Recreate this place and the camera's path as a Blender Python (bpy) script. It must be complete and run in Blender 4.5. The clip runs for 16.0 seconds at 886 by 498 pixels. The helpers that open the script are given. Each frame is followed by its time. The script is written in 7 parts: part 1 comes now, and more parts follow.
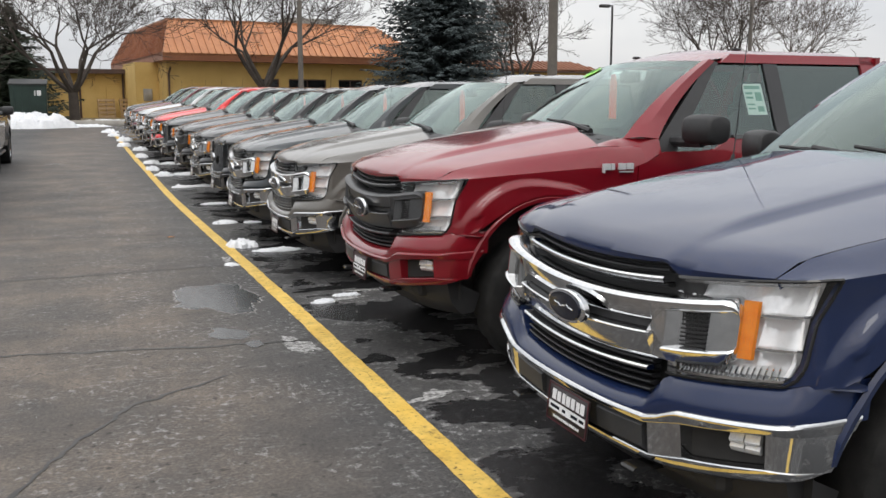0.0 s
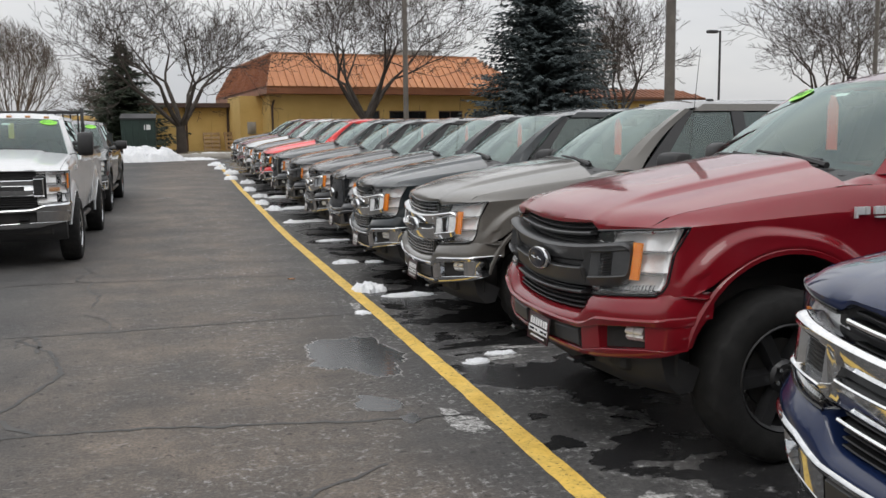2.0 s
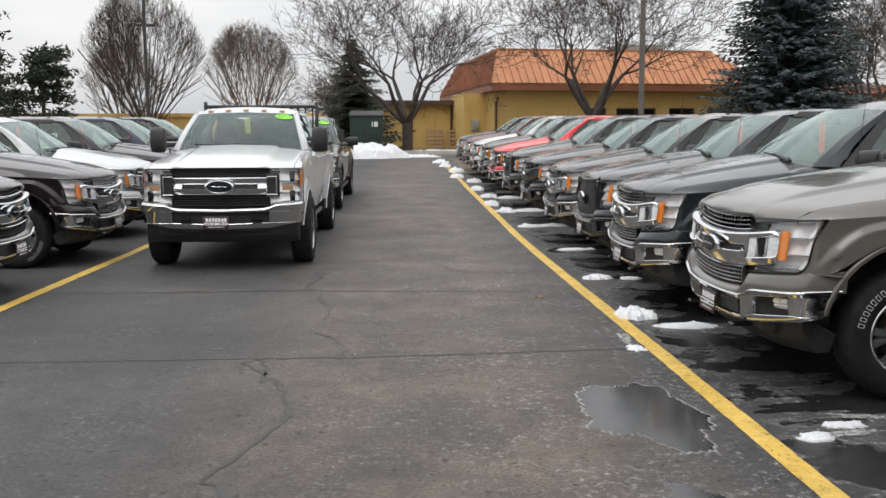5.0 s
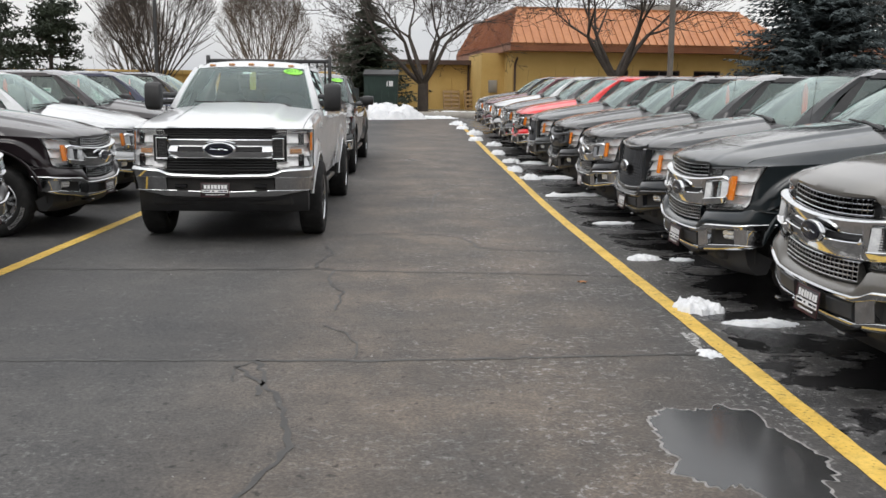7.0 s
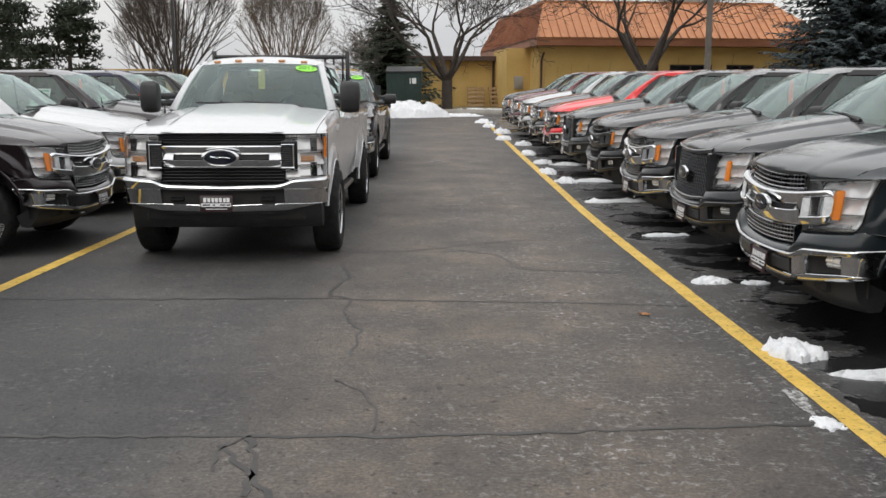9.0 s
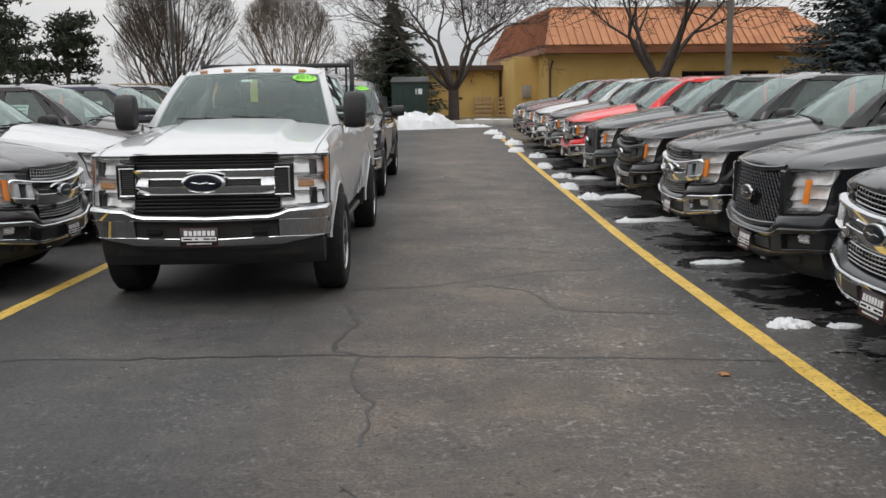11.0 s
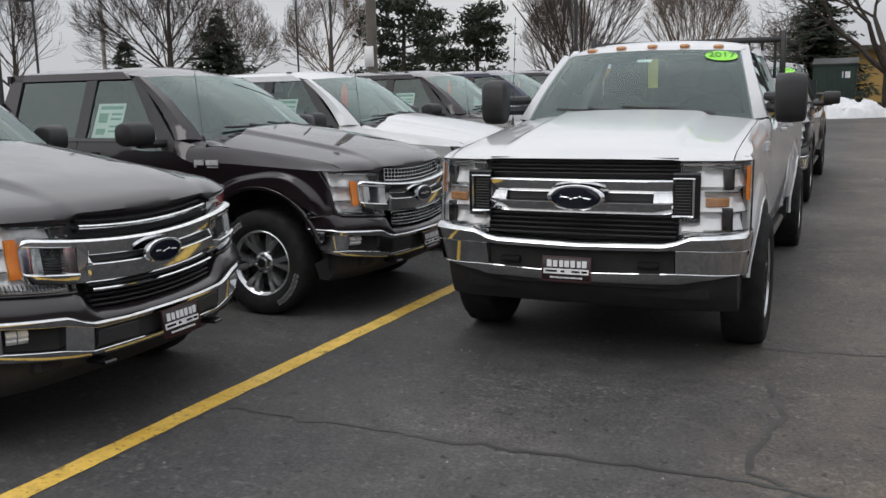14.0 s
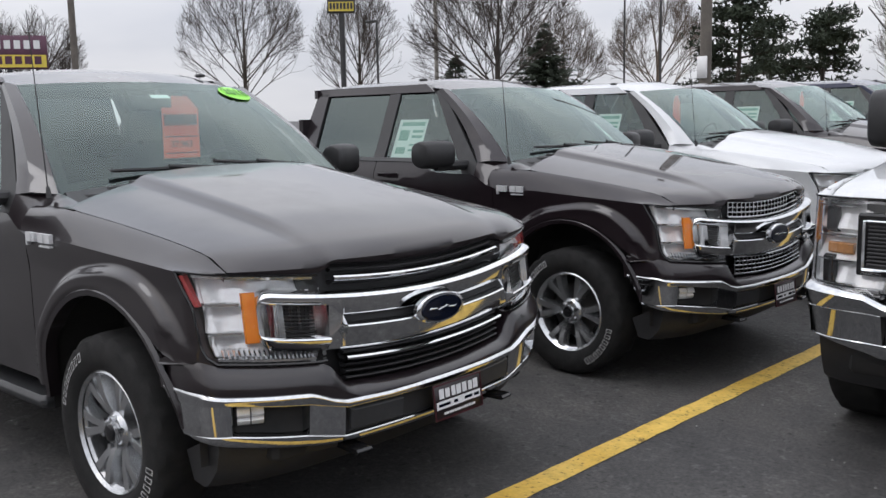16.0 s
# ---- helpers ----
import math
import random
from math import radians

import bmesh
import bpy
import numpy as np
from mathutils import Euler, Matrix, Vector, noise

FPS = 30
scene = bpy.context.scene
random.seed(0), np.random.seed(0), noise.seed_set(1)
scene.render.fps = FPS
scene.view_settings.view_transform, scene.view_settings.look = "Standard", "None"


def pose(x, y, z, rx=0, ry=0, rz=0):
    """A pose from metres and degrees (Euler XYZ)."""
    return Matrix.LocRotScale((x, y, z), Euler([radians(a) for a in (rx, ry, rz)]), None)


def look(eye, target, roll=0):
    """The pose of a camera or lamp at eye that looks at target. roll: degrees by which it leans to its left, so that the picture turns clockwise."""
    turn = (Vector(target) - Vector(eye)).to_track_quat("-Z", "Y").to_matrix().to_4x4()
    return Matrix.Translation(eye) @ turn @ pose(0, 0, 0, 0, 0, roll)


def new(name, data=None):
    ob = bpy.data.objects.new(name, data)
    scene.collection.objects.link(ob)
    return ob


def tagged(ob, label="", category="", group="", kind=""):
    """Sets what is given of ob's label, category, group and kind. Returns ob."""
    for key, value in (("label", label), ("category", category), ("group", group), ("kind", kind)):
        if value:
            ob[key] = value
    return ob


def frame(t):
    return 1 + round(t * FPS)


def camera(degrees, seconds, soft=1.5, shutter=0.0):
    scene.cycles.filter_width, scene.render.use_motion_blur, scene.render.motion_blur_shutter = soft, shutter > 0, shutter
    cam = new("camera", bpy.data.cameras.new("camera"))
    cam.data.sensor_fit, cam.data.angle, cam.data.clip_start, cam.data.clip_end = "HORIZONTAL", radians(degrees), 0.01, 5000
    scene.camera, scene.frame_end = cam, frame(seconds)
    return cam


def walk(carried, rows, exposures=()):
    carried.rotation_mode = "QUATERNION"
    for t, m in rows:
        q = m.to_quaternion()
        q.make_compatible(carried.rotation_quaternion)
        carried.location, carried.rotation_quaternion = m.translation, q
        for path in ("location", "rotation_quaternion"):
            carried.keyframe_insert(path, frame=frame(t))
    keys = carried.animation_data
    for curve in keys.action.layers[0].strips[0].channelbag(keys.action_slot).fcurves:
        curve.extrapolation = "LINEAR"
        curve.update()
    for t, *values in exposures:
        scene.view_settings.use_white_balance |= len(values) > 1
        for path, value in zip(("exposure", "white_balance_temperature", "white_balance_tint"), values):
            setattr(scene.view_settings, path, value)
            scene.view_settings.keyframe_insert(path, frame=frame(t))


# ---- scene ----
cam = camera(51.3, 16.0)
METRES, EYE, TILT, LEAN, TURN = 9.94, 1.62, 0.0, 0.0, -21.2
ROWS = [
    (0.0, 0.0, 0.0, 0.0, -0.01, -8.84, 0.06),
    (0.5, -0.0135, 0.0269, -0.0011, 1.55, -8.34, 0.4),
    (1.0, -0.0247, 0.0538, 0.0004, 4.13, -7.24, -0.02),
    (1.5, -0.0422, 0.0778, -0.0004, 4.47, -7.05, -0.02),
    (2.0, -0.0584, 0.1011, 0.0008, 5.63, -6.95, 0.6),
    (2.5, -0.0699, 0.1249, -0.0003, 8.9, -5.96, 0.62),
    (3.0, -0.0834, 0.1489, 0.0001, 11.51, -5.61, -0.3),
    (3.5, -0.1032, 0.1747, -0.0006, 12.43, -6.99, 0.21),
    (4.0, -0.116, 0.1943, -0.0018, 14.08, -8.1, 0.99),
    (4.5, -0.1244, 0.2158, -0.0007, 18.09, -6.83, 0.9),
    (7.0, -0.1877, 0.3483, -0.0031, 19.73, -9.31, -0.52),
    (7.5, -0.2021, 0.3793, -0.0025, 19.9, -9.87, -0.06),
    (8.0, -0.211, 0.408, -0.0033, 22.2, -9.92, 0.35),
    (8.5, -0.2216, 0.4375, -0.0023, 23.62, -9.84, -0.24),
    (9.0, -0.2393, 0.4656, -0.0015, 21.13, -9.51, -0.01),
    (9.5, -0.2534, 0.49, -0.0025, 20.86, -8.89, 0.99),
    (10.0, -0.2673, 0.5203, -0.0008, 21.4, -8.49, 0.97),
    (12.5, -0.3506, 0.6833, -0.0013, 21.26, -9.62, 0.52),
    (13.0, -0.3653, 0.7145, -0.0, 31.03, -9.44, 0.05),
    (13.5, -0.3837, 0.7374, -0.0021, 39.57, -9.66, 0.05),
    (14.0, -0.4086, 0.7587, 0.0002, 45.65, -9.31, 1.06),
    (14.5, -0.4313, 0.7826, 0.0011, 52.35, -8.8, 1.6),
    (15.0, -0.455, 0.8021, 0.001, 58.13, -8.93, 1.26),
    (15.5, -0.4874, 0.8185, 0.0015, 61.24, -8.69, 1.13),
    (16.0, -0.5149, 0.8342, 0.0011, 65.33, -8.08, 1.11),
]
walk(cam, [(t, pose(0, 0, EYE, TILT, LEAN, TURN) @ pose(METRES * x, METRES * y, METRES * z, 90 + pitch, roll, yaw)) for t, x, y, z, yaw, pitch, roll in ROWS],
     exposures=[(0.0, 0.08, 6500, 10), (0.6, 0.03, 6500, 10), (1.0, -0.16, 6500, 10), (1.5, -0.22, 6480, 10), (2.2, -0.12, 6460, 10), (3.0, -0.32, 6350, 10), (3.6, -0.27, 6380, 10), (4.0, -0.2, 6400, 10), (4.5, 0.04, 6450, 10), (7.0, 0.06, 6500, 10), (7.5, 0.03, 6510, 10), (8.0, 0.18, 6530, 10), (8.5, -0.06, 6550, 10), (9.0, -0.06, 6550, 10), (10.0, -0.22, 6500, 10), (12.5, -0.1, 6520, 10), (13.0, -0.25, 6470, 10), (13.6, -0.32, 6400, 10), (14.5, -0.22, 6300, 12), (15.0, -0.28, 6280, 12), (15.5, -0.14, 6250, 13), (16.0, -0.03, 6200, 13)])


# ---- world and light: an overcast winter sky ----
world = bpy.data.worlds.new("overcast_sky")
scene.world = world
world.use_nodes = True
wn, wl = world.node_tree.nodes, world.node_tree.links
wn.clear()
w_out = wn.new("ShaderNodeOutputWorld")
w_bg = wn.new("ShaderNodeBackground")
w_sky = wn.new("ShaderNodeTexSky")
w_sky.sky_type, w_sky.sun_disc = "NISHITA", False
w_sky.sun_elevation, w_sky.sun_rotation = radians(34), radians(200)
w_sky.dust_density, w_sky.air_density = 4.0, 1.0
w_scale = wn.new("ShaderNodeVectorMath"); w_scale.operation = "SCALE"; w_scale.inputs["Scale"].default_value = 0.06
w_co = wn.new("ShaderNodeTexCoord")
w_map = wn.new("ShaderNodeMapping"); w_map.inputs["Scale"].default_value = (1.0, 1.0, 3.5)
w_noise = wn.new("ShaderNodeTexNoise"); w_noise.inputs["Scale"].default_value = 2.2; w_noise.inputs["Detail"].default_value = 5
w_ramp = wn.new("ShaderNodeValToRGB")
w_ramp.color_ramp.elements[0].position, w_ramp.color_ramp.elements[0].color = 0.3, (0.70, 0.72, 0.76, 1)
w_ramp.color_ramp.elements[1].position, w_ramp.color_ramp.elements[1].color = 0.68, (1.0, 0.99, 0.97, 1)
w_mix = wn.new("ShaderNodeMix"); w_mix.data_type = "RGBA"; w_mix.inputs["Factor"].default_value = 0.88
wl.new(w_co.outputs["Generated"], w_map.inputs["Vector"])
wl.new(w_map.outputs["Vector"], w_noise.inputs["Vector"])
wl.new(w_noise.outputs["Fac"], w_ramp.inputs["Fac"])
wl.new(w_sky.outputs["Color"], w_scale.inputs[0])
wl.new(w_scale.outputs["Vector"], w_mix.inputs["A"])
wl.new(w_ramp.outputs["Color"], w_mix.inputs["B"])
# an overcast sky is brighter overhead than at the horizon
w_sep = wn.new("ShaderNodeSeparateXYZ")
wl.new(w_co.outputs["Generated"], w_sep.inputs[0])
w_grad = wn.new("ShaderNodeMapRange")
for key, v in (("From Min", 0.0), ("From Max", 0.85), ("To Min", 0.92), ("To Max", 2.3)):
    w_grad.inputs[key].default_value = v
wl.new(w_sep.outputs["Z"], w_grad.inputs["Value"])
w_mul = wn.new("ShaderNodeVectorMath"); w_mul.operation = "SCALE"
wl.new(w_mix.outputs["Result"], w_mul.inputs[0])
wl.new(w_grad.outputs["Result"], w_mul.inputs["Scale"])
wl.new(w_mul.outputs["Vector"], w_bg.inputs["Color"])
w_bg.inputs["Strength"].default_value = 0.95
wl.new(w_bg.outputs["Background"], w_out.inputs["Surface"])
sun_data = bpy.data.lights.new("sun", "SUN")
sun_data.energy, sun_data.angle, sun_data.color = 0.6, radians(25), (1.0, 0.97, 0.93)
sun = new("sun", sun_data)
sun.matrix_world = look((0, 0, 30), (9, 14, 0))


# ---- materials ----
def nodes_of(name):
    m = bpy.data.materials.new(name)
    m.use_nodes = True
    n, l = m.node_tree.nodes, m.node_tree.links
    return m, n, l, n["Principled BSDF"]


def noise_ramp(n, l, scale, stops, detail=4.0, coord="Object", rough=0.55, stretch=None):
    co = n.new("ShaderNodeTexCoord")
    tx = n.new("ShaderNodeTexNoise")
    tx.inputs["Scale"].default_value, tx.inputs["Detail"].default_value, tx.inputs["Roughness"].default_value = scale, detail, rough
    src = co.outputs[coord]
    if stretch:
        mp = n.new("ShaderNodeMapping")
        mp.inputs["Scale"].default_value = stretch
        l.new(src, mp.inputs["Vector"])
        src = mp.outputs["Vector"]
    l.new(src, tx.inputs["Vector"])
    rp = n.new("ShaderNodeValToRGB")
    els = rp.color_ramp.elements
    while len(els) < len(stops):
        els.new(0.5)
    for e, (p, c) in zip(els, stops):
        e.position, e.color = p, (*c, 1) if len(c) == 3 else c
    l.new(tx.outputs["Fac"], rp.inputs["Fac"])
    return rp.outputs["Color"], tx.outputs["Fac"]


def mixed(n, l, fac, a, b, mode="MIX"):
    mx = n.new("ShaderNodeMix")
    mx.data_type, mx.blend_type = "RGBA", mode
    for sock, v in (("Factor", fac), ("A", a), ("B", b)):
        if isinstance(v, (int, float)):
            mx.inputs[sock].default_value = v
        elif isinstance(v, tuple):
            mx.inputs[sock].default_value = (*v, 1)
        else:
            l.new(v, mx.inputs[sock])
    return mx.outputs["Result"]


def bumped(n, l, bsdf, fac, strength, dist):
    b = n.new("ShaderNodeBump")
    b.inputs["Strength"].default_value, b.inputs["Distance"].default_value = strength, dist
    l.new(fac, b.inputs["Height"])
    l.new(b.outputs["Normal"], bsdf.inputs["Normal"])


def surface(name, a, b, scale=8.0, rough=0.7, metal=0.0, bump=0.0, dist=0.01, fine=None, spec=0.5):
    """A matt or metallic surface with two scales of colour variation between a and b."""
    m, n, l, p = nodes_of(name)
    c1, f1 = noise_ramp(n, l, scale, [(0.3, a), (0.7, b)])
    c2, f2 = noise_ramp(n, l, fine or scale * 9, [(0.25, (0.82, 0.82, 0.82)), (0.75, (1, 1, 1))], 3)
    l.new(mixed(n, l, 1.0, c1, c2, "MULTIPLY"), p.inputs["Base Color"])
    p.inputs["Roughness"].default_value, p.inputs["Metallic"].default_value = rough, metal
    p.inputs["Specular IOR Level"].default_value = spec
    if bump:
        bumped(n, l, p, f2, bump, dist)
    return m


def car_paint(name, rgb, metal=0.0, dirt=0.014, flake=0.1):
    """Clear-coated metallic paint with a film of winter road salt."""
    m, n, l, p = nodes_of(name)
    c1, f1 = noise_ramp(n, l, 900, [(0.35, tuple(v * 0.8 for v in rgb)), (0.7, tuple(min(1, v * 1.25 + 0.004) for v in rgb))], 1)
    c2, f2 = noise_ramp(n, l, 2.3, [(0.45, (0, 0, 0)), (0.8, (1, 1, 1))], 6)
    sc = n.new("ShaderNodeMath"); sc.operation = "MULTIPLY"; sc.inputs[1].default_value = dirt
    l.new(c2, sc.inputs[0])
    l.new(mixed(n, l, sc.outputs[0], c1, (0.42, 0.41, 0.40)), p.inputs["Base Color"])
    ro = n.new("ShaderNodeMath"); ro.operation = "MULTIPLY_ADD"; ro.inputs[1].default_value = 0.12; ro.inputs[2].default_value = 0.30
    l.new(c2, ro.inputs[0])
    l.new(ro.outputs[0], p.inputs["Roughness"])
    p.inputs["Metallic"].default_value = metal
    p.inputs["Specular IOR Level"].default_value = flake
    p.inputs["Coat Weight"].default_value, p.inputs["Coat Roughness"].default_value = 1.0, 0.018
    p.inputs["Coat IOR"].default_value = 1.45
    return m


def clear_glass(name, tint, gloss=1.0, rough=0.02, sheen=(0.78, 0.91, 0.88)):
    """A thin pane: lets a tinted view through and reflects by Fresnel."""
    m, n, l, p = nodes_of(name)
    n.remove(p)
    tr = n.new("ShaderNodeBsdfTransparent"); tr.inputs["Color"].default_value = (*tint, 1)
    gl = n.new("ShaderNodeBsdfGlossy"); gl.inputs["Roughness"].default_value = rough
    gl.inputs["Color"].default_value = (*sheen, 1)
    fr = n.new("ShaderNodeFresnel"); fr.inputs["IOR"].default_value = 1.5
    mu = n.new("ShaderNodeMath"); mu.operation = "MULTIPLY_ADD"; mu.use_clamp = True
    mu.inputs[1].default_value, mu.inputs[2].default_value = 1.6 * gloss, 0.03
    l.new(fr.outputs[0], mu.inputs[0])
    mx = n.new("ShaderNodeMixShader")
    l.new(mu.outputs[0], mx.inputs[0]); l.new(tr.outputs[0], mx.inputs[1]); l.new(gl.outputs[0], mx.inputs[2])
    l.new(mx.outputs[0], n["Material Output"].inputs["Surface"])
    return m


def maths(n, l, op, a, b=None, c=None, clamp=False):
    m = n.new("ShaderNodeMath")
    m.operation, m.use_clamp = op, clamp
    for k, v in enumerate((a, b, c)):
        if v is None:
            continue
        if isinstance(v, (int, float)):
            m.inputs[k].default_value = v
        else:
            l.new(v, m.inputs[k])
    return m.outputs[0]


def band(n, l, value, a, b, c, d):
    """1 between b and c, falling to 0 at a and d."""
    up = n.new("ShaderNodeMapRange"); up.interpolation_type = "SMOOTHSTEP"
    dn = n.new("ShaderNodeMapRange"); dn.interpolation_type = "SMOOTHSTEP"
    for node, lo, hi, t0, t1 in ((up, a, b, 0.0, 1.0), (dn, c, d, 1.0, 0.0)):
        l.new(value, node.inputs["Value"])
        for key, v in (("From Min", lo), ("From Max", hi), ("To Min", t0), ("To Max", t1)):
            node.inputs[key].default_value = v
    return maths(n, l, "MULTIPLY", up.outputs["Result"], dn.outputs["Result"])


def asphalt_material():
    """Old asphalt: a browner worn lane, gritty stones, road salt, and melt water with salt edges in front of the parked row."""
    m, n, l, p = nodes_of("old_asphalt")
    co = n.new("ShaderNodeTexCoord")
    sep = n.new("ShaderNodeSeparateXYZ")
    l.new(co.outputs["Object"], sep.inputs[0])
    X = sep.outputs["X"]
    base, f0 = noise_ramp(n, l, 0.45, [(0.30, (0.036, 0.036, 0.038)), (0.52, (0.063, 0.061, 0.060)), (0.72, (0.100, 0.094, 0.088))], 8)
    lane, fl = noise_ramp(n, l, 1.1, [(0.3, (0.078, 0.064, 0.053)), (0.7, (0.152, 0.123, 0.099))], 7)
    lane_mask = maths(n, l, "MULTIPLY", band(n, l, X, -2.2, -0.6, 0.4, 1.6), fl)
    c = mixed(n, l, maths(n, l, "MULTIPLY", lane_mask, 1.35, clamp=True), base, lane)
    grit, f1 = noise_ramp(n, l, 48, [(0.3, (0.38, 0.38, 0.38)), (0.5, (0.88, 0.88, 0.88)), (0.66, (1.5, 1.47, 1.42)), (0.8, (2.6, 2.55, 2.45))], 5, rough=0.8)
    c = mixed(n, l, 1.0, c, grit, "MULTIPLY")
    blot, f5 = noise_ramp(n, l, 5.5, [(0.3, (0.62, 0.62, 0.63)), (0.5, (1.0, 1.0, 1.0)), (0.7, (1.38, 1.37, 1.34))], 8, rough=0.7)
    pits = noise_ramp(n, l, 17, [(0.30, (0.35, 0.35, 0.35)), (0.37, (1, 1, 1))], 3, rough=0.5)[0]
    c = mixed(n, l, 1.0, c, pits, "MULTIPLY")
    c = mixed(n, l, 1.0, c, blot, "MULTIPLY")
    salt, f2 = noise_ramp(n, l, 1.7, [(0.42, (0, 0, 0)), (0.66, (1, 1, 1))], 9, rough=0.72)
    spots, f3 = noise_ramp(n, l, 19, [(0.53, (0, 0, 0)), (0.63, (1, 1, 1))], 8, rough=0.78)
    side = maths(n, l, "MULTIPLY_ADD", band(n, l, X, -1.2, 0.6, 2.6, 4.5), 0.75, 0.34)
    s1 = maths(n, l, "MULTIPLY", maths(n, l, "MULTIPLY", salt, spots), side)
    c = mixed(n, l, maths(n, l, "MULTIPLY", s1, 1.0, clamp=True), c, (0.40, 0.395, 0.39))
    water = noise_ramp(n, l, 1.25, [(0.0, (0, 0, 0)), (1.0, (1, 1, 1))], 9, rough=0.62, stretch=(0.75, 1.0, 1.0))[1]
    wet_in = maths(n, l, "MULTIPLY_ADD", band(n, l, X, 1.2, 1.8, 3.4, 6.0), 0.24, maths(n, l, "SUBTRACT", water, 0.10))
    rim = band(n, l, wet_in, 0.575, 0.60, 0.606, 0.622)
    wet = n.new("ShaderNodeMapRange"); wet.interpolation_type = "SMOOTHSTEP"
    l.new(wet_in, wet.inputs["Value"])
    wet.inputs["From Min"].default_value, wet.inputs["From Max"].default_value = 0.606, 0.635
    rim_f = maths(n, l, "MULTIPLY", rim, maths(n, l, "MULTIPLY_ADD", spots, 0.9, 0.08), clamp=True)
    c = mixed(n, l, rim_f, c, (0.42, 0.415, 0.41))
    c = mixed(n, l, maths(n, l, "MULTIPLY", wet.outputs["Result"], 0.82), c, (0.016, 0.016, 0.017))
    l.new(c, p.inputs["Base Color"])
    dry = maths(n, l, "MULTIPLY_ADD", f5, 0.3, 0.55)
    ro = n.new("ShaderNodeMix"); ro.data_type = "FLOAT"
    l.new(wet.outputs["Result"], ro.inputs["Factor"]); l.new(dry, ro.inputs["A"]); ro.inputs["B"].default_value = 0.2
    l.new(ro.outputs["Result"], p.inputs["Roughness"])
    p.inputs["Specular IOR Level"].default_value = 0.4
    bumped(n, l, p, f1, 0.55, 0.008)
    return m


def worn_line():
    m, n, l, p = nodes_of("worn_yellow_paint")
    c1, f1 = noise_ramp(n, l, 3.0, [(0.3, (0.66, 0.41, 0.06)), (0.7, (0.80, 0.55, 0.13))], 6)
    c2, f2 = noise_ramp(n, l, 38, [(0.30, (0.12, 0.10, 0.07)), (0.40, (0.9, 0.9, 0.9)), (0.8, (1.05, 1.05, 1.05))], 5)
    worn = noise_ramp(n, l, 8, [(0.33, (0.22, 0.21, 0.20)), (0.40, (0.80, 0.80, 0.80)), (0.55, (1.0, 1.0, 1.0))], 9, rough=0.75)[0]
    c = mixed(n, l, 1.0, c1, c2, "MULTIPLY")
    l.new(mixed(n, l, 1.0, c, worn, "MULTIPLY"), p.inputs["Base Color"])
    p.inputs["Roughness"].default_value = 0.6
    bumped(n, l, p, f2, 0.4, 0.003)
    return m


def crusted_salt():
    """Dried salt with holes through which the asphalt shows."""
    m, n, l, p = nodes_of("salt_crust")
    c = noise_ramp(n, l, 26, [(0.40, (0.05, 0.049, 0.047)), (0.52, (0.30, 0.295, 0.285)), (0.66, (0.58, 0.575, 0.565))], 7, rough=0.75)
    l.new(c[0], p.inputs["Base Color"])
    p.inputs["Roughness"].default_value = 0.85
    bumped(n, l, p, c[1], 0.5, 0.006)
    return m


ASPHALT = asphalt_material()
LINE = worn_line()
TAR = surface("crack_tar", (0.022, 0.021, 0.02), (0.05, 0.047, 0.044), 5, 0.55)
SALT = surface("salt_stain", (0.16, 0.155, 0.15), (0.36, 0.35, 0.34), 14, 0.9, bump=0.3, dist=0.004)
SALT_CRUST = crusted_salt()
WET = surface("wet_patch", (0.016, 0.016, 0.017), (0.03, 0.03, 0.03), 3, 0.16)
PUDDLE = surface("puddle_water", (0.022, 0.023, 0.025), (0.04, 0.04, 0.04), 2, 0.16)
SNOW = surface("old_snow", (0.72, 0.74, 0.77), (0.86, 0.87, 0.88), 6, 0.6, bump=0.6, dist=0.02, fine=40)
CHROME = surface("chrome", (0.72, 0.73, 0.74), (0.80, 0.81, 0.82), 4, 0.07, 1.0)
DULL_CHROME = surface("chrome_with_salt", (0.56, 0.57, 0.58), (0.68, 0.69, 0.70), 6, 0.06, 1.0)
BLACK = surface("black_plastic", (0.014, 0.014, 0.015), (0.024, 0.024, 0.025), 9, 0.5)
BLACK_GLOSS = surface("gloss_black", (0.008, 0.008, 0.009), (0.014, 0.014, 0.015), 4, 0.14)
GREY_PLASTIC = surface("grey_plastic", (0.03, 0.031, 0.033), (0.045, 0.046, 0.048), 9, 0.38)
RUBBER = surface("tyre_rubber", (0.010, 0.010, 0.010), (0.02, 0.0195, 0.019), 14, 0.8, bump=0.3, dist=0.004, spec=0.25)
ALLOY = surface("alloy", (0.50, 0.51, 0.52), (0.62, 0.63, 0.64), 12, 0.22, 0.9)
DARK_ALLOY = surface("dark_alloy", (0.03, 0.03, 0.032), (0.05, 0.05, 0.052), 12, 0.35, 0.6)
UNDER = surface("underbody", (0.012, 0.012, 0.012), (0.028, 0.026, 0.024), 5, 0.85)
SEAT = surface("seat_cloth", (0.022, 0.022, 0.024), (0.04, 0.04, 0.042), 20, 0.9)
REFLECTOR = surface("lamp_reflector", (0.88, 0.89, 0.90), (0.95, 0.955, 0.96), 12, 0.12, 0.30)
CLEARANCE = surface("clearance_lens", (0.42, 0.20, 0.08), (0.55, 0.28, 0.12), 30, 0.2)
AMBER = surface("amber_lens", (0.90, 0.25, 0.015), (1.0, 0.34, 0.03), 30, 0.2)
RED_LENS = surface("red_lens", (0.40, 0.05, 0.05), (0.55, 0.08, 0.08), 30, 0.2)
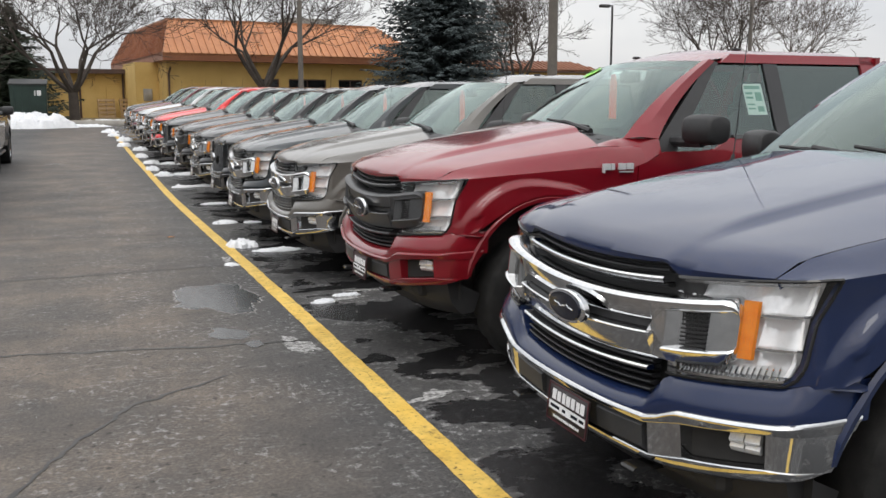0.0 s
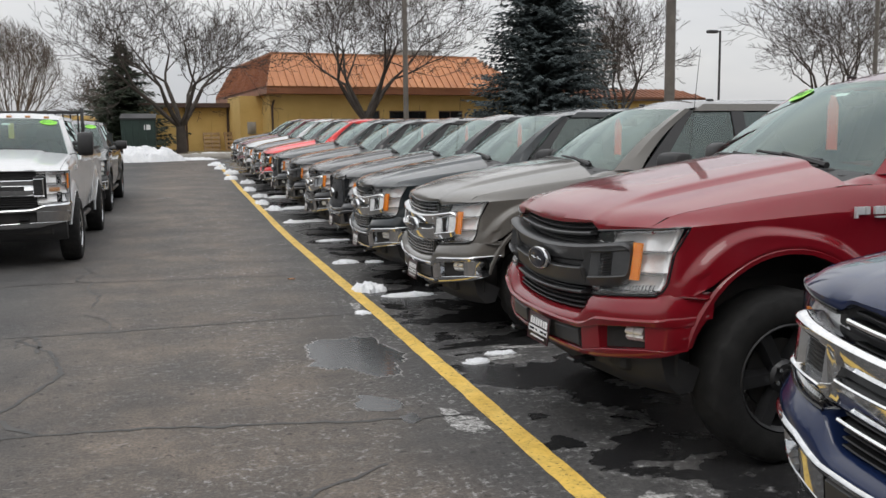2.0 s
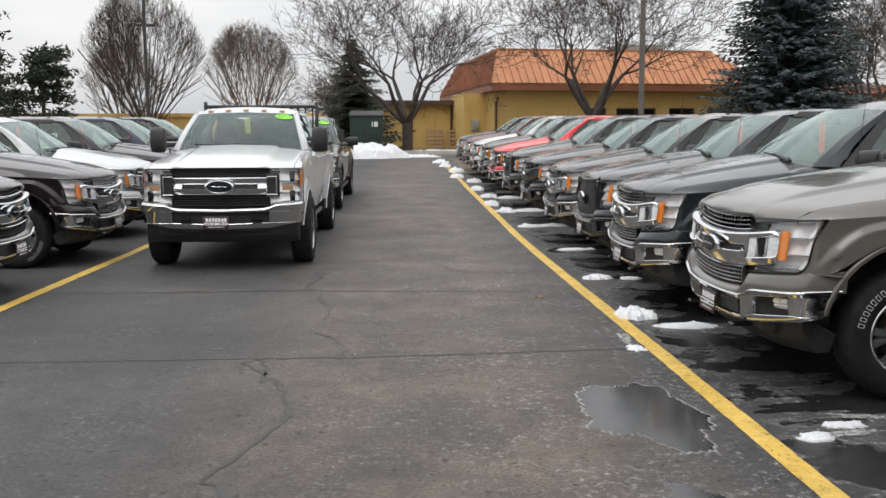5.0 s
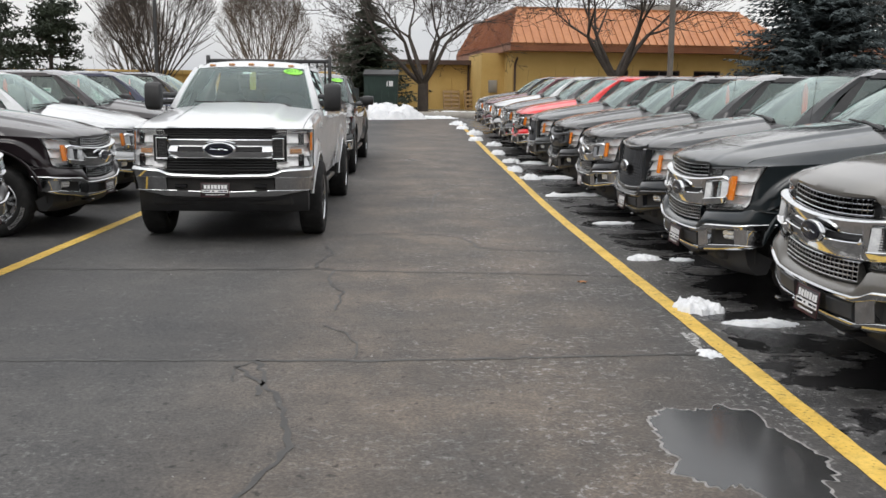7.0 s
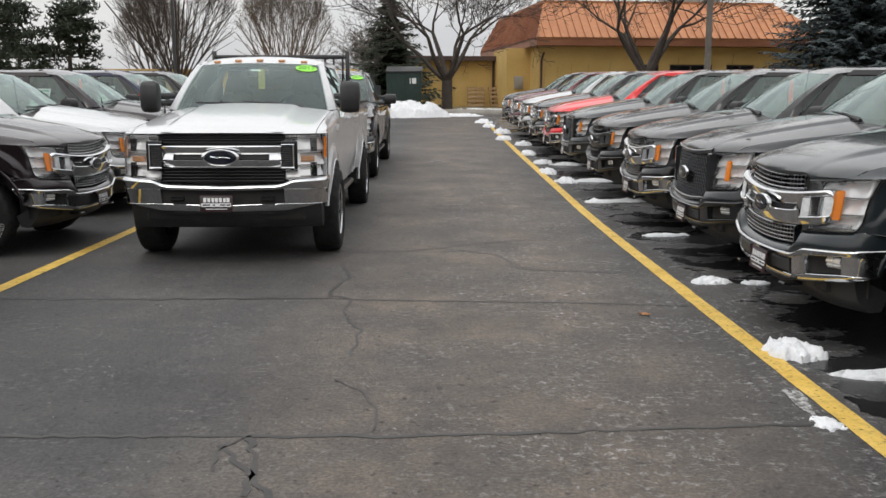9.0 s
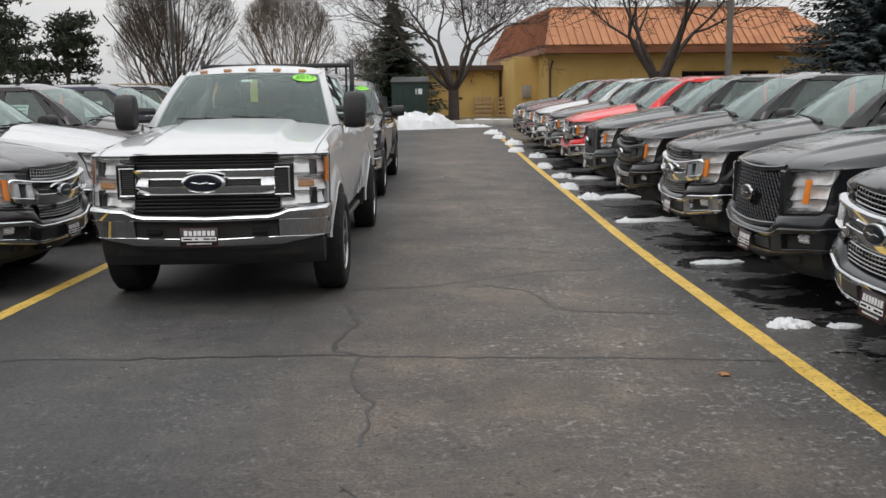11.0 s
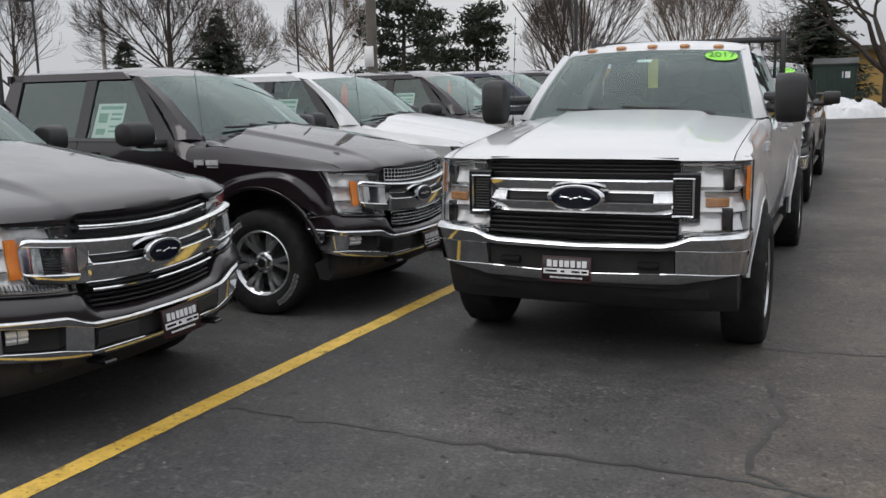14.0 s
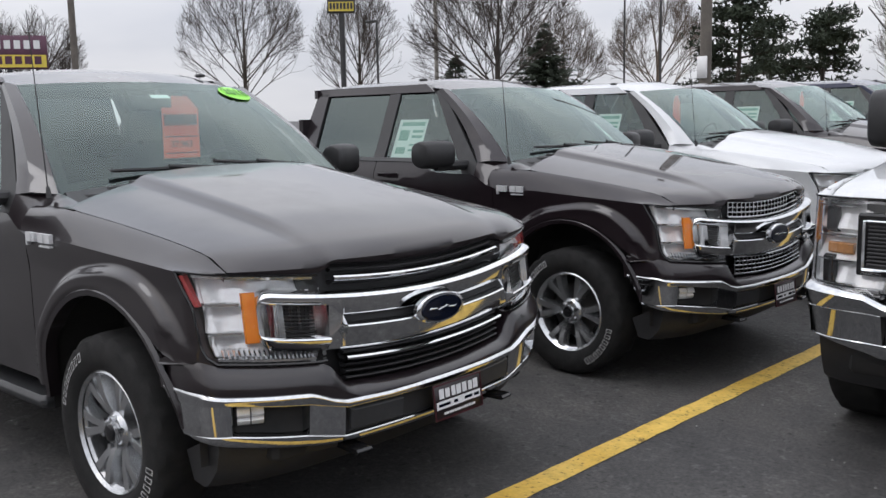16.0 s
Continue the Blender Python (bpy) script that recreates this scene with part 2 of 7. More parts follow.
BADGE_SILVER = surface("silver_badge", (0.66, 0.67, 0.68), (0.78, 0.79, 0.80), 12, 0.35, 0.3)
WHITE_MARK = surface("white_print", (0.72, 0.72, 0.72), (0.8, 0.8, 0.8), 10, 0.6)
BADGE_BLUE = surface("badge_blue", (0.003, 0.005, 0.013), (0.005, 0.008, 0.019), 20, 0.2)
PLATE_DARK = surface("plate_maroon_black", (0.012, 0.007, 0.008), (0.02, 0.012, 0.014), 20, 0.35)
PLATE_RIM = surface("plate_red_rim", (0.05, 0.008, 0.012), (0.08, 0.012, 0.018), 20, 0.4)
DARK_PANE = surface("dark_pane", (0.012, 0.013, 0.015), (0.02, 0.021, 0.023), 2, 0.08)
STICKER_LIME = surface("lime_sticker", (0.28, 0.80, 0.06), (0.34, 0.86, 0.10), 10, 0.5)
STICKER_DARK = surface("dark_green_print", (0.06, 0.22, 0.03), (0.08, 0.26, 0.04), 10, 0.5)
TAG_ORANGE = surface("orange_price_tag", (0.95, 0.10, 0.04), (1.0, 0.15, 0.06), 6, 0.5)
SLIP_YELLOW = surface("yellow_slip", (0.62, 0.60, 0.10), (0.70, 0.68, 0.16), 9, 0.6)
TAG_PRINT = surface("tag_print", (0.09, 0.02, 0.015), (0.14, 0.03, 0.02), 10, 0.6)
PAPER = surface("window_paper", (0.78, 0.90, 0.84), (0.86, 0.94, 0.90), 9, 0.7)
PAPER_INK = surface("paper_print", (0.20, 0.42, 0.33), (0.28, 0.50, 0.41), 9, 0.7)
WINDSHIELD = clear_glass("windshield_glass", (0.76, 0.85, 0.82), 0.85)
SIDE_GLASS = clear_glass("side_glass", (0.66, 0.73, 0.71), 1.0)
PRIVACY = clear_glass("privacy_glass", (0.05, 0.055, 0.058), 1.0)
LAMP_GLASS = clear_glass("lamp_glass", (0.985, 0.985, 0.985), 0.40, 0.02, (0.95, 0.95, 0.95))


# ---- builders ----
def part(name, bm, material, parent=None, label="", smooth=40):
    """Links a bmesh as one mesh object under parent; bm may also be a finished mesh that alike parts share."""
    if isinstance(bm, bmesh.types.BMesh):
        bmesh.ops.recalc_face_normals(bm, faces=bm.faces)
        me = bpy.data.meshes.new(name)
        bm.to_mesh(me)
        bm.free()
        if smooth:
            me.shade_smooth()
            me.set_sharp_from_angle(angle=radians(smooth))
    else:
        me = bm
    ob = new(name, me)
    if not me.materials:
        me.materials.append(material)
    elif me.materials[0] is not material:
        ob.material_slots[0].link = "OBJECT"
        ob.material_slots[0].material = material
    if parent:
        ob.parent = parent
    if label:
        ob["label"] = label
    return ob


def grid(bm, rows):
    """Quads over rows of points; returns the vertices."""
    vs = [[bm.verts.new(p) for p in r] for r in rows]
    for a, b in zip(vs, vs[1:]):
        for i in range(len(a) - 1):
            bm.faces.new((a[i], a[i + 1], b[i + 1], b[i]))
    return vs


def tube_rows(bm, rows, caps=True):
    """Quads over closed rings of points."""
    vs = [[bm.verts.new(p) for p in r] for r in rows]
    k = len(vs[0])
    for a, b in zip(vs, vs[1:]):
        for i in range(k):
            bm.faces.new((a[i], a[(i + 1) % k], b[(i + 1) % k], b[i]))
    if caps:
        bm.faces.new(vs[0]); bm.faces.new(vs[-1][::-1])
    return vs


def box(bm, x0, x1, y0, y1, z0, z1, c=0.0):
    """A box with its upright and level edges chamfered by c."""
    if c <= 0:
        ring = [(x0, y0), (x1, y0), (x1, y1), (x0, y1)]
        return tube_rows(bm, [[(x, y, z) for x, y in ring] for z in (z0, z1)])
    def ring(i):
        a, b, d, e = x0 + i, x1 - i, y0 + i, y1 - i
        return [(a + c, d), (b - c, d), (b, d + c), (b, e - c), (b - c, e), (a + c, e), (a, e - c), (a, d + c)]
    return tube_rows(bm, [[(x, y, z) for x, y in ring(i)] for i, z in ((c * 0.7, z0), (0, z0 + c), (0, z1 - c), (c * 0.7, z1))])


def cyl(bm, a, b, r0, r1=None, k=12, caps=True):
    """A tapered round bar from a to b."""
    a, b = Vector(a), Vector(b)
    q = (b - a).to_track_quat("Z", "Y")
    r1 = r0 if r1 is None else r1
    rows = [[p + q @ Vector((r * math.cos(2 * math.pi * i / k), r * math.sin(2 * math.pi * i / k), 0)) for i in range(k)] for p, r in ((a, r0), (b, r1))]
    return tube_rows(bm, rows, caps)


def lathe_y(bm, profile, k=40, cx=0.0, cz=0.0, caps=False):
    """Turns (radius, y) points round an axis along y."""
    rows = [[(cx + r * math.cos(2 * math.pi * i / k), y, cz + r * math.sin(2 * math.pi * i / k)) for i in range(k)] for r, y in profile]
    return tube_rows(bm, rows, caps)


def lerp(a, b, t):
    return a + (b - a) * t


def smoothstep(a, b, x):
    t = min(1.0, max(0.0, (x - a) / (b - a)))
    return t * t * (3 - 2 * t)


def text_mesh(name, body, size, extrude=0.001):
    cu = bpy.data.curves.new(name, "FONT")
    cu.body, cu.size, cu.extrude, cu.align_x, cu.align_y = body, size, extrude, "CENTER", "CENTER"
    ob = bpy.data.objects.new(name, cu)
    scene.collection.objects.link(ob)
    me = bpy.data.meshes.new_from_object(ob.evaluated_get(bpy.context.evaluated_depsgraph_get()))
    bpy.data.objects.remove(ob)
    return me


# ---- the lie of the ground: level, then rising slowly ----
def gz(y):
    s = 0.021
    if y < 15:
        return 0.0
    if y < 19:
        return s * (y - 15) ** 2 / 8
    return min(s * (y - 17), s * 38)


def slope(y):
    return math.degrees(math.atan((gz(y + 0.5) - gz(y - 0.5)) / 1.0))


# ---- pickup truck: x points forward from the front bumper, y to its left ----
class Shape:
    """The measures in which the two sizes of truck differ."""
    def __init__(s, heavy):
        s.heavy = heavy
        s.bump0, s.bump1 = (0.525, 0.82) if heavy else (0.485, 0.69)
        s.apron = 0.79 if heavy else 0.625
        s.lamp0, s.lamp1 = (0.815, 1.24) if heavy else (0.786, 1.113)
        s.hood0 = 1.28 if heavy else 1.152
        s.cowl = 1.49 if heavy else 1.40
        s.belt = 1.45 if heavy else 1.345
        s.roof = 2.04 if heavy else 1.94
        s.half = 0.955 if heavy else 0.985
        s.sill = 0.60 if heavy else 0.50
        s.tyre = 0.43 if heavy else 0.405
        s.axle = -0.95 if heavy else -0.885
        s.rear = s.axle - (4.05 if heavy else 3.68)
        s.back = s.rear - (1.35 if heavy else 1.2)
        s.cab_back = -3.62 if heavy else -3.72
        s.arch = s.tyre + (0.09 if heavy else 0.135)
        s.hub = s.tyre + (0.0 if heavy else 0.035)

    def front(s, y, z):
        """x of the front face."""
        a = abs(y)
        if s.heavy:
            x = -0.03 * (a / 0.7) ** 2 - 0.10 * max(0.0, (a - 0.72) / 0.27) ** 2.2
            return x - 0.10 * max(0.0, z - s.bump1)
        x = -0.055 * (a / 0.7) ** 2 - 0.13 * max(0.0, (a - 0.60) / 0.38) ** 2
        return x - 0.12 * max(0.0, z - s.bump1)

    def nose(s, q, z):
        """x, y and the turn of the outline at q, which runs along y, round the corner and back along the side."""
        e, arc = (0.88, 0.16) if s.heavy else (0.91, 0.16)
        def turn(y):
            return math.atan2(s.front(y - 0.005, z) - s.front(y + 0.005, z), 0.01)
        if q <= e:
            return s.front(q, z), q, turn(q)
        a0 = turn(e)
        x, y, n = s.front(e, z), e, 12
        a = a0
        run = min(q - e, arc)
        for k in range(n):
            a = lerp(a0, math.pi / 2, (k + 0.5) / n * run / arc)
            x -= math.sin(a) * run / n
            y += math.cos(a) * run / n
        x -= max(0.0, q - e - arc)
        return x, y, lerp(a0, math.pi / 2, run / arc)

    def wrap(s, q, z, inset=0.0):
        """A point of the nose, set in along its normal."""
        x, y, a = s.nose(q, z)
        return Vector((x - inset * math.cos(a), y - inset * math.sin(a), z))

    def outline(s, x, z):
        """Half width of the nose's outline at x."""
        lo, hi = 0.6, 1.6
        for _ in range(14):
            m = 0.5 * (lo + hi)
            if s.nose(m, z)[0] > x:
                lo = m
            else:
                hi = m
        return s.nose(lo, z)[1]

    def side(s, x, z):
        """Half width of the flank: shoulder crease, flared arches, tucked sill, leaning glasshouse."""
        y = s.half
        y -= 0.05 * smoothstep(s.sill + 0.25, s.sill - 0.05, z)
        if s.heavy:
            y -= 0.018 * smoothstep(s.belt - 0.05, s.belt - 0.22, z) * smoothstep(s.sill, s.sill + 0.2, z)
        else:
            y -= 0.04 * smoothstep(s.belt - 0.185, s.belt, z) + 0.012 * smoothstep(s.belt - 0.20, s.belt - 0.33, z) * smoothstep(s.sill, s.sill + 0.2, z)
        for ax in (s.axle, s.rear):
            d = math.hypot(x - ax, z - s.hub)
            if s.heavy:
                y += 0.018 * smoothstep(s.arch + 0.19, s.arch + 0.02, d) + 0.017 * smoothstep(s.arch + 0.155, s.arch + 0.115, d)
            else:
                wide = 0.095 + 0.075 * smoothstep(-0.1, 0.4, x - ax)
                y += 0.040 * smoothstep(s.arch + wide + 0.012, s.arch + wide - 0.035, d) * smoothstep(s.belt - 0.16, s.belt - 0.22, z) - 0.010 * smoothstep(s.arch + 0.03, s.arch, d)
        if s.heavy and x > -1.5:
            top = s.top(x)
            y -= 0.06 * smoothstep(top - 0.13, top + 0.01, z) ** 2 * smoothstep(-0.36, -0.85, x)
        if z > s.belt - 0.05:
            y -= 0.43 * max(0, z - s.belt + 0.02) + 0.02 * smoothstep(s.belt - 0.05, s.belt + 0.01, z)
        if x > -0.40 and not s.heavy:
            y = min(y, s.outline(x, z) + 0.02 * smoothstep(-0.24, -0.40, x))
        return y

    def lower(s, x):
        z = s.sill
        for ax in (s.axle, s.rear):
            d = s.arch ** 2 - (x - ax) ** 2
            if d > 0:
                z = max(z, s.hub + math.sqrt(d))
        if x > -0.5 and not s.heavy:
            z = max(z, 0.775)
        return z

    def top(s, x):
        if x > -1.5 and not s.heavy:
            return lerp(s.lamp1 - 0.003, s.belt - 0.185, min(1.0, max(0.0, (-0.25 - x) / 0.9)))
        if x > -1.5:
            t = min(1.0, max(0.0, (-0.15 - x) / 1.35))
            return lerp(s.lamp1 - 0.005, s.belt - 0.035, t ** 0.8)
        dip = 0.085 * smoothstep(-2.26, -2.06, x)
        if s.heavy:
            return s.belt - 0.012 - dip * smoothstep(-1.56, -1.66, x)
        return s.belt - 0.012 - dip - 0.080 * smoothstep(-1.72, -1.50, x)

    def lamp_lo(s, q):
        return s.lamp0 if s.heavy else lerp(0.751, s.lamp0, min(1.0, max(0.0, (q - 0.58) / 0.33)))

    def lamp_hi(s, q):
        return s.lamp1 if s.heavy else lerp(1.069, s.lamp1, min(1.0, max(0.0, (q - 0.55) / 0.46)))

    def lamp_out(s, z):
        """Outer edge of the headlight: it leans out to a pointed upper corner."""
        if s.heavy:
            return 1.06
        return float(np.interp(z, (0.786, 0.80, 0.844, 0.987, 1.113), (0.922, 0.950, 0.975, 0.988, 1.048)))


F150, HEAVY = Shape(False), Shape(True)


def loft(bm, S, qs, profile):
    """A moulding along the nose: profile(q) gives its ring of (height, stand-off) or (height, stand-off, q) points."""
    rows = []
    for q in qs:
        sg = 1 if q >= 0 else -1
        row = []
        for z, o, *own in profile(abs(q)):
            px, py, a = S.nose(own[0] if own else abs(q), z)
            row.append((px + o * math.cos(a), sg * (py + o * math.sin(a) * (1 - 0.7 * smoothstep(0.6, 1.4, a))), z))
        rows.append(row)
    tube_rows(bm, rows)
    return bm


def columns(*stops, step=0.03):
    """Stations from -last to last through all the stops, no further apart than step."""
    right = [0.0]
    for s in stops:
        n = max(1, math.ceil((s - right[-1]) / step))
        right += [lerp(right[-1], s, (i + 1) / n) for i in range(n)]
    return [-q for q in right[:0:-1]] + right


def smile(q):
    """The grille's lines rise towards the lamps."""
    return 0.11 * q * q


def sweep(bm, S, y0, y1, zl, zh, out, back, ny=10, c=0.006, skew=0.0, rise=0.0):
    """A chamfered bar across the nose that follows its curve; zl, zh may be functions of y."""
    rows = []
    for i in range(ny + 1):
        y = lerp(y0, y1, i / ny)
        l = zl(y) if callable(zl) else zl
        h = zh(y) if callable(zh) else zh
        lift = rise * smoothstep(0.08, 0.75, abs(y))
        l, h = l + lift, h + lift
        px, py, a = S.nose(abs(y), 0.5 * (l + h))
        sg = 1 if y >= 0 else -1
        at = lambda o, z: (px + o * math.cos(a), sg * (py + (o - max(0.0, out) * smoothstep(0.6, 1.4, a)) * math.sin(a)), z)
        t = skew
        rows.append([at(back, l), at(out - c - t, l), at(out - t * 0.7, l + c), at(out, h - c), at(out - c, h), at(back, h)])
    tube_rows(bm, rows)


def both(bm, S, y0, y1, *a, **k):
    sweep(bm, S, y0, y1, *a, **k)
    sweep(bm, S, -y1, -y0, *a, **k)


def flank(S, sgn, xf_, xb, zb, zt, inset=0.0, nx=10, nz=6, slant=None, lip=0.06):
    """A panel of the flank between two x; zb, zt: functions of x. Its edges turn inwards."""
    bm = bmesh.new()
    rows = []
    for i in range(nx + 1):
        t = i / nx
        x = lerp(xf_, xb, t)
        lo, hi = zb(x), zt(x)
        if slant is not None:
            lo, hi = zb(lerp(slant(0.6), xb, t)), zt(x)
        col = []
        for j in range(nz + 1):
            z = lerp(lo, hi, j / nz)
            xx = x if slant is None else lerp(slant(z), xb, t)
            col.append(Vector((xx, sgn * (S.side(xx, z) - inset), z)))
        inn = Vector((0, -sgn * lip, 0))
        rows.append([col[0] + inn] + col + [col[-1] + inn * 0.4])
    cap0 = [p + Vector((0, -sgn * 0.03, 0)) for p in rows[0]]
    cap1 = [p + Vector((0, -sgn * 0.03, 0)) for p in rows[-1]]
    grid(bm, [cap0] + rows + [cap1])
    return bm


MESHES = {}


def shared(key, make):
    """A mesh built once and used by all alike parts."""
    if key not in MESHES:
        bm = make()
        bmesh.ops.recalc_face_normals(bm, faces=bm.faces)
        me = bpy.data.meshes.new(key if isinstance(key, str) else str(key[0]))
        bm.to_mesh(me)
        bm.free()
        me.shade_smooth()
        me.set_sharp_from_angle(angle=radians(38))
        MESHES[key] = me
    return MESHES[key]


def hood_z(S, t, u):
    """Height of the hood at t from nose to cowl, u from the middle to its side."""
    zc = lerp(S.hood0, S.cowl, t ** 0.8)
    if S.heavy:
        return zc - lerp(0.03, 0.06, t) * abs(u) ** 2.5 - 0.022 * max(0, 1 - t * 7) ** 2
    return zc - lerp(0.018, 0.115, t) * abs(u) ** 2.8 - 0.020 * max(0, 1 - t * 9) ** 2


def hood_half(S, t):
    return 0.86 if S.heavy else lerp(0.865, 0.90, t)


def hood_mesh(S):
    bm = bmesh.new()
    rows = []
    n = 16
    for i in range(n + 1):
        t = i / n
        row = []
        for j in range(65):
            u = -1 + 2 * j / 64
            y = u * hood_half(S, t)
            x0 = S.front(y, S.hood0) - 0.005
            x1 = -1.36 - 0.20 * u * u if S.heavy else -1.335 + 0.07 * u * u
            x = lerp(x0, x1, t)
            z = hood_z(S, t, abs(u))
            z += 0.024 * smoothstep(0.635, 0.57, abs(u)) * smoothstep(0.02, 0.3, t)
            row.append((x, y, z))
        rows.append(row)
    def low(y):
        a = abs(y)
        if S.heavy:
            return lerp(S.hood0 - 0.03, S.lamp_hi(a) + 0.004, smoothstep(0.50, 0.60, a))
        return lerp(1.080 + smile(min(a, 0.5)), S.lamp_hi(a) + 0.004, smoothstep(0.47, 0.54, a))

    lead = [(x + 0.014, y, lerp(z, low(y), 0.55)) for x, y, z in rows[0]]
    lead2 = [(x + 0.010, y, low(y)) for x, y, z in rows[0]]
    lead3 = [(x - 0.05, y, low(y)) for x, y, z in rows[0]]
    grid(bm, [lead3, lead2, lead] + rows + [[(x - 0.01, y, z - 0.05) for x, y, z in rows[-1]]])
    return bm


def fender_top_mesh(S, sgn):
    """The shoulder between the hood's shut line and the flank."""
    bm = bmesh.new()
    rows = []
    n = 14
    for i in range(n + 1):
        t = i / n
        x_in = S.front(hood_half(S, t), S.hood0) - 0.005
        xa = lerp(x_in, -1.56, t)
        along = t if S.heavy else min(1.0, (x_in - xa) / (x_in + 1.265))
        w = hood_half(S, along) + 0.006
        xo = lerp(S.wrap(S.lamp_out(S.lamp1), S.lamp1).x - 0.004, -1.56, t)
        zi = hood_z(S, along, 1.0)
        zo = S.top(xo)
        row = []
        for j in range(7):
            v = j / 6
            yo = S.side(xo, zo)
            y = lerp(w, yo, v)
            z = lerp(zi, zo, v ** (2.2 if S.heavy else 1.5))
            row.append((lerp(xa, xo, v), sgn * y, z))
        rows.append([(row[0][0], row[0][1], row[0][2] - 0.04)] + row)
    k = len(rows[0]) - 1
    lead = []
    for j in range(k + 1):
        q = lerp(hood_half(S, 0) + 0.004, S.lamp_out(S.lamp1), max(0, j - 1) / (k - 1))
        p = S.wrap(q, S.lamp_hi(q) + 0.003, -0.002)
        lead.append((p.x - (0.03 if j == 0 else 0.0), sgn * p.y, p.z))
    mid = [tuple(lerp(a, b, 0.4) + (0.008 if i == 0 else 0.0) for i, (a, b) in enumerate(zip(p, r))) for p, r in zip(lead, rows[0])]
    grid(bm, [lead, mid] + rows)
    return bm


def lamp_mesh(S, sgn, inner, depth, inset, z_in=0.0):
    """The lamp's glass, or its bowl: three hollow tiers with upright ribs."""
    bm = bmesh.new()
    rows = []
    nq, nz = (44, 18) if inset > 0 else (16, 8)
    for j in range(nz + 1):
        row = []
        for i in range(nq + 1):
            q = lerp(inner, S.lamp_out(lerp(S.lamp0, S.lamp1, j / nz)) - z_in, i / nq)
            z = lerp(S.lamp_lo(q) + z_in, S.lamp_hi(q) - z_in, j / nz)
            ridge = 0.0
            if inset > 0 and 0 < i < nq and 0 < j < nz:
                tier = (j / nz * 3) % 1
                ridge = 0.046 * tier - 0.030 + (0.0025 if i % 2 else 0.0) * (0.3 if nz / 3 < j < nz * 2 / 3 else 1.0)
                ridge += 0.005 * math.sin(math.pi * i / nq * 6)
            p = S.wrap(q, z, inset + ridge)
            row.append(Vector((p.x, sgn * p.y, p.z)))
        rows.append(row)
    vs = grid(bm, rows)
    if depth:
        rim = vs[0] + [r[-1] for r in vs[1:-1]] + vs[-1][::-1] + [r[0] for r in vs[-2:0:-1]]
        inn = [bm.verts.new((v.co.x - depth, v.co.y - sgn * depth * 0.3, v.co.z)) for v in rim]
        k = len(rim)
        for i in range(k):
            bm.faces.new((rim[i], rim[(i + 1) % k], inn[(i + 1) % k], inn[i]))
    return bm


def lamp_rim_mesh(S, sgn, inner):
    """A dark gasket round the lamp's glass."""
    bm = bmesh.new()
    edge = []
    n = 14
    for i in range(n + 1):
        q = lerp(inner, S.lamp_out(S.lamp0), i / n)
        edge.append((q, S.lamp_lo(q)))
    for i in range(1, n):
        z = lerp(S.lamp0, S.lamp1, i / n)
        edge.append((S.lamp_out(z), z))
    for i in range(n + 1):
        q = lerp(S.lamp_out(S.lamp1), inner, i / n)
        edge.append((q, S.lamp_hi(q)))
    pts = [S.wrap(q, z, -0.001) for q, z in edge]
    for a, b in zip(pts, pts[1:]):
        cyl(bm, (a.x, sgn * a.y, a.z), (b.x, sgn * b.y, b.z), 0.0055, 0.0055, 5)
    return bm


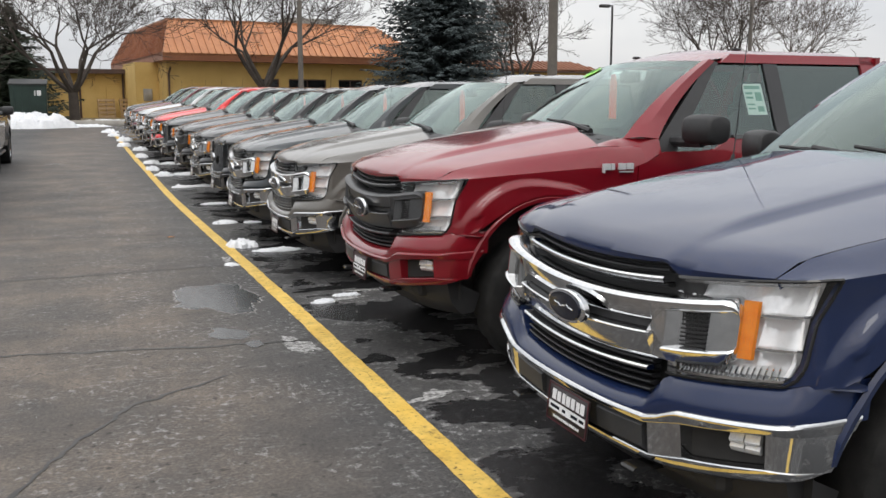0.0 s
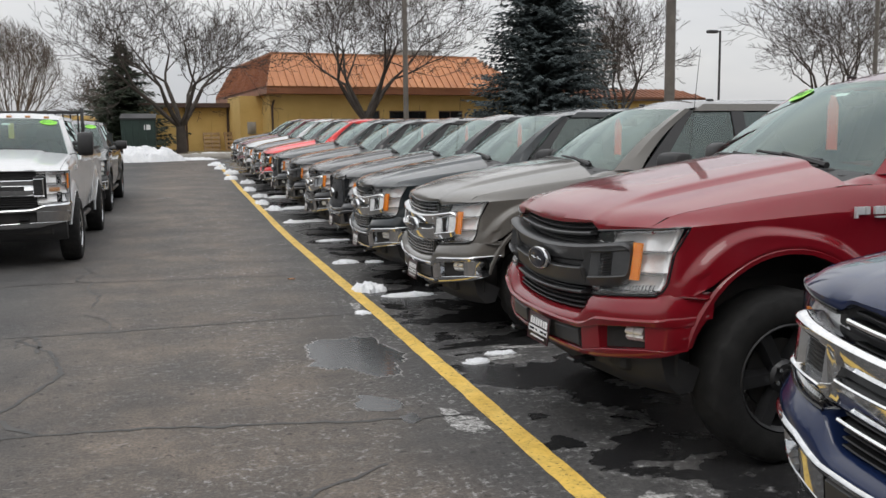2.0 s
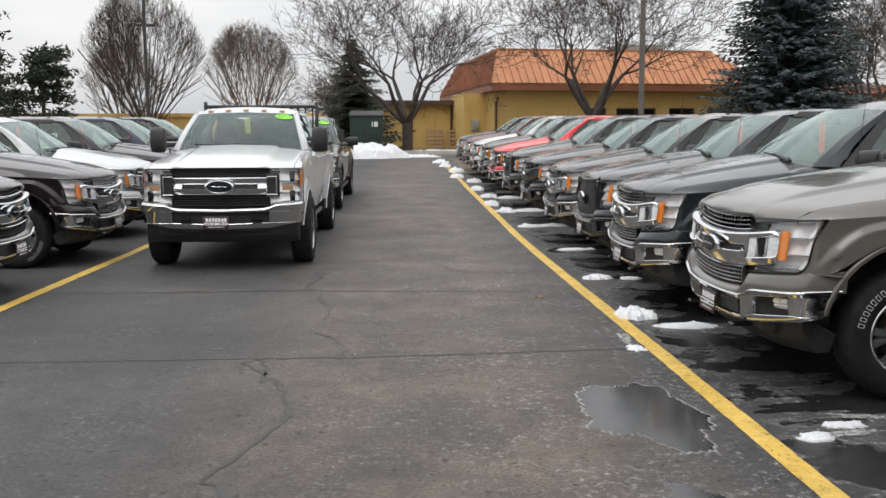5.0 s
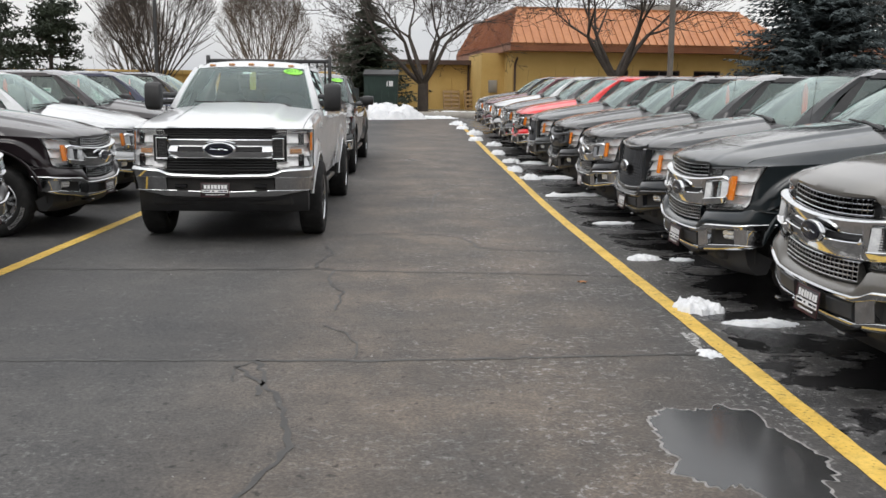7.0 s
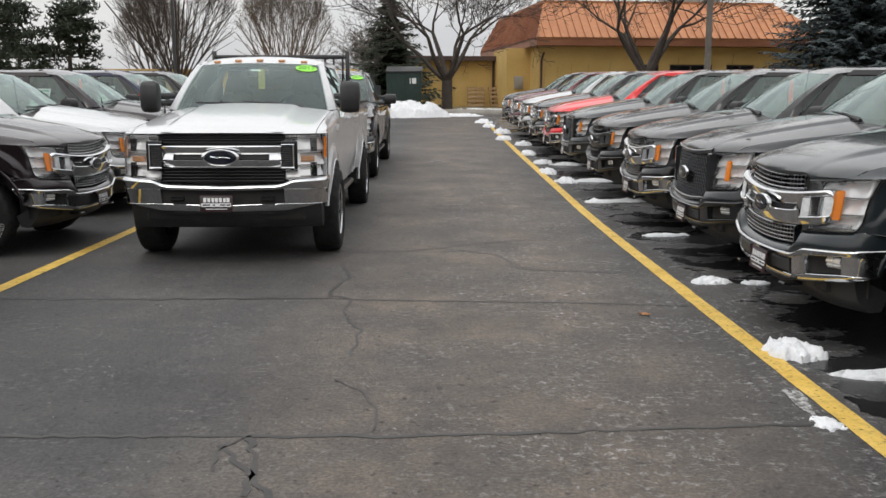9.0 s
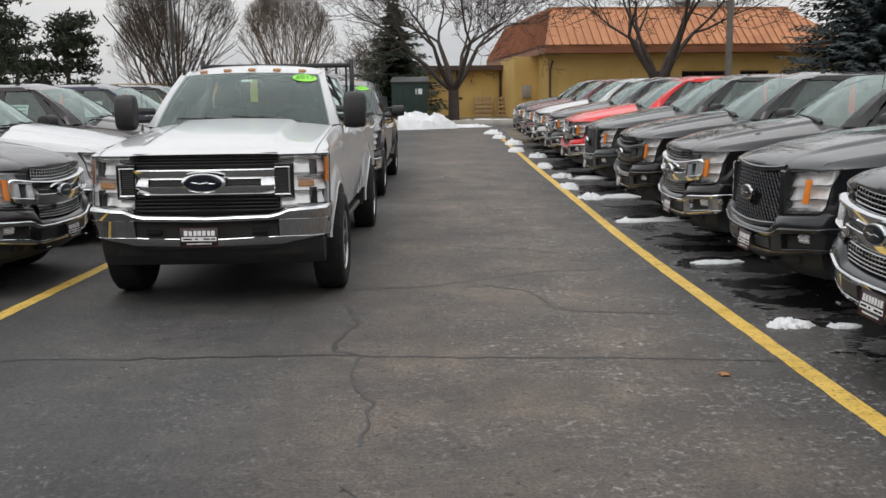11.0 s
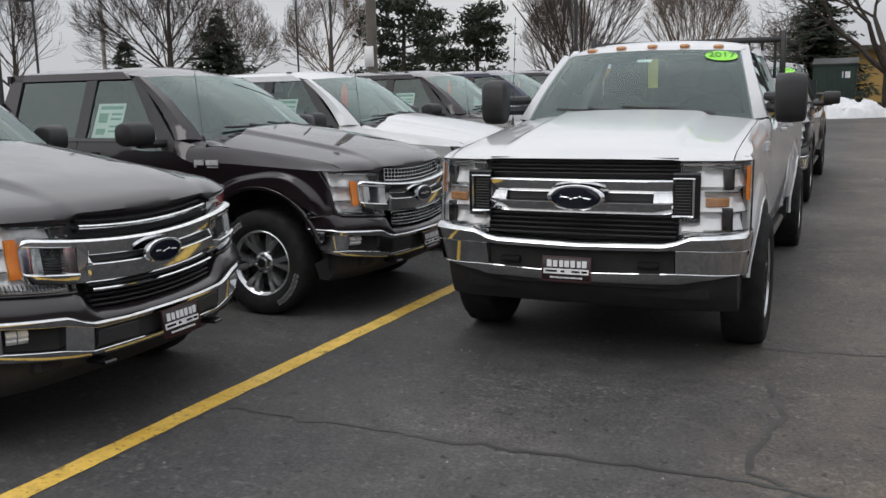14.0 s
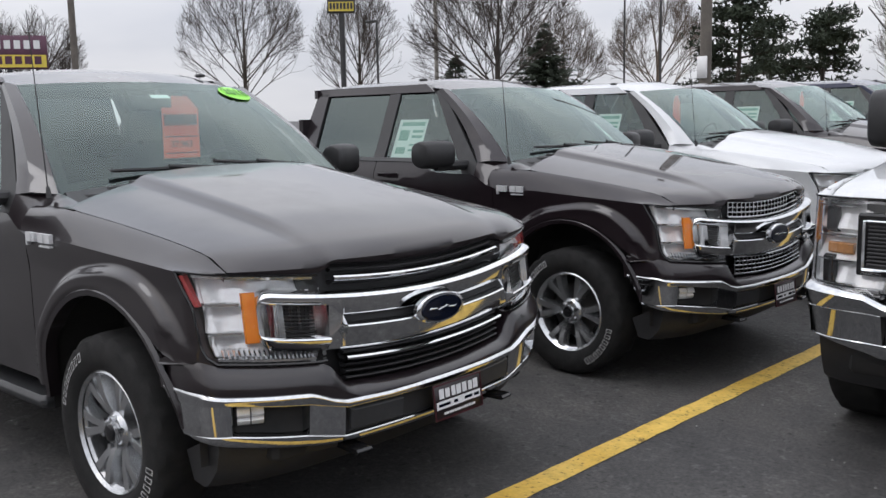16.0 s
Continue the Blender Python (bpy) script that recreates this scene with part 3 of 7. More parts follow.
def wheel_meshes(S, style, big):
    """Tyre, rim, spokes and hub on an axle along y; outer side towards +y."""
    R = S.tyre + big
    def tyre():
        bm = bmesh.new()
        k = 72
        prof = [(0.60, -0.10), (0.66, -0.125), (0.80, -0.135), (0.93, -0.125), (0.985, -0.105), (1.0, -0.06), (1.0, 0.0), (1.0, 0.06), (0.985, 0.105), (0.93, 0.125), (0.80, 0.135), (0.66, 0.125), (0.60, 0.10)]
        rows = []
        for f, y in prof:
            ring = []
            for i in range(k):
                g = 0.0
                if f > 0.97:
                    ph = (i + (2 if y > 0.03 else 0)) % 4
                    g = -0.013 if ph == 0 else 0.0
                r = R * f + g
                ring.append((r * math.cos(2 * math.pi * i / k), y, r * math.sin(2 * math.pi * i / k)))
            rows.append(ring)
        tube_rows(bm, rows, False)
        return bm
    def rim():
        bm = bmesh.new()
        lathe_y(bm, [(R * 0.60, -0.10), (R * 0.57, -0.08), (R * 0.55, 0.0), (R * 0.57, 0.085), (R * 0.615, 0.10), (R * 0.635, 0.112), (R * 0.615, 0.118), (R * 0.585, 0.105)], 48)
        return bm
    def spokes():
        bm = bmesh.new()
        for s in range(6):
            a0 = 2 * math.pi * s / 6 + 0.26
            for d in ((-0.125, 0.125) if style != "black" else (0.0,)):
                ca, sa = math.cos(a0 + d * 0.55), math.sin(a0 + d * 0.55)
                cb, sb = math.cos(a0 + d * 1.5), math.sin(a0 + d * 1.5)
                w0, w1 = (0.019, 0.032) if style != "black" else (0.045, 0.05)
                rows = []
                for t, yy in ((0.0, 0.070), (0.25, 0.084), (0.6, 0.098), (1.0, 0.102)):
                    r = lerp(R * 0.14, R * 0.585, t)
                    c, s_ = lerp(ca, cb, t), lerp(sa, sb, t)
                    w = lerp(w0, w1, t)
                    rows.append([(r * c - w * s_, yy - 0.05, r * s_ + w * c), (r * c - w * s_ * 0.6, yy, r * s_ + w * c * 0.6), (r * c + w * s_ * 0.6, yy, r * s_ - w * c * 0.6), (r * c + w * s_, yy - 0.05, r * s_ - w * c)])
                tube_rows(bm, rows)
        return bm
    def hub():
        bm = bmesh.new()
        lathe_y(bm, [(R * 0.20, 0.03), (R * 0.20, 0.075), (R * 0.16, 0.092), (R * 0.10, 0.094), (R * 0.095, 0.108), (0.004, 0.112)], 28)
        return bm
    def nut():
        bm = bmesh.new()
        cyl(bm, (R * 0.148, 0.08, 0), (R * 0.148, 0.112, 0), 0.013, 0.011, 6)
        return bm
    def cap():
        bm = bmesh.new()
        lathe_y(bm, [(R * 0.085, 0.10), (R * 0.085, 0.116), (R * 0.07, 0.119), (0.003, 0.120)], 20)
        return bm
    def disc():
        bm = bmesh.new()
        lathe_y(bm, [(0.02, 0.0), (R * 0.42, 0.0), (R * 0.42, 0.02), (R * 0.2, 0.03), (0.02, 0.03)], 32)
        return bm
    def letters(base):
        bm = bmesh.new()
        for i in range(8):
            a = base + (i - 4) * 0.118
            for r0, r1, a0, a1 in ((0.775, 0.865, 0.010, 0.018), (0.775, 0.865, 0.072, 0.080), (0.775, 0.783, 0.018, 0.072), (0.857, 0.865, 0.018, 0.072)):
                ring = [(R * r0, a + a0), (R * r1, a + a0), (R * r1, a + a1), (R * r0, a + a1)]
                bm.faces.new([bm.verts.new((r * math.cos(q), 0.1375 - 0.09 * max(0, r / R - 0.80), r * math.sin(q))) for r, q in ring])
        return bm
    key = (S.heavy, style, big)
    return {n: shared((n,) + key, f) for n, f in (("tyre", tyre), ("rim", rim), ("spokes", spokes), ("hub_cap", hub), ("lug_nut", nut), ("centre_cap", cap), ("brake_disc", disc), ("tyre_lettering", lambda: letters(0.95)), ("tyre_name", lambda: letters(0.95 + math.pi)))}


def oval_mesh(scale):
    bm = bmesh.new()
    k = 28
    rows = []
    for f, x in ((1.0, 0.0), (1.0, 0.018), (0.93, 0.024)):
        rows.append([(x, 0.115 * scale * f * math.cos(2 * math.pi * i / k), 0.050 * scale * f * math.sin(2 * math.pi * i / k)) for i in range(k)])
    tube_rows(bm, rows)
    return bm


def wide_bar_profile(q):
    """Upper and lower bar, joined at the clamps: slot in the middle, louvred pocket near the lamp, rounded end."""
    s = smile(q)
    e = min(1.0, max(0.0, (q - 0.745) / 0.047))
    r = 0.045 * (1 - math.sqrt(1 - e * e))
    zt, zb = 0.972 + s - r, 0.755 + s + r
    w = smoothstep(0.47, 0.535, q)
    s1, s0 = min(lerp(0.888, 0.928, w) + s, zt - 0.030), max(lerp(0.850, 0.806, w) + s, zb + 0.030)
    d = float(np.interp(q, (0, 0.460, 0.466, 0.540, 0.546, 0.625, 0.702, 0.712, 0.745, 0.8), (-0.045, -0.045, 0.034, 0.034, 0.022, -0.032, -0.036, 0.028, 0.028, 0.004)))
    k = 0.026 * e * e
    flush = smoothstep(0.466, 0.474, q) * smoothstep(0.544, 0.536, q)
    clamp = smoothstep(0.536, 0.544, q)
    line = lambda z: lerp(-0.002, 0.038, (z - zb) / (zt - zb))
    o1, o0 = lerp(lerp(0.012, 0.034, clamp), line(s1), flush), lerp(0.034, line(s0), flush)
    lip, ob = lerp(0.038, line(s0 - 0.005), flush), lerp(-0.002, 0.006, clamp)
    return [(zt, -0.05), (zt, 0.016 - k), (zt - 0.007, 0.034 - k), (zt - 0.017, 0.041 - k), (zt - 0.028, 0.036 - k), (s1 + 0.004, o1 + 0.003 - k), (s1, o1 - k), (s1 - 0.002, min(d, o1 - 0.001)),
            (s0 + 0.002, min(d, o0)), (s0, o0 - k), (s0 - 0.005, lip - k), (s0 - 0.012, lip - 0.005 - k), (zb + 0.010, ob - k), (zb, ob - 0.008 - k), (zb, -0.05)]


def heavy_bar_profile(q):
    e = min(1.0, max(0.0, (q - 0.44) / 0.115))
    zt, zb = 1.142, 0.936
    d = float(np.interp(q, (0, 0.436, 0.444, 0.6), (-0.045, -0.045, 0.030, 0.030)))
    k = 0.022 * e
    return [(zt, -0.05), (zt, 0.018 - k), (zt - 0.006, 0.040 - k), (zt - 0.015, 0.046 - k), (zt - 0.024, 0.041 - k), (1.062, 0.014 - k), (1.058, 0.010 - k), (1.056, min(d, 0.010) - k),
            (1.008, d - k), (1.006, 0.040 - k), (1.002, 0.046 - k), (0.995, 0.041 - k), (zb + 0.012, 0.004 - k), (zb, -0.006 - k), (zb, -0.05)]


def name_bars(bm, x, y0, z0, wide, tall, count):
    """A row of plain upright bars in place of a name."""
    step = wide / count
    for i in range(count):
        w = step * (0.80, 0.66, 0.74)[i % 3]
        y = y0 - i * step
        box(bm, x, x + 0.0014, y - w, y, z0, z0 + tall * (1.0, 0.94, 1.0, 0.97)[i % 4])


def grille_parts(S, root, style, body_mat, bar_mat):
    """Grille backing, its bars or mesh, clamps round the lamps and the oval badge."""
    H = S.heavy
    zb, up = (0.79, 1.262) if H else (0.622, 1.082)
    gw = 0.58 if H else 0.50

    def backing():
        bm = bmesh.new()
        sweep(bm, S, -gw - 0.12, gw + 0.12, zb - 0.03, up + (-0.012 if H else 0.045), -0.075, -0.11, 12)
        return bm
    part("grille_backing", shared(("grille_backing", H), backing), BLACK, root)

    def rise(z):
        return z if H else (lambda y: z + smile(y))

    def mesh_field(z0, z1, nv, nh, w, hw):
        def make():
            bm = bmesh.new()
            for i in range(nh + 1):
                z = lerp(z0, z1, i / nh)
                sweep(bm, S, -hw, hw, rise(z - w), rise(z + w), -0.004, -0.05, 14, 0.003)
            for j in range(nv + 1):
                y = lerp(-hw, hw, j / nv)
                sweep(bm, S, y - w * 0.8, y + w * 0.8, rise(z0), rise(z1), -0.002, -0.05, 1, 0.003)
            return bm
        return make

    def louvres(z0, z1, n, hw):
        def make():
            bm = bmesh.new()
            for i in range(n):
                z = lerp(z0, z1, (i + 0.5) / n)
                sweep(bm, S, -hw, hw, rise(z - 0.006), rise(z + 0.009), -0.018, -0.06, 14, 0.004, 0.012)
            return bm
        return make

    oval_z, oval_s = 0.870, 1.12
    if H:
        part("grille_slats", shared("sd_slats_top", louvres(1.150, up, 5, 0.57)), BLACK, root)
        part("grille_slats", shared("sd_slats_low", louvres(zb, 0.93, 5, 0.57)), BLACK, root)
        part("grille_bar", shared("sd_bar", lambda: loft(bmesh.new(), S, columns(0.436, 0.444, 0.555), heavy_bar_profile)), CHROME, root, "chrome double grille bar")
        part("grille_slot", shared("sd_slot", lambda: (lambda bm: (sweep(bm, S, -0.436, 0.436, 1.008, 1.056, -0.005, -0.05, 12), bm)[1])(bmesh.new())), BLACK, root)
        for sgn in (1, -1):
            def clamp(sgn=sgn):
                bm = bmesh.new()
                for y0, y1, a, b in ((0.55, 0.665, 1.139, 1.150), (0.55, 0.665, 0.928, 0.939), (0.658, 0.670, 0.928, 1.150)):
                    sweep(bm, S, min(sgn * y0, sgn * y1), max(sgn * y0, sgn * y1), a, b, 0.034, -0.04, 4, 0.006)
                return bm
            part("grille_clamp", shared(("sd_clamp", sgn), clamp), CHROME, root, "chrome clamp")
            def surround(sgn=sgn):
                bm = bmesh.new()
                sweep(bm, S, min(sgn * 0.55, sgn * 0.70), max(sgn * 0.55, sgn * 0.70), 0.900, 1.178, 0.012, -0.04, 4, 0.01)
                return bm
            part("clamp_surround", shared(("sd_surround", sgn), surround), BLACK_GLOSS, root)
            def clamp_in(sgn=sgn):
                bm = bmesh.new()
                for i in range(11):
                    z = lerp(0.955, 1.122, i / 10)
                    sweep(bm, S, min(sgn * 0.56, sgn * 0.65), max(sgn * 0.56, sgn * 0.65), z - 0.005, z + 0.005, 0.024, 0.0, 2, 0.003)
                return bm
            part("clamp_louvres", shared(("sd_clamp_in", sgn), clamp_in), BLACK, root)
        oval_s, oval_z = 1.36, 1.030
    else:
        if style in ("bars", "black"):
            part("grille_slats", shared("slats_top", louvres(0.985, up, 4, gw - 0.02)), BLACK, root)
            part("grille_slats", shared("slats_low", louvres(zb, 0.748, 5, gw - 0.04)), BLACK, root)
            for k, (a, b, hw) in enumerate(((1.012, 1.032, 0.485), (0.712, 0.728, 0.465))):
                part("grille_bar", shared(("thin_bar", k), lambda a=a, b=b, hw=hw: (lambda bm: (sweep(bm, S, -hw, hw, rise(a), rise(b), 0.010, -0.05, 16, 0.006), bm)[1])(bmesh.new())), bar_mat if style == "bars" else GREY_PLASTIC, root)
        elif style == "crate":
            part("grille_mesh", shared("crate_top", mesh_field(0.985, up - 0.01, 20, 3, 0.0055, gw - 0.02)), DULL_CHROME, root, "chromed egg-crate mesh")
            part("grille_mesh", shared("crate_low", mesh_field(zb + 0.02, 0.742, 20, 4, 0.0055, gw - 0.04)), DULL_CHROME, root, "chromed egg-crate mesh")
        else:
            def honey():
                bm = bmesh.new()
                s = 0.062
                z = zb
                row = 0
                while z < up:
                    y = -0.62 + (0.5 * s if row % 2 else 0)
                    while y < 0.62:
                        for dy, dz in ((s * 0.5, 0.03), (-s * 0.5, 0.03)):
                            a = Vector((S.front(y, z) - 0.02, y, z)); b = Vector((S.front(y + dy, z + dz) - 0.02, y + dy, z + dz))
                            cyl(bm, a, b, 0.008, 0.008, 4, False)
                        y += s
                    z += 0.03
                    row += 1
                return bm
            part("grille_mesh", shared("honeycomb", honey), BLACK_GLOSS, root, "black honeycomb mesh")
            def surround():
                bm = bmesh.new()
                sweep(bm, S, -0.60, 0.60, rise(zb - 0.005), rise(zb + 0.035), 0.02, -0.05, 16, 0.01)
                sweep(bm, S, -0.56, 0.56, rise(up - 0.03), rise(up + 0.01), 0.012, -0.05, 16, 0.01)
                both(bm, S, 0.56, 0.635, lambda y: 0.72, lambda y: 1.085, 0.022, -0.05, 3, 0.012)
                return bm
            part("grille_frame", shared("honey_frame", surround), body_mat, root)
        if style in ("bars", "crate", "black"):
            m = GREY_PLASTIC if style == "black" else bar_mat
            part("grille_bar", shared("wide_bar", lambda: loft(bmesh.new(), S, columns(0.460, 0.466, 0.474, 0.505, 0.536, 0.544, 0.625, 0.702, 0.712, 0.745, 0.765, 0.778, 0.787, 0.7915), wide_bar_profile)), m, root, "double grille bar with clamps round the lamps")
            part("grille_slot", shared("slot", lambda: (lambda bm: (sweep(bm, S, -0.466, 0.466, rise(0.852), rise(0.886), -0.002, -0.05, 16), bm)[1])(bmesh.new())), BLACK, root)
            for sgn in (1, -1):
                def clamp_in(sgn=sgn):
                    bm = bmesh.new()
                    lo, hi = sorted((sgn * 0.580, sgn * 0.702))
                    sweep(bm, S, lo, hi, rise(0.809), rise(0.926), -0.014, -0.05, 3, 0.002)
                    for i in range(9):
                        z = lerp(0.814, 0.922, i / 8)
                        sweep(bm, S, lo, hi, rise(z - 0.004), rise(z + 0.004), -0.004, -0.05, 3, 0.002)
                    for i in range(8):
                        y = lerp(lo, hi, (i + 0.5) / 8)
                        sweep(bm, S, y - 0.002, y + 0.002, rise(0.810), rise(0.925), -0.008, -0.05, 1, 0.001)
                    return bm
                part("clamp_louvres", shared(("clamp_in", sgn), clamp_in), BLACK, root)
    bx = S.front(0, oval_z)
    b = part("oval_badge", shared(("oval", oval_s), lambda: oval_mesh(oval_s * 1.12)), CHROME, root, "chrome-rimmed blue oval badge")
    b.location = (bx + 0.036, 0, oval_z)
    f = part("badge_field", shared(("oval_in", oval_s), lambda: oval_mesh(oval_s * 0.97)), BADGE_BLUE if style != "mesh" else BLACK_GLOSS, b)
    f.location = (0.005, 0, 0)
    def script():
        bm = bmesh.new()
        k = oval_s
        path = [(0.070 * (i / 12 - 1), 0.004 * math.sin(i * 0.52) + 0.002 * math.sin(i * 1.3)) for i in range(25)]
        tube_rows(bm, [[(0.030 + 0.0022 * k * math.cos(q), a * k, c * k + 0.0022 * k * math.sin(q)) for q in (0.0, 1.26, 2.51, 3.77, 5.03)] for a, c in path])
        return bm
    part("badge_script", shared(("oval_script", oval_s), script), CHROME if style != "mesh" else DULL_CHROME, b)


def bumper_profile(S):
    """The bumper's ring at q: rolled upper edge, face that leans towards the ground, openings for fog lamps and centre."""
    if S.heavy:
        tops = ((0, 0.5, 0.57, 0.65, 0.9, 1.2), (0.775, 0.785, 0.80, 0.832, 0.845, 0.845))
        lows = ((0, 0.6, 0.68, 0.88, 1.2), (0.515, 0.528, 0.548, 0.582, 0.60))
        h1s, h0s = ((0, 0.56), (0.728, 0.735)), ((0, 0.56), (0.578, 0.596))
        deep = ((0, 0.562, 0.574, 1.3), (-0.045, -0.045, 0.024, 0.024))
        roll, lean = 0.045, 0.26
    else:
        tops = ((0, 0.3, 0.50, 0.56, 0.64, 0.70, 1.0, 1.25), (0.590, 0.592, 0.602, 0.620, 0.656, 0.663, 0.688, 0.694))
        lows = ((0, 0.2, 0.43, 0.60, 0.94, 1.25), (0.412, 0.413, 0.418, 0.434, 0.487, 0.535))
        h1s, h0s = ((0, 0.49, 0.65, 0.895), (0.552, 0.566, 0.610, 0.643)), ((0, 0.49, 0.65, 0.895), (0.446, 0.452, 0.490, 0.526))
        deep = ((0, 0.486, 0.496, 0.647, 0.656, 0.884, 0.895, 1.3), (-0.02, -0.02, 0.020, 0.020, -0.05, -0.05, 0.018, 0.018))
        roll, lean = 0.020, 0.22
    def ring(q):
        zt, zb = float(np.interp(q, *tops)), float(np.interp(q, *lows))
        h1, h0, d = float(np.interp(q, *h1s)), float(np.interp(q, *h0s)), float(np.interp(q, *deep))
        face = lambda z: 0.044 - lean * (zt - z)
        pts = [(zt, -0.06), (zt, 0.044 - roll), (zt - roll * 0.3, 0.044 - roll * 0.25), (zt - roll * 0.7, 0.044), (zt - roll * 1.15, 0.038), (h1 + 0.004, face(h1)), (h1, face(h1) - 0.003), (h1 - 0.002, min(d, face(h1))),
               (h0 + 0.002, min(d, face(h0))), (h0, face(h0) - 0.003), (h0 - 0.004, face(h0)), (zb + 0.010, face(zb) + 0.002), (zb, face(zb) - 0.010), (zb, -0.06)]
        if q > 0.95:
            pts = [(z, o, 0.95 + (q - 0.95) * lerp(0.6, 1.0, (z - zb) / (zt - zb))) for z, o in pts]
        return pts
    return ring


def bumper_parts(S, root, chrome, body_mat):
    H = S.heavy
    b0 = S.bump0
    m = DULL_CHROME if chrome else body_mat
    if H:
        def pocket():
            bm = bmesh.new()
            sweep(bm, S, -0.565, 0.565, 0.585, 0.730, -0.02, -0.09, 12)
            return bm
        def hook(y0):
            bm = bmesh.new()
            sweep(bm, S, y0, y0 + 0.12, 0.62, 0.66, 0.018, -0.05, 3, 0.012)
            return bm
        part("bumper_pocket", shared("sd_pocket", pocket), UNDER, root)
        for y0 in (0.36, -0.48):
            part("tow_hook", shared(("sd_hook", y0), lambda: hook(y0)), BLACK_GLOSS, root)
        stops = (0.562, 0.574, 0.65, 0.90, 0.95, 1.0, 1.15)
    else:
        def pocket():
            bm = bmesh.new()
            sweep(bm, S, -0.487, 0.487, lambda y: 0.448 + 0.025 * y * y, lambda y: 0.551 + 0.06 * y * y, 0.004, -0.05, 16)
            return bm
        def pad(sgn):
            bm = bmesh.new()
            lo, hi = sorted((sgn * 0.215, sgn * 0.475))
            sweep(bm, S, lo, hi, lambda y: 0.455 + 0.025 * y * y, lambda y: 0.546 + 0.06 * y * y, 0.026, -0.02, 6, 0.012, 0.01)
            return bm
        def hook(sgn):
            bm = bmesh.new()
            lo, hi = sorted((sgn * 0.40, sgn * 0.47))
            sweep(bm, S, lo, hi, 0.375, 0.395, 0.05, -0.1, 2, 0.008)
            return bm
        part("bumper_centre", shared("pocket", pocket), BLACK, root, "dark plastic bumper centre")
        for sgn in (1, -1):
            part("bumper_pad", shared(("pad", sgn), lambda: pad(sgn)), GREY_PLASTIC, root, "dark plastic bumper pad")
            part("tow_hook", shared(("hook", sgn), lambda: hook(sgn)), BLACK_GLOSS, root)
            def fog_hole():
                bm = bmesh.new()
                lo, hi = sorted((sgn * 0.65, sgn * 0.89))
                sweep(bm, S, lo, hi, lambda y: 0.49 + 0.14 * (abs(y) - 0.65), lambda y: 0.603 + 0.14 * (abs(y) - 0.65), -0.035, -0.08, 6)
                return bm
            part("fog_lamp_recess", shared(("fog_hole", sgn), fog_hole), UNDER, root)
            def fog(row, col):
                bm = bmesh.new()
                a, c = 0.800 + 0.042 * col, 0.556 + 0.036 * row
                lo, hi = sorted((sgn * a, sgn * (a + 0.038)))
                sweep(bm, S, lo, hi, c, c + 0.031, 0.0, -0.05, 2, 0.010, 0.012 if row == 0 else -0.012)
                return bm
            first = None
            for row in (0, 1):
                for col in (0, 1):
                    ob = part("fog_lamp" if first is None else "fog_lens", shared(("fog", sgn, row, col), lambda: fog(row, col)), REFLECTOR, first or root, "small fog lamp" if first is None else "")
                    first = first or ob
        stops = (0.486, 0.496, 0.56, 0.647, 0.656, 0.884, 0.895, 0.95, 1.0, 1.20)
    part("front_bumper", shared(("bumper", H), lambda: loft(bmesh.new(), S, columns(*stops, step=0.025), bumper_profile(S))), m, root, "chrome bumper" if chrome else "painted bumper")

    def valance():
        bm = bmesh.new()
        z1 = 0.52 if H else 0.41
        z0 = z1 - (0.17 if H else 0.12)
        rows = []
        for i in range(21):
            y = lerp(-0.90, 0.90, i / 20)
            x = S.front(y, b0) - 0.05
            e = 0.07 * smoothstep(0.45, 0.9, abs(y))
            rows.append([(x - 0.02, y, z1 + 0.04 + e), (x - 0.03, y, z1 - 0.03 + e), (x - 0.05, y, z1 - 0.04), (x - 0.10, y, z0 + 0.02), (x - 0.13, y, z0), (x - 0.2, y, z0 + 0.01), (x - 0.24, y, z1)])
        tube_rows(bm, rows)
        return bm
    part("valance", shared(("valance", H), valance), BLACK, root, "dark plastic air dam")

    def plate():
        bm = bmesh.new()
        box(bm, 0.0, 0.008, -0.152, 0.152, -0.075, 0.075, 0.003)
        return bm
    p = part("front_plate", shared("front_plate", plate), PLATE_DARK, root, "dark dealer plate with white print")
    p.matrix_basis = pose(S.front(0, b0) + 0.052, -0.05 if H else 0.07, 0.605 if H else 0.482, 0, -6, 0)
    def rim():
        bm = bmesh.new()
        for y0, y1, z0, z1 in ((-0.15, 0.15, 0.068, 0.073), (-0.15, 0.15, -0.073, -0.068), (-0.15, -0.145, -0.068, 0.068), (0.145, 0.15, -0.068, 0.068)):
            box(bm, 0.007, 0.0095, y0, y1, z0, z1)
        return bm
    part("plate_frame", shared("plate_frame", rim), PLATE_RIM, p)
    def print_():
        bm = bmesh.new()
        name_bars(bm, 0.008, 0.125, 0.012, 0.25, 0.040, 7)
        box(bm, 0.008, 0.0090, -0.138, 0.138, -0.030, 0.002)
        name_bars(bm, 0.008, 0.10, -0.056, 0.20, 0.010, 13)
        return bm
    part("plate_print", shared("plate_print", print_), WHITE_MARK, p)
    for y, w in ((0.112, 0.034), (0.06, 0.05), (-0.02, 0.024), (-0.09, 0.07)):
        def mark():
            bm = bmesh.new()
            box(bm, 0.009, 0.0098, y - w / 2, y + w / 2, -0.020, -0.008)
            return bm
        part("plate_mark", shared(("plate_mark", y), mark), BADGE_BLUE, p)


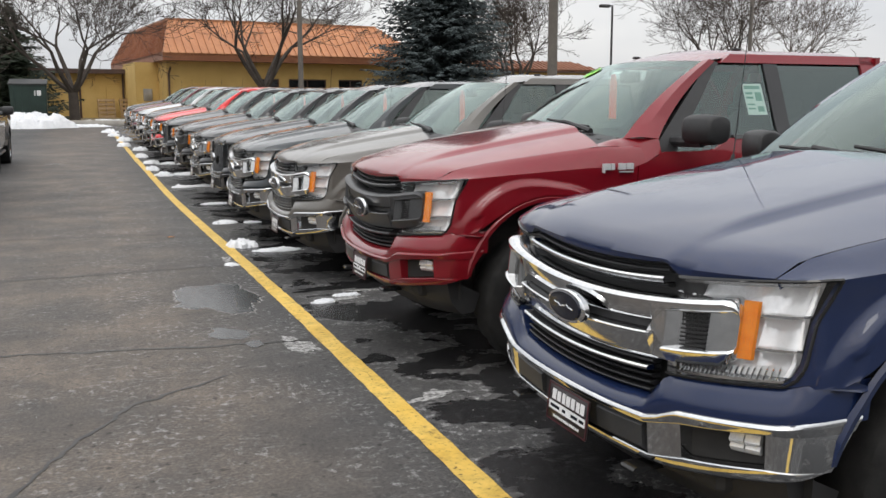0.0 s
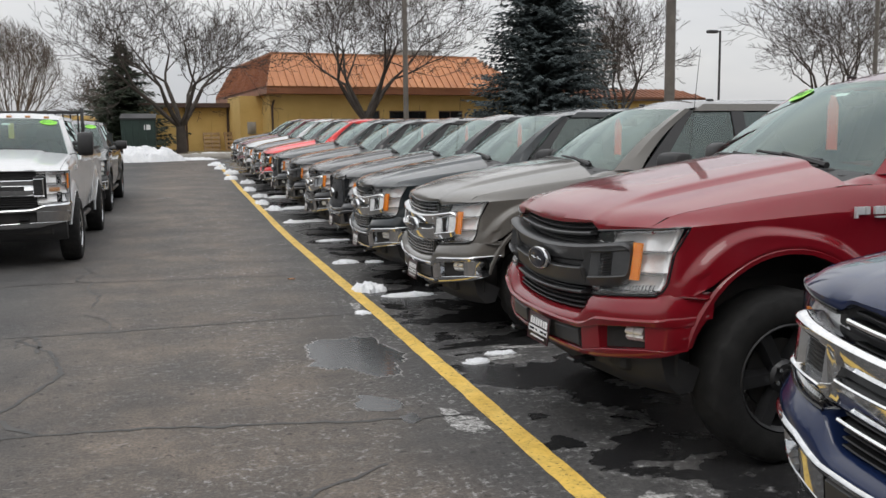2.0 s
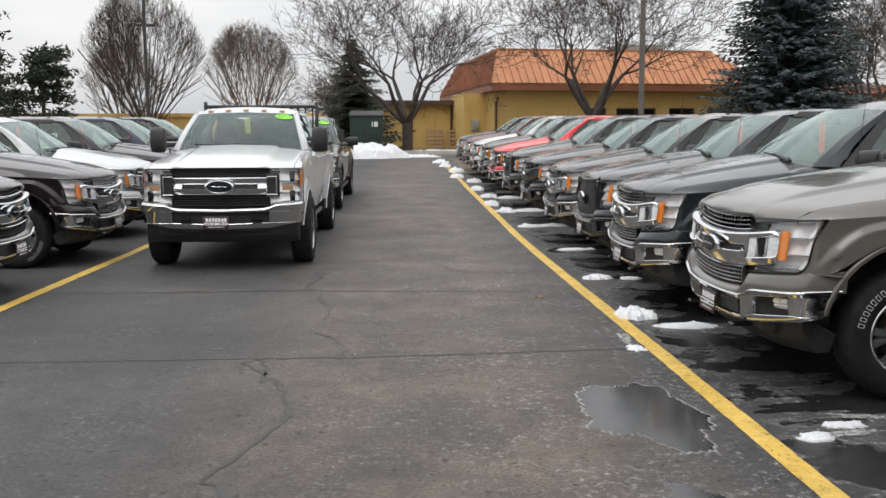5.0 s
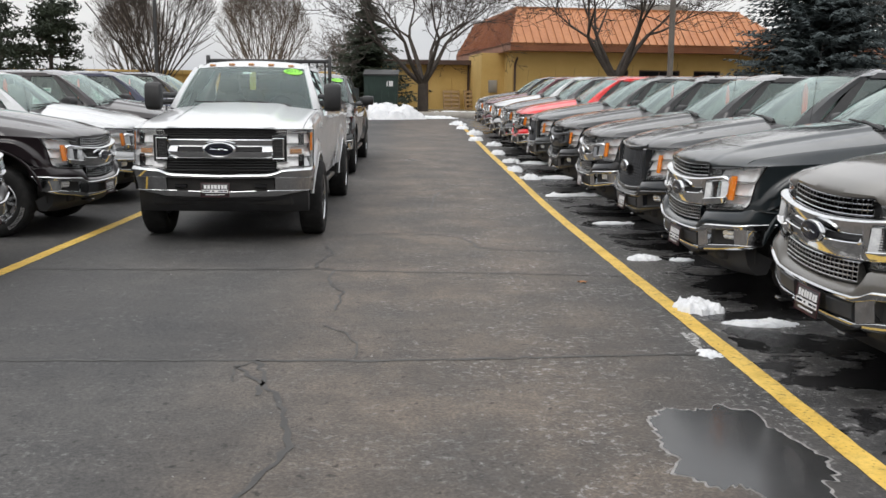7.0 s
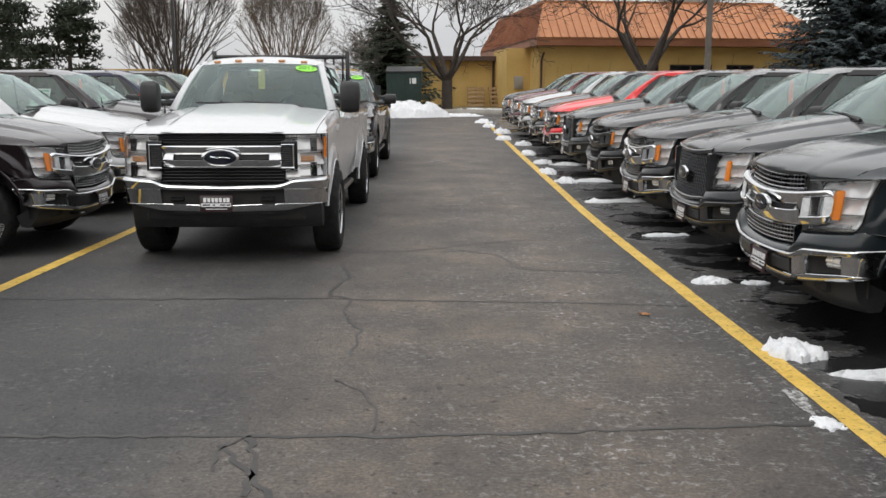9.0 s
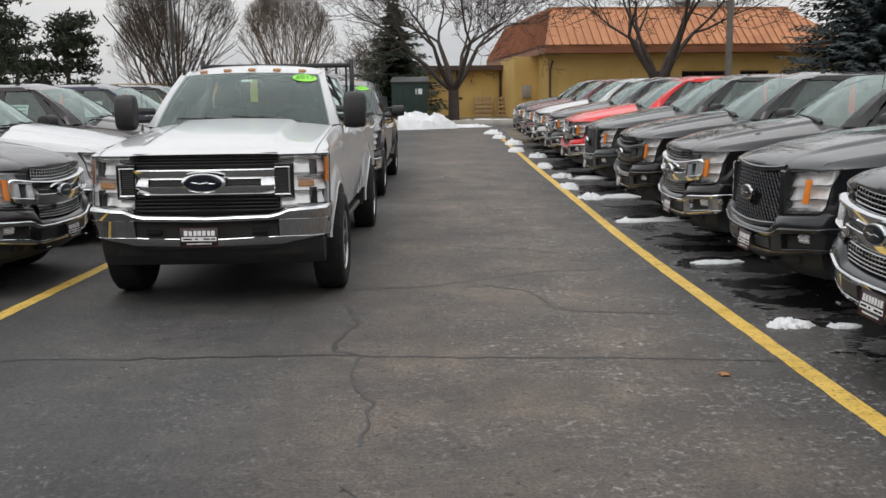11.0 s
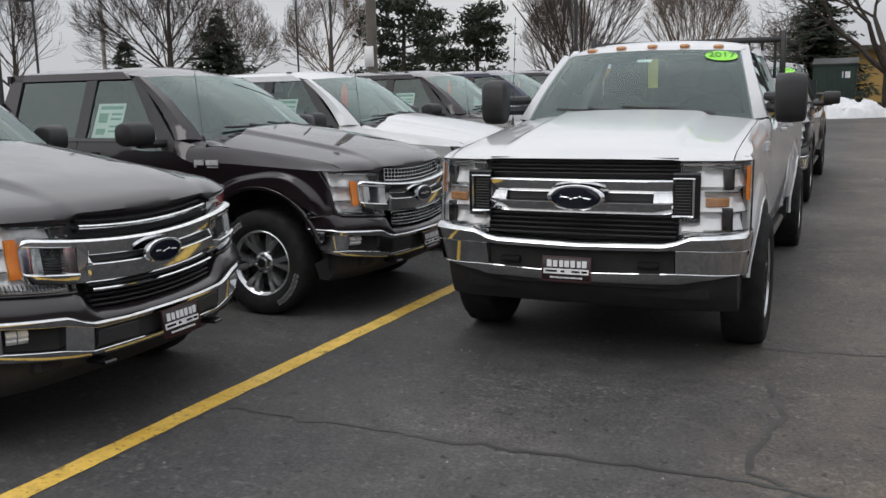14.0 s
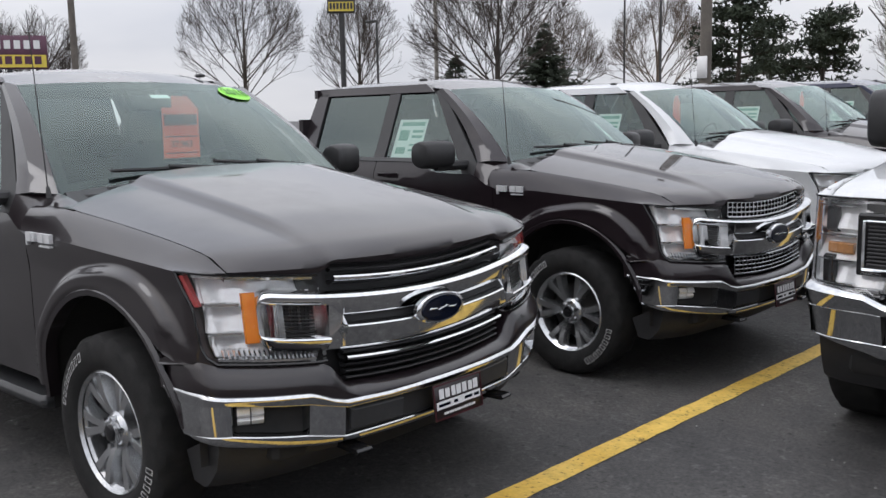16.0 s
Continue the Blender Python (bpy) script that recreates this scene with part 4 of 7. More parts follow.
def seat_mesh():
    bm = bmesh.new()
    box(bm, -0.25, 0.25, -0.26, 0.26, 0.0, 0.16, 0.05)
    rows = []
    for z, x, w, d in ((0.1, -0.22, 0.25, 0.09), (0.4, -0.30, 0.25, 0.085), (0.62, -0.36, 0.20, 0.06), (0.68, -0.375, 0.13, 0.04)):
        rows.append([(x - d, -w, z), (x + d * 0.6, -w, z), (x + d, -w * 0.8, z), (x + d, w * 0.8, z), (x + d * 0.6, w, z), (x - d, w, z)])
    tube_rows(bm, rows)
    rows = []
    for z, w, d in ((0.70, 0.10, 0.03), (0.73, 0.135, 0.05), (0.84, 0.125, 0.05), (0.88, 0.09, 0.03)):
        rows.append([(-0.37 - d, -w, z), (-0.37 + d, -w, z), (-0.37 + d, w, z), (-0.37 - d, w, z)])
    tube_rows(bm, rows)
    return bm


def windscreen_point(S, u, v):
    """u across from -1 to 1, v up from 0 to 1."""
    x0, x1 = (-1.40 - 0.20 * u * u if S.heavy else -1.38 - 0.10 * u * u), -2.08 - 0.10 * u * u
    y0, y1 = 0.83, 0.665
    z0, z1 = S.cowl - 0.025 - (0.03 if S.heavy else 0.045) * u * u, S.roof - 0.085 - 0.02 * u * u
    bow = 0.03 * math.sin(math.pi * v)
    return Vector((lerp(x0, x1, v) + bow, u * lerp(y0, y1, v), lerp(z0, z1, v) + bow * 0.6))


def truck(paint, label, S=F150, grille="bars", chrome=True, wheels="alloy", big=0.0, lettered=False, sticker=0, sticker_side=1, tag=None, paper=0, rack=False, marker=False, group="row of parked pickup trucks"):
    """A crew-cab pickup; its root lies on the ground under the front bumper's middle."""
    H = S.heavy
    root = tagged(new("pickup_truck"), label, "pickup truck", group)
    lift = root
    k0 = ("heavy" if H else "light",)
    # nose
    part("hood", shared(("hood", H), lambda: hood_mesh(S)), paint, root)
    def apron():
        def ring(q):
            if H:
                zt, zb = lerp(0.765, S.lamp0 - 0.003, smoothstep(0.56, 0.64, q)), float(np.interp(q, (0, 0.57, 0.65, 1.2), (0.73, 0.74, 0.79, 0.80)))
            else:
                zt = lerp(S.apron + smile(q), S.lamp_lo(q) - 0.004, smoothstep(0.46, 0.57, q)) + 0.02 * smoothstep(0.9, 1.0, q)
                zb = float(np.interp(q, (0, 0.50, 0.56, 0.64, 0.70, 1.0, 1.25), (0.568, 0.582, 0.60, 0.636, 0.643, 0.668, 0.674)))
            return [(zt, -0.08), (zt, -0.014), (zt - 0.006, 0.0), (lerp(zt, zb, 0.25), 0.012), (lerp(zt, zb, 0.5), 0.030), (lerp(zt, zb, 0.75), 0.034), (zb, 0.026), (zb, -0.08)]
        return loft(bmesh.new(), S, columns(0.46, 0.57, 0.70, 0.9, 1.0, 1.22), ring)
    part("front_apron", shared(("apron", H), apron), paint, root)
    grille_parts(S, root, grille, paint, CHROME if chrome else GREY_PLASTIC)
    bumper_parts(S, root, chrome, paint)
    for sgn in (1, -1):
        inner = 0.585 if H else 0.552
        lamp = part("headlight", shared(("lamp_bowl", H, sgn), lambda: lamp_mesh(S, sgn, inner, 0.0, 0.062, 0.004)), REFLECTOR, root, "headlight behind clear glass")
        def guts(sgn=sgn):
            bm = bmesh.new()
            def shelf(q0, q1, z, o, h=0.005, z1=None):
                rows = []
                for i in range(13):
                    q = lerp(q0, q1, i / 12)
                    zz = lerp(z, z if z1 is None else z1, i / 12)
                    a, b = S.wrap(q, zz, 0.062), S.wrap(q, zz, o)
                    rows.append([(a.x, sgn * a.y, zz - h), (b.x, sgn * b.y, zz - h * 0.7), (b.x, sgn * b.y, zz + h * 0.7), (a.x, sgn * a.y, zz + h)])
                tube_rows(bm, rows)
            if H:
                for z in (0.955, 1.065, 1.20, 0.85):
                    shelf(0.72, 1.03, z, 0.016)
                shelf(0.60, 1.03, 1.222, 0.010, 0.008)
                shelf(0.60, 1.03, 0.832, 0.010, 0.008)
            else:
                shelf(0.84, 0.950, 0.990, 0.012, 0.006, 0.995)
                shelf(0.84, 0.945, 0.888, 0.012, 0.006, 0.892)
                shelf(0.57, 0.985, 1.058, 0.010, 0.007, 1.098)
                shelf(0.59, 0.92, 0.765, 0.008, 0.006, 0.800)
                for i in range(20):
                    q = lerp(0.60, 0.90, i / 19)
                    zl = S.lamp_lo(q)
                    a, b = S.wrap(q, zl + 0.03, 0.062), S.wrap(q, zl + 0.03, 0.014)
                    tube_rows(bm, [[(a.x, sgn * a.y - 0.003, z), (b.x + e, sgn * b.y - 0.005, z), (b.x + e, sgn * b.y + 0.003, z), (a.x, sgn * a.y + 0.003, z)] for z, e in ((zl + 0.014, 0.004), (zl + 0.048, -0.012))])
            return bm
        part("reflector", shared(("lamp_guts", H, sgn), guts), CHROME, lamp)
        if H:
            zm = 0.5 * (S.lamp0 + S.lamp1)
            for k, (za, zb_) in enumerate(((zm + 0.05, S.lamp1 - 0.035), (S.lamp0 + 0.03, zm - 0.05))):
                def recess(za=za, zb_=zb_, sgn=sgn):
                    bm = bmesh.new()
                    lo, hi = sorted((sgn * 0.825, sgn * 0.885))
                    sweep(bm, S, lo, hi, za, zb_, -0.022, -0.05, 4, 0.012)
                    return bm
                part("lamp_bezel", shared(("lamp_bezel", k, sgn), recess), BLACK_GLOSS, lamp, "dark lamp recess")
        def amber(sgn=sgn):
            bm = bmesh.new()
            q0, q1 = (0.97, 1.05) if H else (0.784, 0.824)
            za, zb_ = (0.5 * (S.lamp0 + S.lamp1) - 0.01, S.lamp1 - 0.03) if H else (0.85, 1.03)
            rows = []
            for i in range(4):
                q = lerp(q0, q1, i / 3)
                row = []
                for z in (za, zb_):
                    p = S.wrap(q, z)
                    row.append((p.x - 0.012, sgn * (p.y - (0.01 if H else 0)), z))
                rows.append([(row[0][0] - 0.012, row[0][1], za)] + row + [(row[1][0] - 0.012, row[1][1], zb_)])
            tube_rows(bm, rows)
            return bm
        part("indicator", shared(("amber", H, sgn), amber), AMBER, lamp, "amber indicator")
        part("lamp_rim", shared(("lamp_rim", H, sgn), lambda: lamp_rim_mesh(S, sgn, inner)), BLACK_GLOSS, lamp)
        if marker:
            def side_marker(sgn=sgn):
                bm = bmesh.new()
                rows = []
                for i in range(5):
                    z = lerp(0.990, 1.100, i / 4)
                    o = S.lamp_out(z)
                    ring = [S.wrap(o - 0.006, z, 0.030), S.wrap(o - 0.006, z, 0.004), S.wrap(o - 0.024, z, 0.005), S.wrap(o - 0.024, z, 0.030)]
                    rows.append([(p.x, sgn * p.y, p.z) for p in ring])
                tube_rows(bm, rows)
                return bm
            part("side_marker", shared(("marker", sgn), side_marker), RED_LENS, lamp, "red side marker")
        if H:
            def blinker(sgn=sgn):
                bm = bmesh.new()
                lo, hi = sorted((sgn * 0.73, sgn * 0.86))
                sweep(bm, S, lo, hi, 0.985, 1.035, -0.02, -0.05, 4, 0.006)
                return bm
            part("indicator_bulb", shared(("blinker", sgn), blinker), CLEARANCE, lamp, "pale orange indicator reflector")
        part("lamp_glass", shared(("lamp_glass", H, sgn), lambda: lamp_mesh(S, sgn, inner, 0.075, 0.0)), LAMP_GLASS, lamp).visible_shadow = False
        # flank panels
        side_x = S.front(S.half - 0.02, S.lamp1)
        slant = lambda z: (S.wrap(S.lamp_out(min(z, S.lamp1)), z).x - 0.004) if z >= S.lamp0 else S.wrap(1.10, z).x + 0.02
        fender = part("fender", shared(("fender", H, sgn), lambda: flank(S, sgn, slant(S.lamp1), -1.50, S.lower, S.top, 0, 52, 28, slant)), paint, root)
        part("fender_top", shared(("fender_top", H, sgn), lambda: fender_top_mesh(S, sgn)), paint, root)
        def lip(axl, sgn=sgn):
            bm = bmesh.new()
            for ax in (axl,):
                rows = []
                for i in range(23):
                    a = lerp(0.18 if ax == S.axle else 0.0, math.pi - 0.02, i / 22)
                    r0, r1 = S.arch - 0.012, S.arch + 0.022
                    row = []
                    for r, o in ((r0, -0.05), (r0, 0.004), (r1 - 0.012, 0.006), (r1, -0.012)):
                        x, z = ax + r * math.cos(a), S.hub + r * math.sin(a)
                        row.append((x, sgn * (S.side(x, z) + o), z))
                    rows.append(row)
                tube_rows(bm, rows)
            return bm
        for axl in (S.axle, S.rear):
            part("arch_lip", shared(("arch_lip", H, sgn, axl), lambda: lip(axl)), paint, root)
        cuts = ((-1.506, -2.70), (-2.706, S.cab_back + 0.03))
        for i, (a, b) in enumerate(cuts):
            d = part("door", shared(("door", H, sgn, i), lambda: flank(S, sgn, a, b, S.lower, S.top, 0, 12, 8)), paint, root)
            def handle():
                bm = bmesh.new()
                xm = b + 0.16
                zz = S.belt - 0.12
                y = S.side(xm, zz)
                rows = []
                for t in (0, 0.2, 0.8, 1):
                    o = 0.035 if 0 < t < 1 else 0.0
                    x = lerp(xm - 0.10, xm + 0.10, t)
                    rows.append([(x, sgn * (y + o), zz - 0.014), (x, sgn * (y + o + 0.014), zz - 0.01), (x, sgn * (y + o + 0.014), zz + 0.01), (x, sgn * (y + o), zz + 0.014)])
                tube_rows(bm, rows)
                return bm
            part("door_handle", shared(("handle", H, sgn, i), handle), paint if chrome is not None else BLACK, d)
        part("cargo_bed_side", shared(("bed", H, sgn), lambda: flank(S, sgn, S.cab_back - 0.012, S.back, S.lower, lambda x: S.belt + 0.055, 0.004, 24, 8)), paint, root)
        # glasshouse
        zt = S.roof - 0.055
        wt = S.roof - 0.115
        slope_x = lambda z: lerp(-1.66, -2.22, (z - S.belt) / (zt - S.belt))
        def quad_panel(corners, inset=0.0, thick=0.05):
            bm = bmesh.new()
            (xa, za), (xb, zb), (xc, zc), (xd, zd) = corners
            rows = []
            for i in range(7):
                v = i / 6
                row = []
                for j in range(5):
                    u = j / 4
                    x = lerp(lerp(xa, xb, u), lerp(xd, xc, u), v)
                    z = lerp(lerp(za, zb, u), lerp(zd, zc, u), v)
                    row.append(Vector((x, sgn * (S.side(x, z) - inset), z)))
                rows.append([row[0] + Vector((0, -sgn * thick, 0))] + row + [row[-1] + Vector((0, -sgn * thick, 0))])
            if thick:
                rows = [[p + Vector((0, -sgn * thick, 0)) for p in rows[0]]] + rows + [[p + Vector((0, -sgn * thick, 0)) for p in rows[-1]]]
            grid(bm, rows)
            return bm
        zb = S.belt - 0.012
        def pillar_a():
            bm = bmesh.new()
            rows = []
            for i in range(9):
                v = i / 8
                p = windscreen_point(S, sgn, v)
                z = p.z
                x2 = p.x - lerp(0.12 if H else 0.20, 0.08, v)
                q = Vector((x2, sgn * S.side(x2, z), z))
                m = (p + q) / 2 + Vector((0.012, sgn * 0.03, 0.012))
                rows.append([p + Vector((0, -sgn * 0.02, -0.05)), p, m, q, q + Vector((0, -sgn * 0.04, 0))])
            grid(bm, rows)
            return bm
        part("front_pillar", shared(("pillar_a", H, sgn), pillar_a), paint, root)
        if not H:
            def corner(sgn=sgn):
                """The fender runs on behind the hood and up to the foot of the pillar."""
                bm = bmesh.new()
                rows = []
                for i in range(13):
                    x = lerp(-1.20, -1.68, i / 12)
                    t = min(1.0, (-0.17 - x) / 1.095)
                    p = windscreen_point(S, 1.0, 0.0)
                    foot = max(0.0, (p.x - x) / 0.20)
                    a = Vector((x, lerp(p.y, S.side(p.x - 0.20, p.z), foot), lerp(hood_z(S, t, 1.0), p.z + 0.002, smoothstep(-1.20, -1.46, x))))
                    f = smoothstep(-1.40, -1.56, x)
                    zo = lerp(hood_z(S, t, 1.0), S.top(min(x, -1.5)), f)
                    b = Vector((x, lerp(0.908, S.side(x, zo) + 0.002, f), zo + 0.002))
                    row = []
                    for k in range(6):
                        g = k / 5
                        q = a.lerp(b, g)
                        q.z += 0.012 * math.sin(math.pi * g) * smoothstep(-1.25, -1.4, x) * smoothstep(-1.68, -1.55, x)
                        row.append((q.x, sgn * q.y, q.z))
                    rows.append(row)
                grid(bm, rows)
                return bm
            part("fender_corner", shared(("corner", sgn), corner), paint, root)
        part("roof_rail", shared(("rail", H, sgn), lambda: quad_panel(((-2.30, wt), (S.cab_back + 0.05, wt), (S.cab_back + 0.10, zt), (-2.40, zt)))), paint, root)
        part("middle_pillar", shared(("pillar_b", H, sgn), lambda: quad_panel(((-2.64, zb), (-2.76, zb), (-2.78, wt + 0.01), (-2.66, wt + 0.01)), 0.006)), BLACK_GLOSS, root)
        part("rear_pillar", shared(("pillar_c", H, sgn), lambda: quad_panel(((S.cab_back + 0.22, zb), (S.cab_back, zb), (S.cab_back + 0.06, zt), (S.cab_back + 0.19, zt)))), paint, root)
        part("belt_trim", shared(("belt", H, sgn), lambda: quad_panel(((-2.27, zb - 0.012), (S.cab_back + 0.15, zb - 0.012), (S.cab_back + 0.15, zb + 0.014), (-2.27, zb + 0.014)), -0.004, 0.03)), BLACK, root)
        part("side_window", shared(("win_f", H, sgn), lambda: quad_panel(((-1.74, zb - 0.09), (-2.65, zb - 0.09), (-2.665, wt), (-2.26, wt)), 0.018, 0)), SIDE_GLASS, root, "front door window").visible_shadow = False
        part("quarter_frame", shared(("win_q", H, sgn), lambda: quad_panel(((-1.62, zb - 0.09), (-1.80, zb - 0.09), (-2.29, wt), (-2.23, wt + 0.02)), 0.012, 0.02)), BLACK, root)
        part("side_window", shared(("win_r", H, sgn), lambda: quad_panel(((-2.755, zb), (S.cab_back + 0.21, zb), (S.cab_back + 0.18, wt), (-2.765, wt)), 0.018, 0)), PRIVACY, root, "dark rear door window").visible_shadow = False
        # mirror
        def mirror(sgn=sgn):
            bm = bmesh.new()
            zc, tall = (S.belt + 0.13, 0.17) if H else (S.belt + 0.045, 0.095)
            y0 = S.half + (0.02 if H else 0.09)
            rows = []
            for t, f in ((0.0, 0.80), (0.03, 0.90), (0.10, 0.97), (0.5, 1.0), (0.9, 0.96), (0.97, 0.88), (1.0, 0.72)):
                y = sgn * lerp(y0, y0 + (0.20 if H else 0.22), t)
                x = (-1.50 if H else -1.82) - 0.05 * t
                rows.append([(x + 0.085 * f * math.cos(a) if math.cos(a) > 0 else x + 0.08 * math.cos(a), y, zc + tall * f * math.copysign(abs(math.sin(a)) ** 0.45, math.sin(a))) for a in [2 * math.pi * q / 16 for q in range(16)]])
            tube_rows(bm, rows)
            for dz in ((-0.05, 0.03) if H else (-0.06,)):
                cyl(bm, (-1.80, sgn * (S.side(-1.8, S.belt) - 0.03), zc + dz - 0.02), (-1.52 if H else -1.82, sgn * (y0 + 0.12), zc + dz - 0.02), 0.034, 0.030, 8)
            return bm
        mi = part("wing_mirror", shared(("mirror", H, sgn), mirror), BLACK, root, "black wing mirror")
        # badge on the flank
        def badge(sgn=sgn):
            bm = bmesh.new()
            x0, z0 = -1.24, S.belt - 0.185
            def bar(xa, xb, za, zb_):
                y = S.side(0.5 * (xa + xb), z0)
                box(bm, min(xa, xb), max(xa, xb), min(sgn * (y + 0.002), sgn * (y + 0.020)), max(sgn * (y + 0.002), sgn * (y + 0.020)), za, zb_)
            way = -1 if sgn > 0 else 1
            base = x0 if sgn > 0 else x0 - 0.21
            def stroke(xa, xb, za, zb_):
                bar(base + way * xa, base + way * xb, za, zb_)
            for i in range(4):
                a, b = i * 0.056, i * 0.056 + (0.050, 0.024, 0.046, 0.048)[i]
                stroke(a, b, z0 - 0.014, z0 + 0.024)
            stroke(0.0, 0.012, z0 - 0.032, z0 - 0.014)
            stroke(0.12, 0.215, z0 - 0.032, z0 - 0.025)
            return bm
        part("side_badge", shared(("badge", H, sgn), badge), BADGE_SILVER, root, "chrome letter badge")
        # step
        def step(sgn=sgn):
            bm = bmesh.new()
            y = S.half - 0.02
            box(bm, -3.55, S.axle - 0.62, min(sgn * (y - 0.16), sgn * y), max(sgn * (y - 0.16), sgn * y), S.sill - 0.13, S.sill - 0.07, 0.02)
            for x in (-1.9, -2.7, -3.4):
                box(bm, x - 0.03, x + 0.03, min(sgn * (y - 0.35), sgn * (y - 0.1)), max(sgn * (y - 0.35), sgn * (y - 0.1)), S.sill - 0.12, S.sill - 0.08)
            return bm
        part("running_board", shared(("step", H, sgn), step), GREY_PLASTIC, root)
        # wheels
        wm = wheel_meshes(S, wheels, big)
        for ax in (S.axle, S.rear):
            ty = part("wheel", wm["tyre"], RUBBER, root, "tyre on a " + ("black" if wheels == "black" else "silver") + " wheel")
            ty.matrix_basis = pose(ax, sgn * (S.half - 0.115 + (0.03 if big else 0.045 if H else 0)), S.tyre + big, 0, 17 if ax == S.axle else 40, 0 if sgn > 0 else 180)
            rm = DARK_ALLOY if wheels == "black" else (CHROME if wheels == "chrome" else ALLOY)
            part("rim", wm["rim"], rm, ty)
            part("wheel_spokes", wm["spokes"], rm, ty)
            part("hub_cap", wm["hub_cap"], rm, ty)
            for i in range(6):
                part("lug_nut", wm["lug_nut"], CHROME, ty).matrix_basis = pose(0, 0, 0, 0, 60 * i, 0)
            part("centre_cap", wm["centre_cap"], BLACK_GLOSS, ty, "dark centre cap")
            part("brake_disc", wm["brake_disc"], UNDER, ty)
            if lettered:
                for lt in ("tyre_lettering", "tyre_name"):
                    part("tyre_lettering", wm[lt], WHITE_MARK, ty, "raised white tyre letters")
    # roof and panes
    def roof():
        bm = bmesh.new()
        rows = []
        for i in range(13):
            t = i / 12
            row = []
            for j in range(15):
                u = -1 + 2 * j / 14
                p = windscreen_point(S, u, 1.0)
                xb = S.cab_back + 0.06
                x = lerp(p.x, xb, t)
                we = S.side(x, S.roof - 0.058)
                y = u * lerp(0.665, we, min(1, t * 3))
                edge = S.roof - 0.056
                z = lerp(p.z, lerp(edge, S.roof, (1 - u * u) ** 0.6), min(1, t * 4)) - 0.03 * smoothstep(0.85, 1, t)
                row.append((x, y, z))
            rows.append(row)
        vs = grid(bm, rows + [[(x - 0.02, y, z - 0.05) for x, y, z in rows[-1]]])
        return bm
    part("roof", shared(("roof", H), roof), paint, root)
    ws = part("windshield", shared(("windshield", H), lambda: (lambda bm: (grid(bm, [[windscreen_point(S, -1 + i / 7, j / 7) for i in range(15)] for j in range(8)]), bm)[1])(bmesh.new())), WINDSHIELD, root, "clear windshield")
    ws.visible_shadow = False
    def shade_band():
        bm = bmesh.new()
        for v0, v1 in ((0.915, 0.995), (0.0, 0.07)):
            grid(bm, [[windscreen_point(S, -0.98 + 1.96 * i / 14, v) - Vector((0.006, 0, 0.004)) for i in range(15)] for v in (v0, v1)])
        for sg in (-1, 1):
            grid(bm, [[windscreen_point(S, sg * u, v / 8) - Vector((0.006, 0, 0.004)) for u in (0.935, 0.985)] for v in range(9)])
        return bm
    part("windshield_border", shared(("ws_border", H), shade_band), BLACK_GLOSS, root)
    def rear_glass():
        bm = bmesh.new()
        xb = S.cab_back + 0.02
        grid(bm, [[(xb + 0.06 * (z - S.belt), y * (1 - 0.35 * (z - S.belt)), z) for y in (-0.78, 0, 0.78)] for z in (S.belt + 0.04, S.roof - 0.12)])
        return bm
    part("rear_window", shared(("rear_glass", H), rear_glass), PRIVACY, root).visible_shadow = False
    def cab_rear():
        bm = bmesh.new()
        xb = S.cab_back
        box(bm, xb, xb + 0.04, -S.half + 0.03, S.half - 0.03, 0.6, S.belt + 0.05)
        box(bm, xb + 0.02, xb + 0.06, -0.72, 0.72, S.roof - 0.13, S.roof - 0.06)
        for sg in (-1, 1):
            box(bm, xb, xb + 0.05, min(sg * 0.74, sg * 0.88), max(sg * 0.74, sg * 0.88), S.belt, S.roof - 0.30)
        return bm
    part("cab_rear_wall", shared(("cab_rear", H), cab_rear), paint, root)
    def bed():
        bm = bmesh.new()
        box(bm, S.back + 0.05, S.cab_back - 0.03, -S.half + 0.08, S.half - 0.08, 0.62, 0.80)
        box(bm, S.cab_back - 0.07, S.cab_back - 0.02, -S.half + 0.05, S.half - 0.05, 0.62, S.belt + 0.05)
        for sg in (-1, 1):
            box(bm, S.back + 0.05, S.cab_back - 0.03, min(sg * (S.half - 0.13), sg * (S.half - 0.015)), max(sg * (S.half - 0.13), sg * (S.half - 0.015)), S.belt + 0.035, S.belt + 0.065)
        return bm
    part("cargo_bed", shared(("bed_floor", H), bed), UNDER, root)
    def tailgate():
        bm = bmesh.new()
        box(bm, S.back - 0.01, S.back + 0.05, -S.half + 0.09, S.half - 0.09, 0.66, S.belt + 0.055, 0.015)
        return bm
    part("tailgate", shared(("tailgate", H), tailgate), paint, root)
    def tail_bumper():
        bm = bmesh.new()
        box(bm, S.back - 0.16, S.back - 0.0, -S.half + 0.06, S.half - 0.06, 0.50, 0.68, 0.03)
        return bm
    part("rear_bumper", shared(("tail_bumper", H), tail_bumper), DULL_CHROME if chrome else BLACK, root)
    def under():
        bm = bmesh.new()
        box(bm, S.back + 0.1, S.axle + 0.35, -0.62, 0.62, S.sill - 0.14, 0.80, 0.03)
        box(bm, S.axle - 0.6, -0.16, -0.60, 0.60, 0.55, 1.00, 0.03)
        box(bm, S.cab_back, S.axle - 0.58, -S.half + 0.08, S.half - 0.08, S.sill - 0.02, 0.72, 0.02)
        box(bm, -0.5, -0.12, -0.75, 0.75, S.bump0 - 0.10, S.bump0 + 0.1, 0.02)
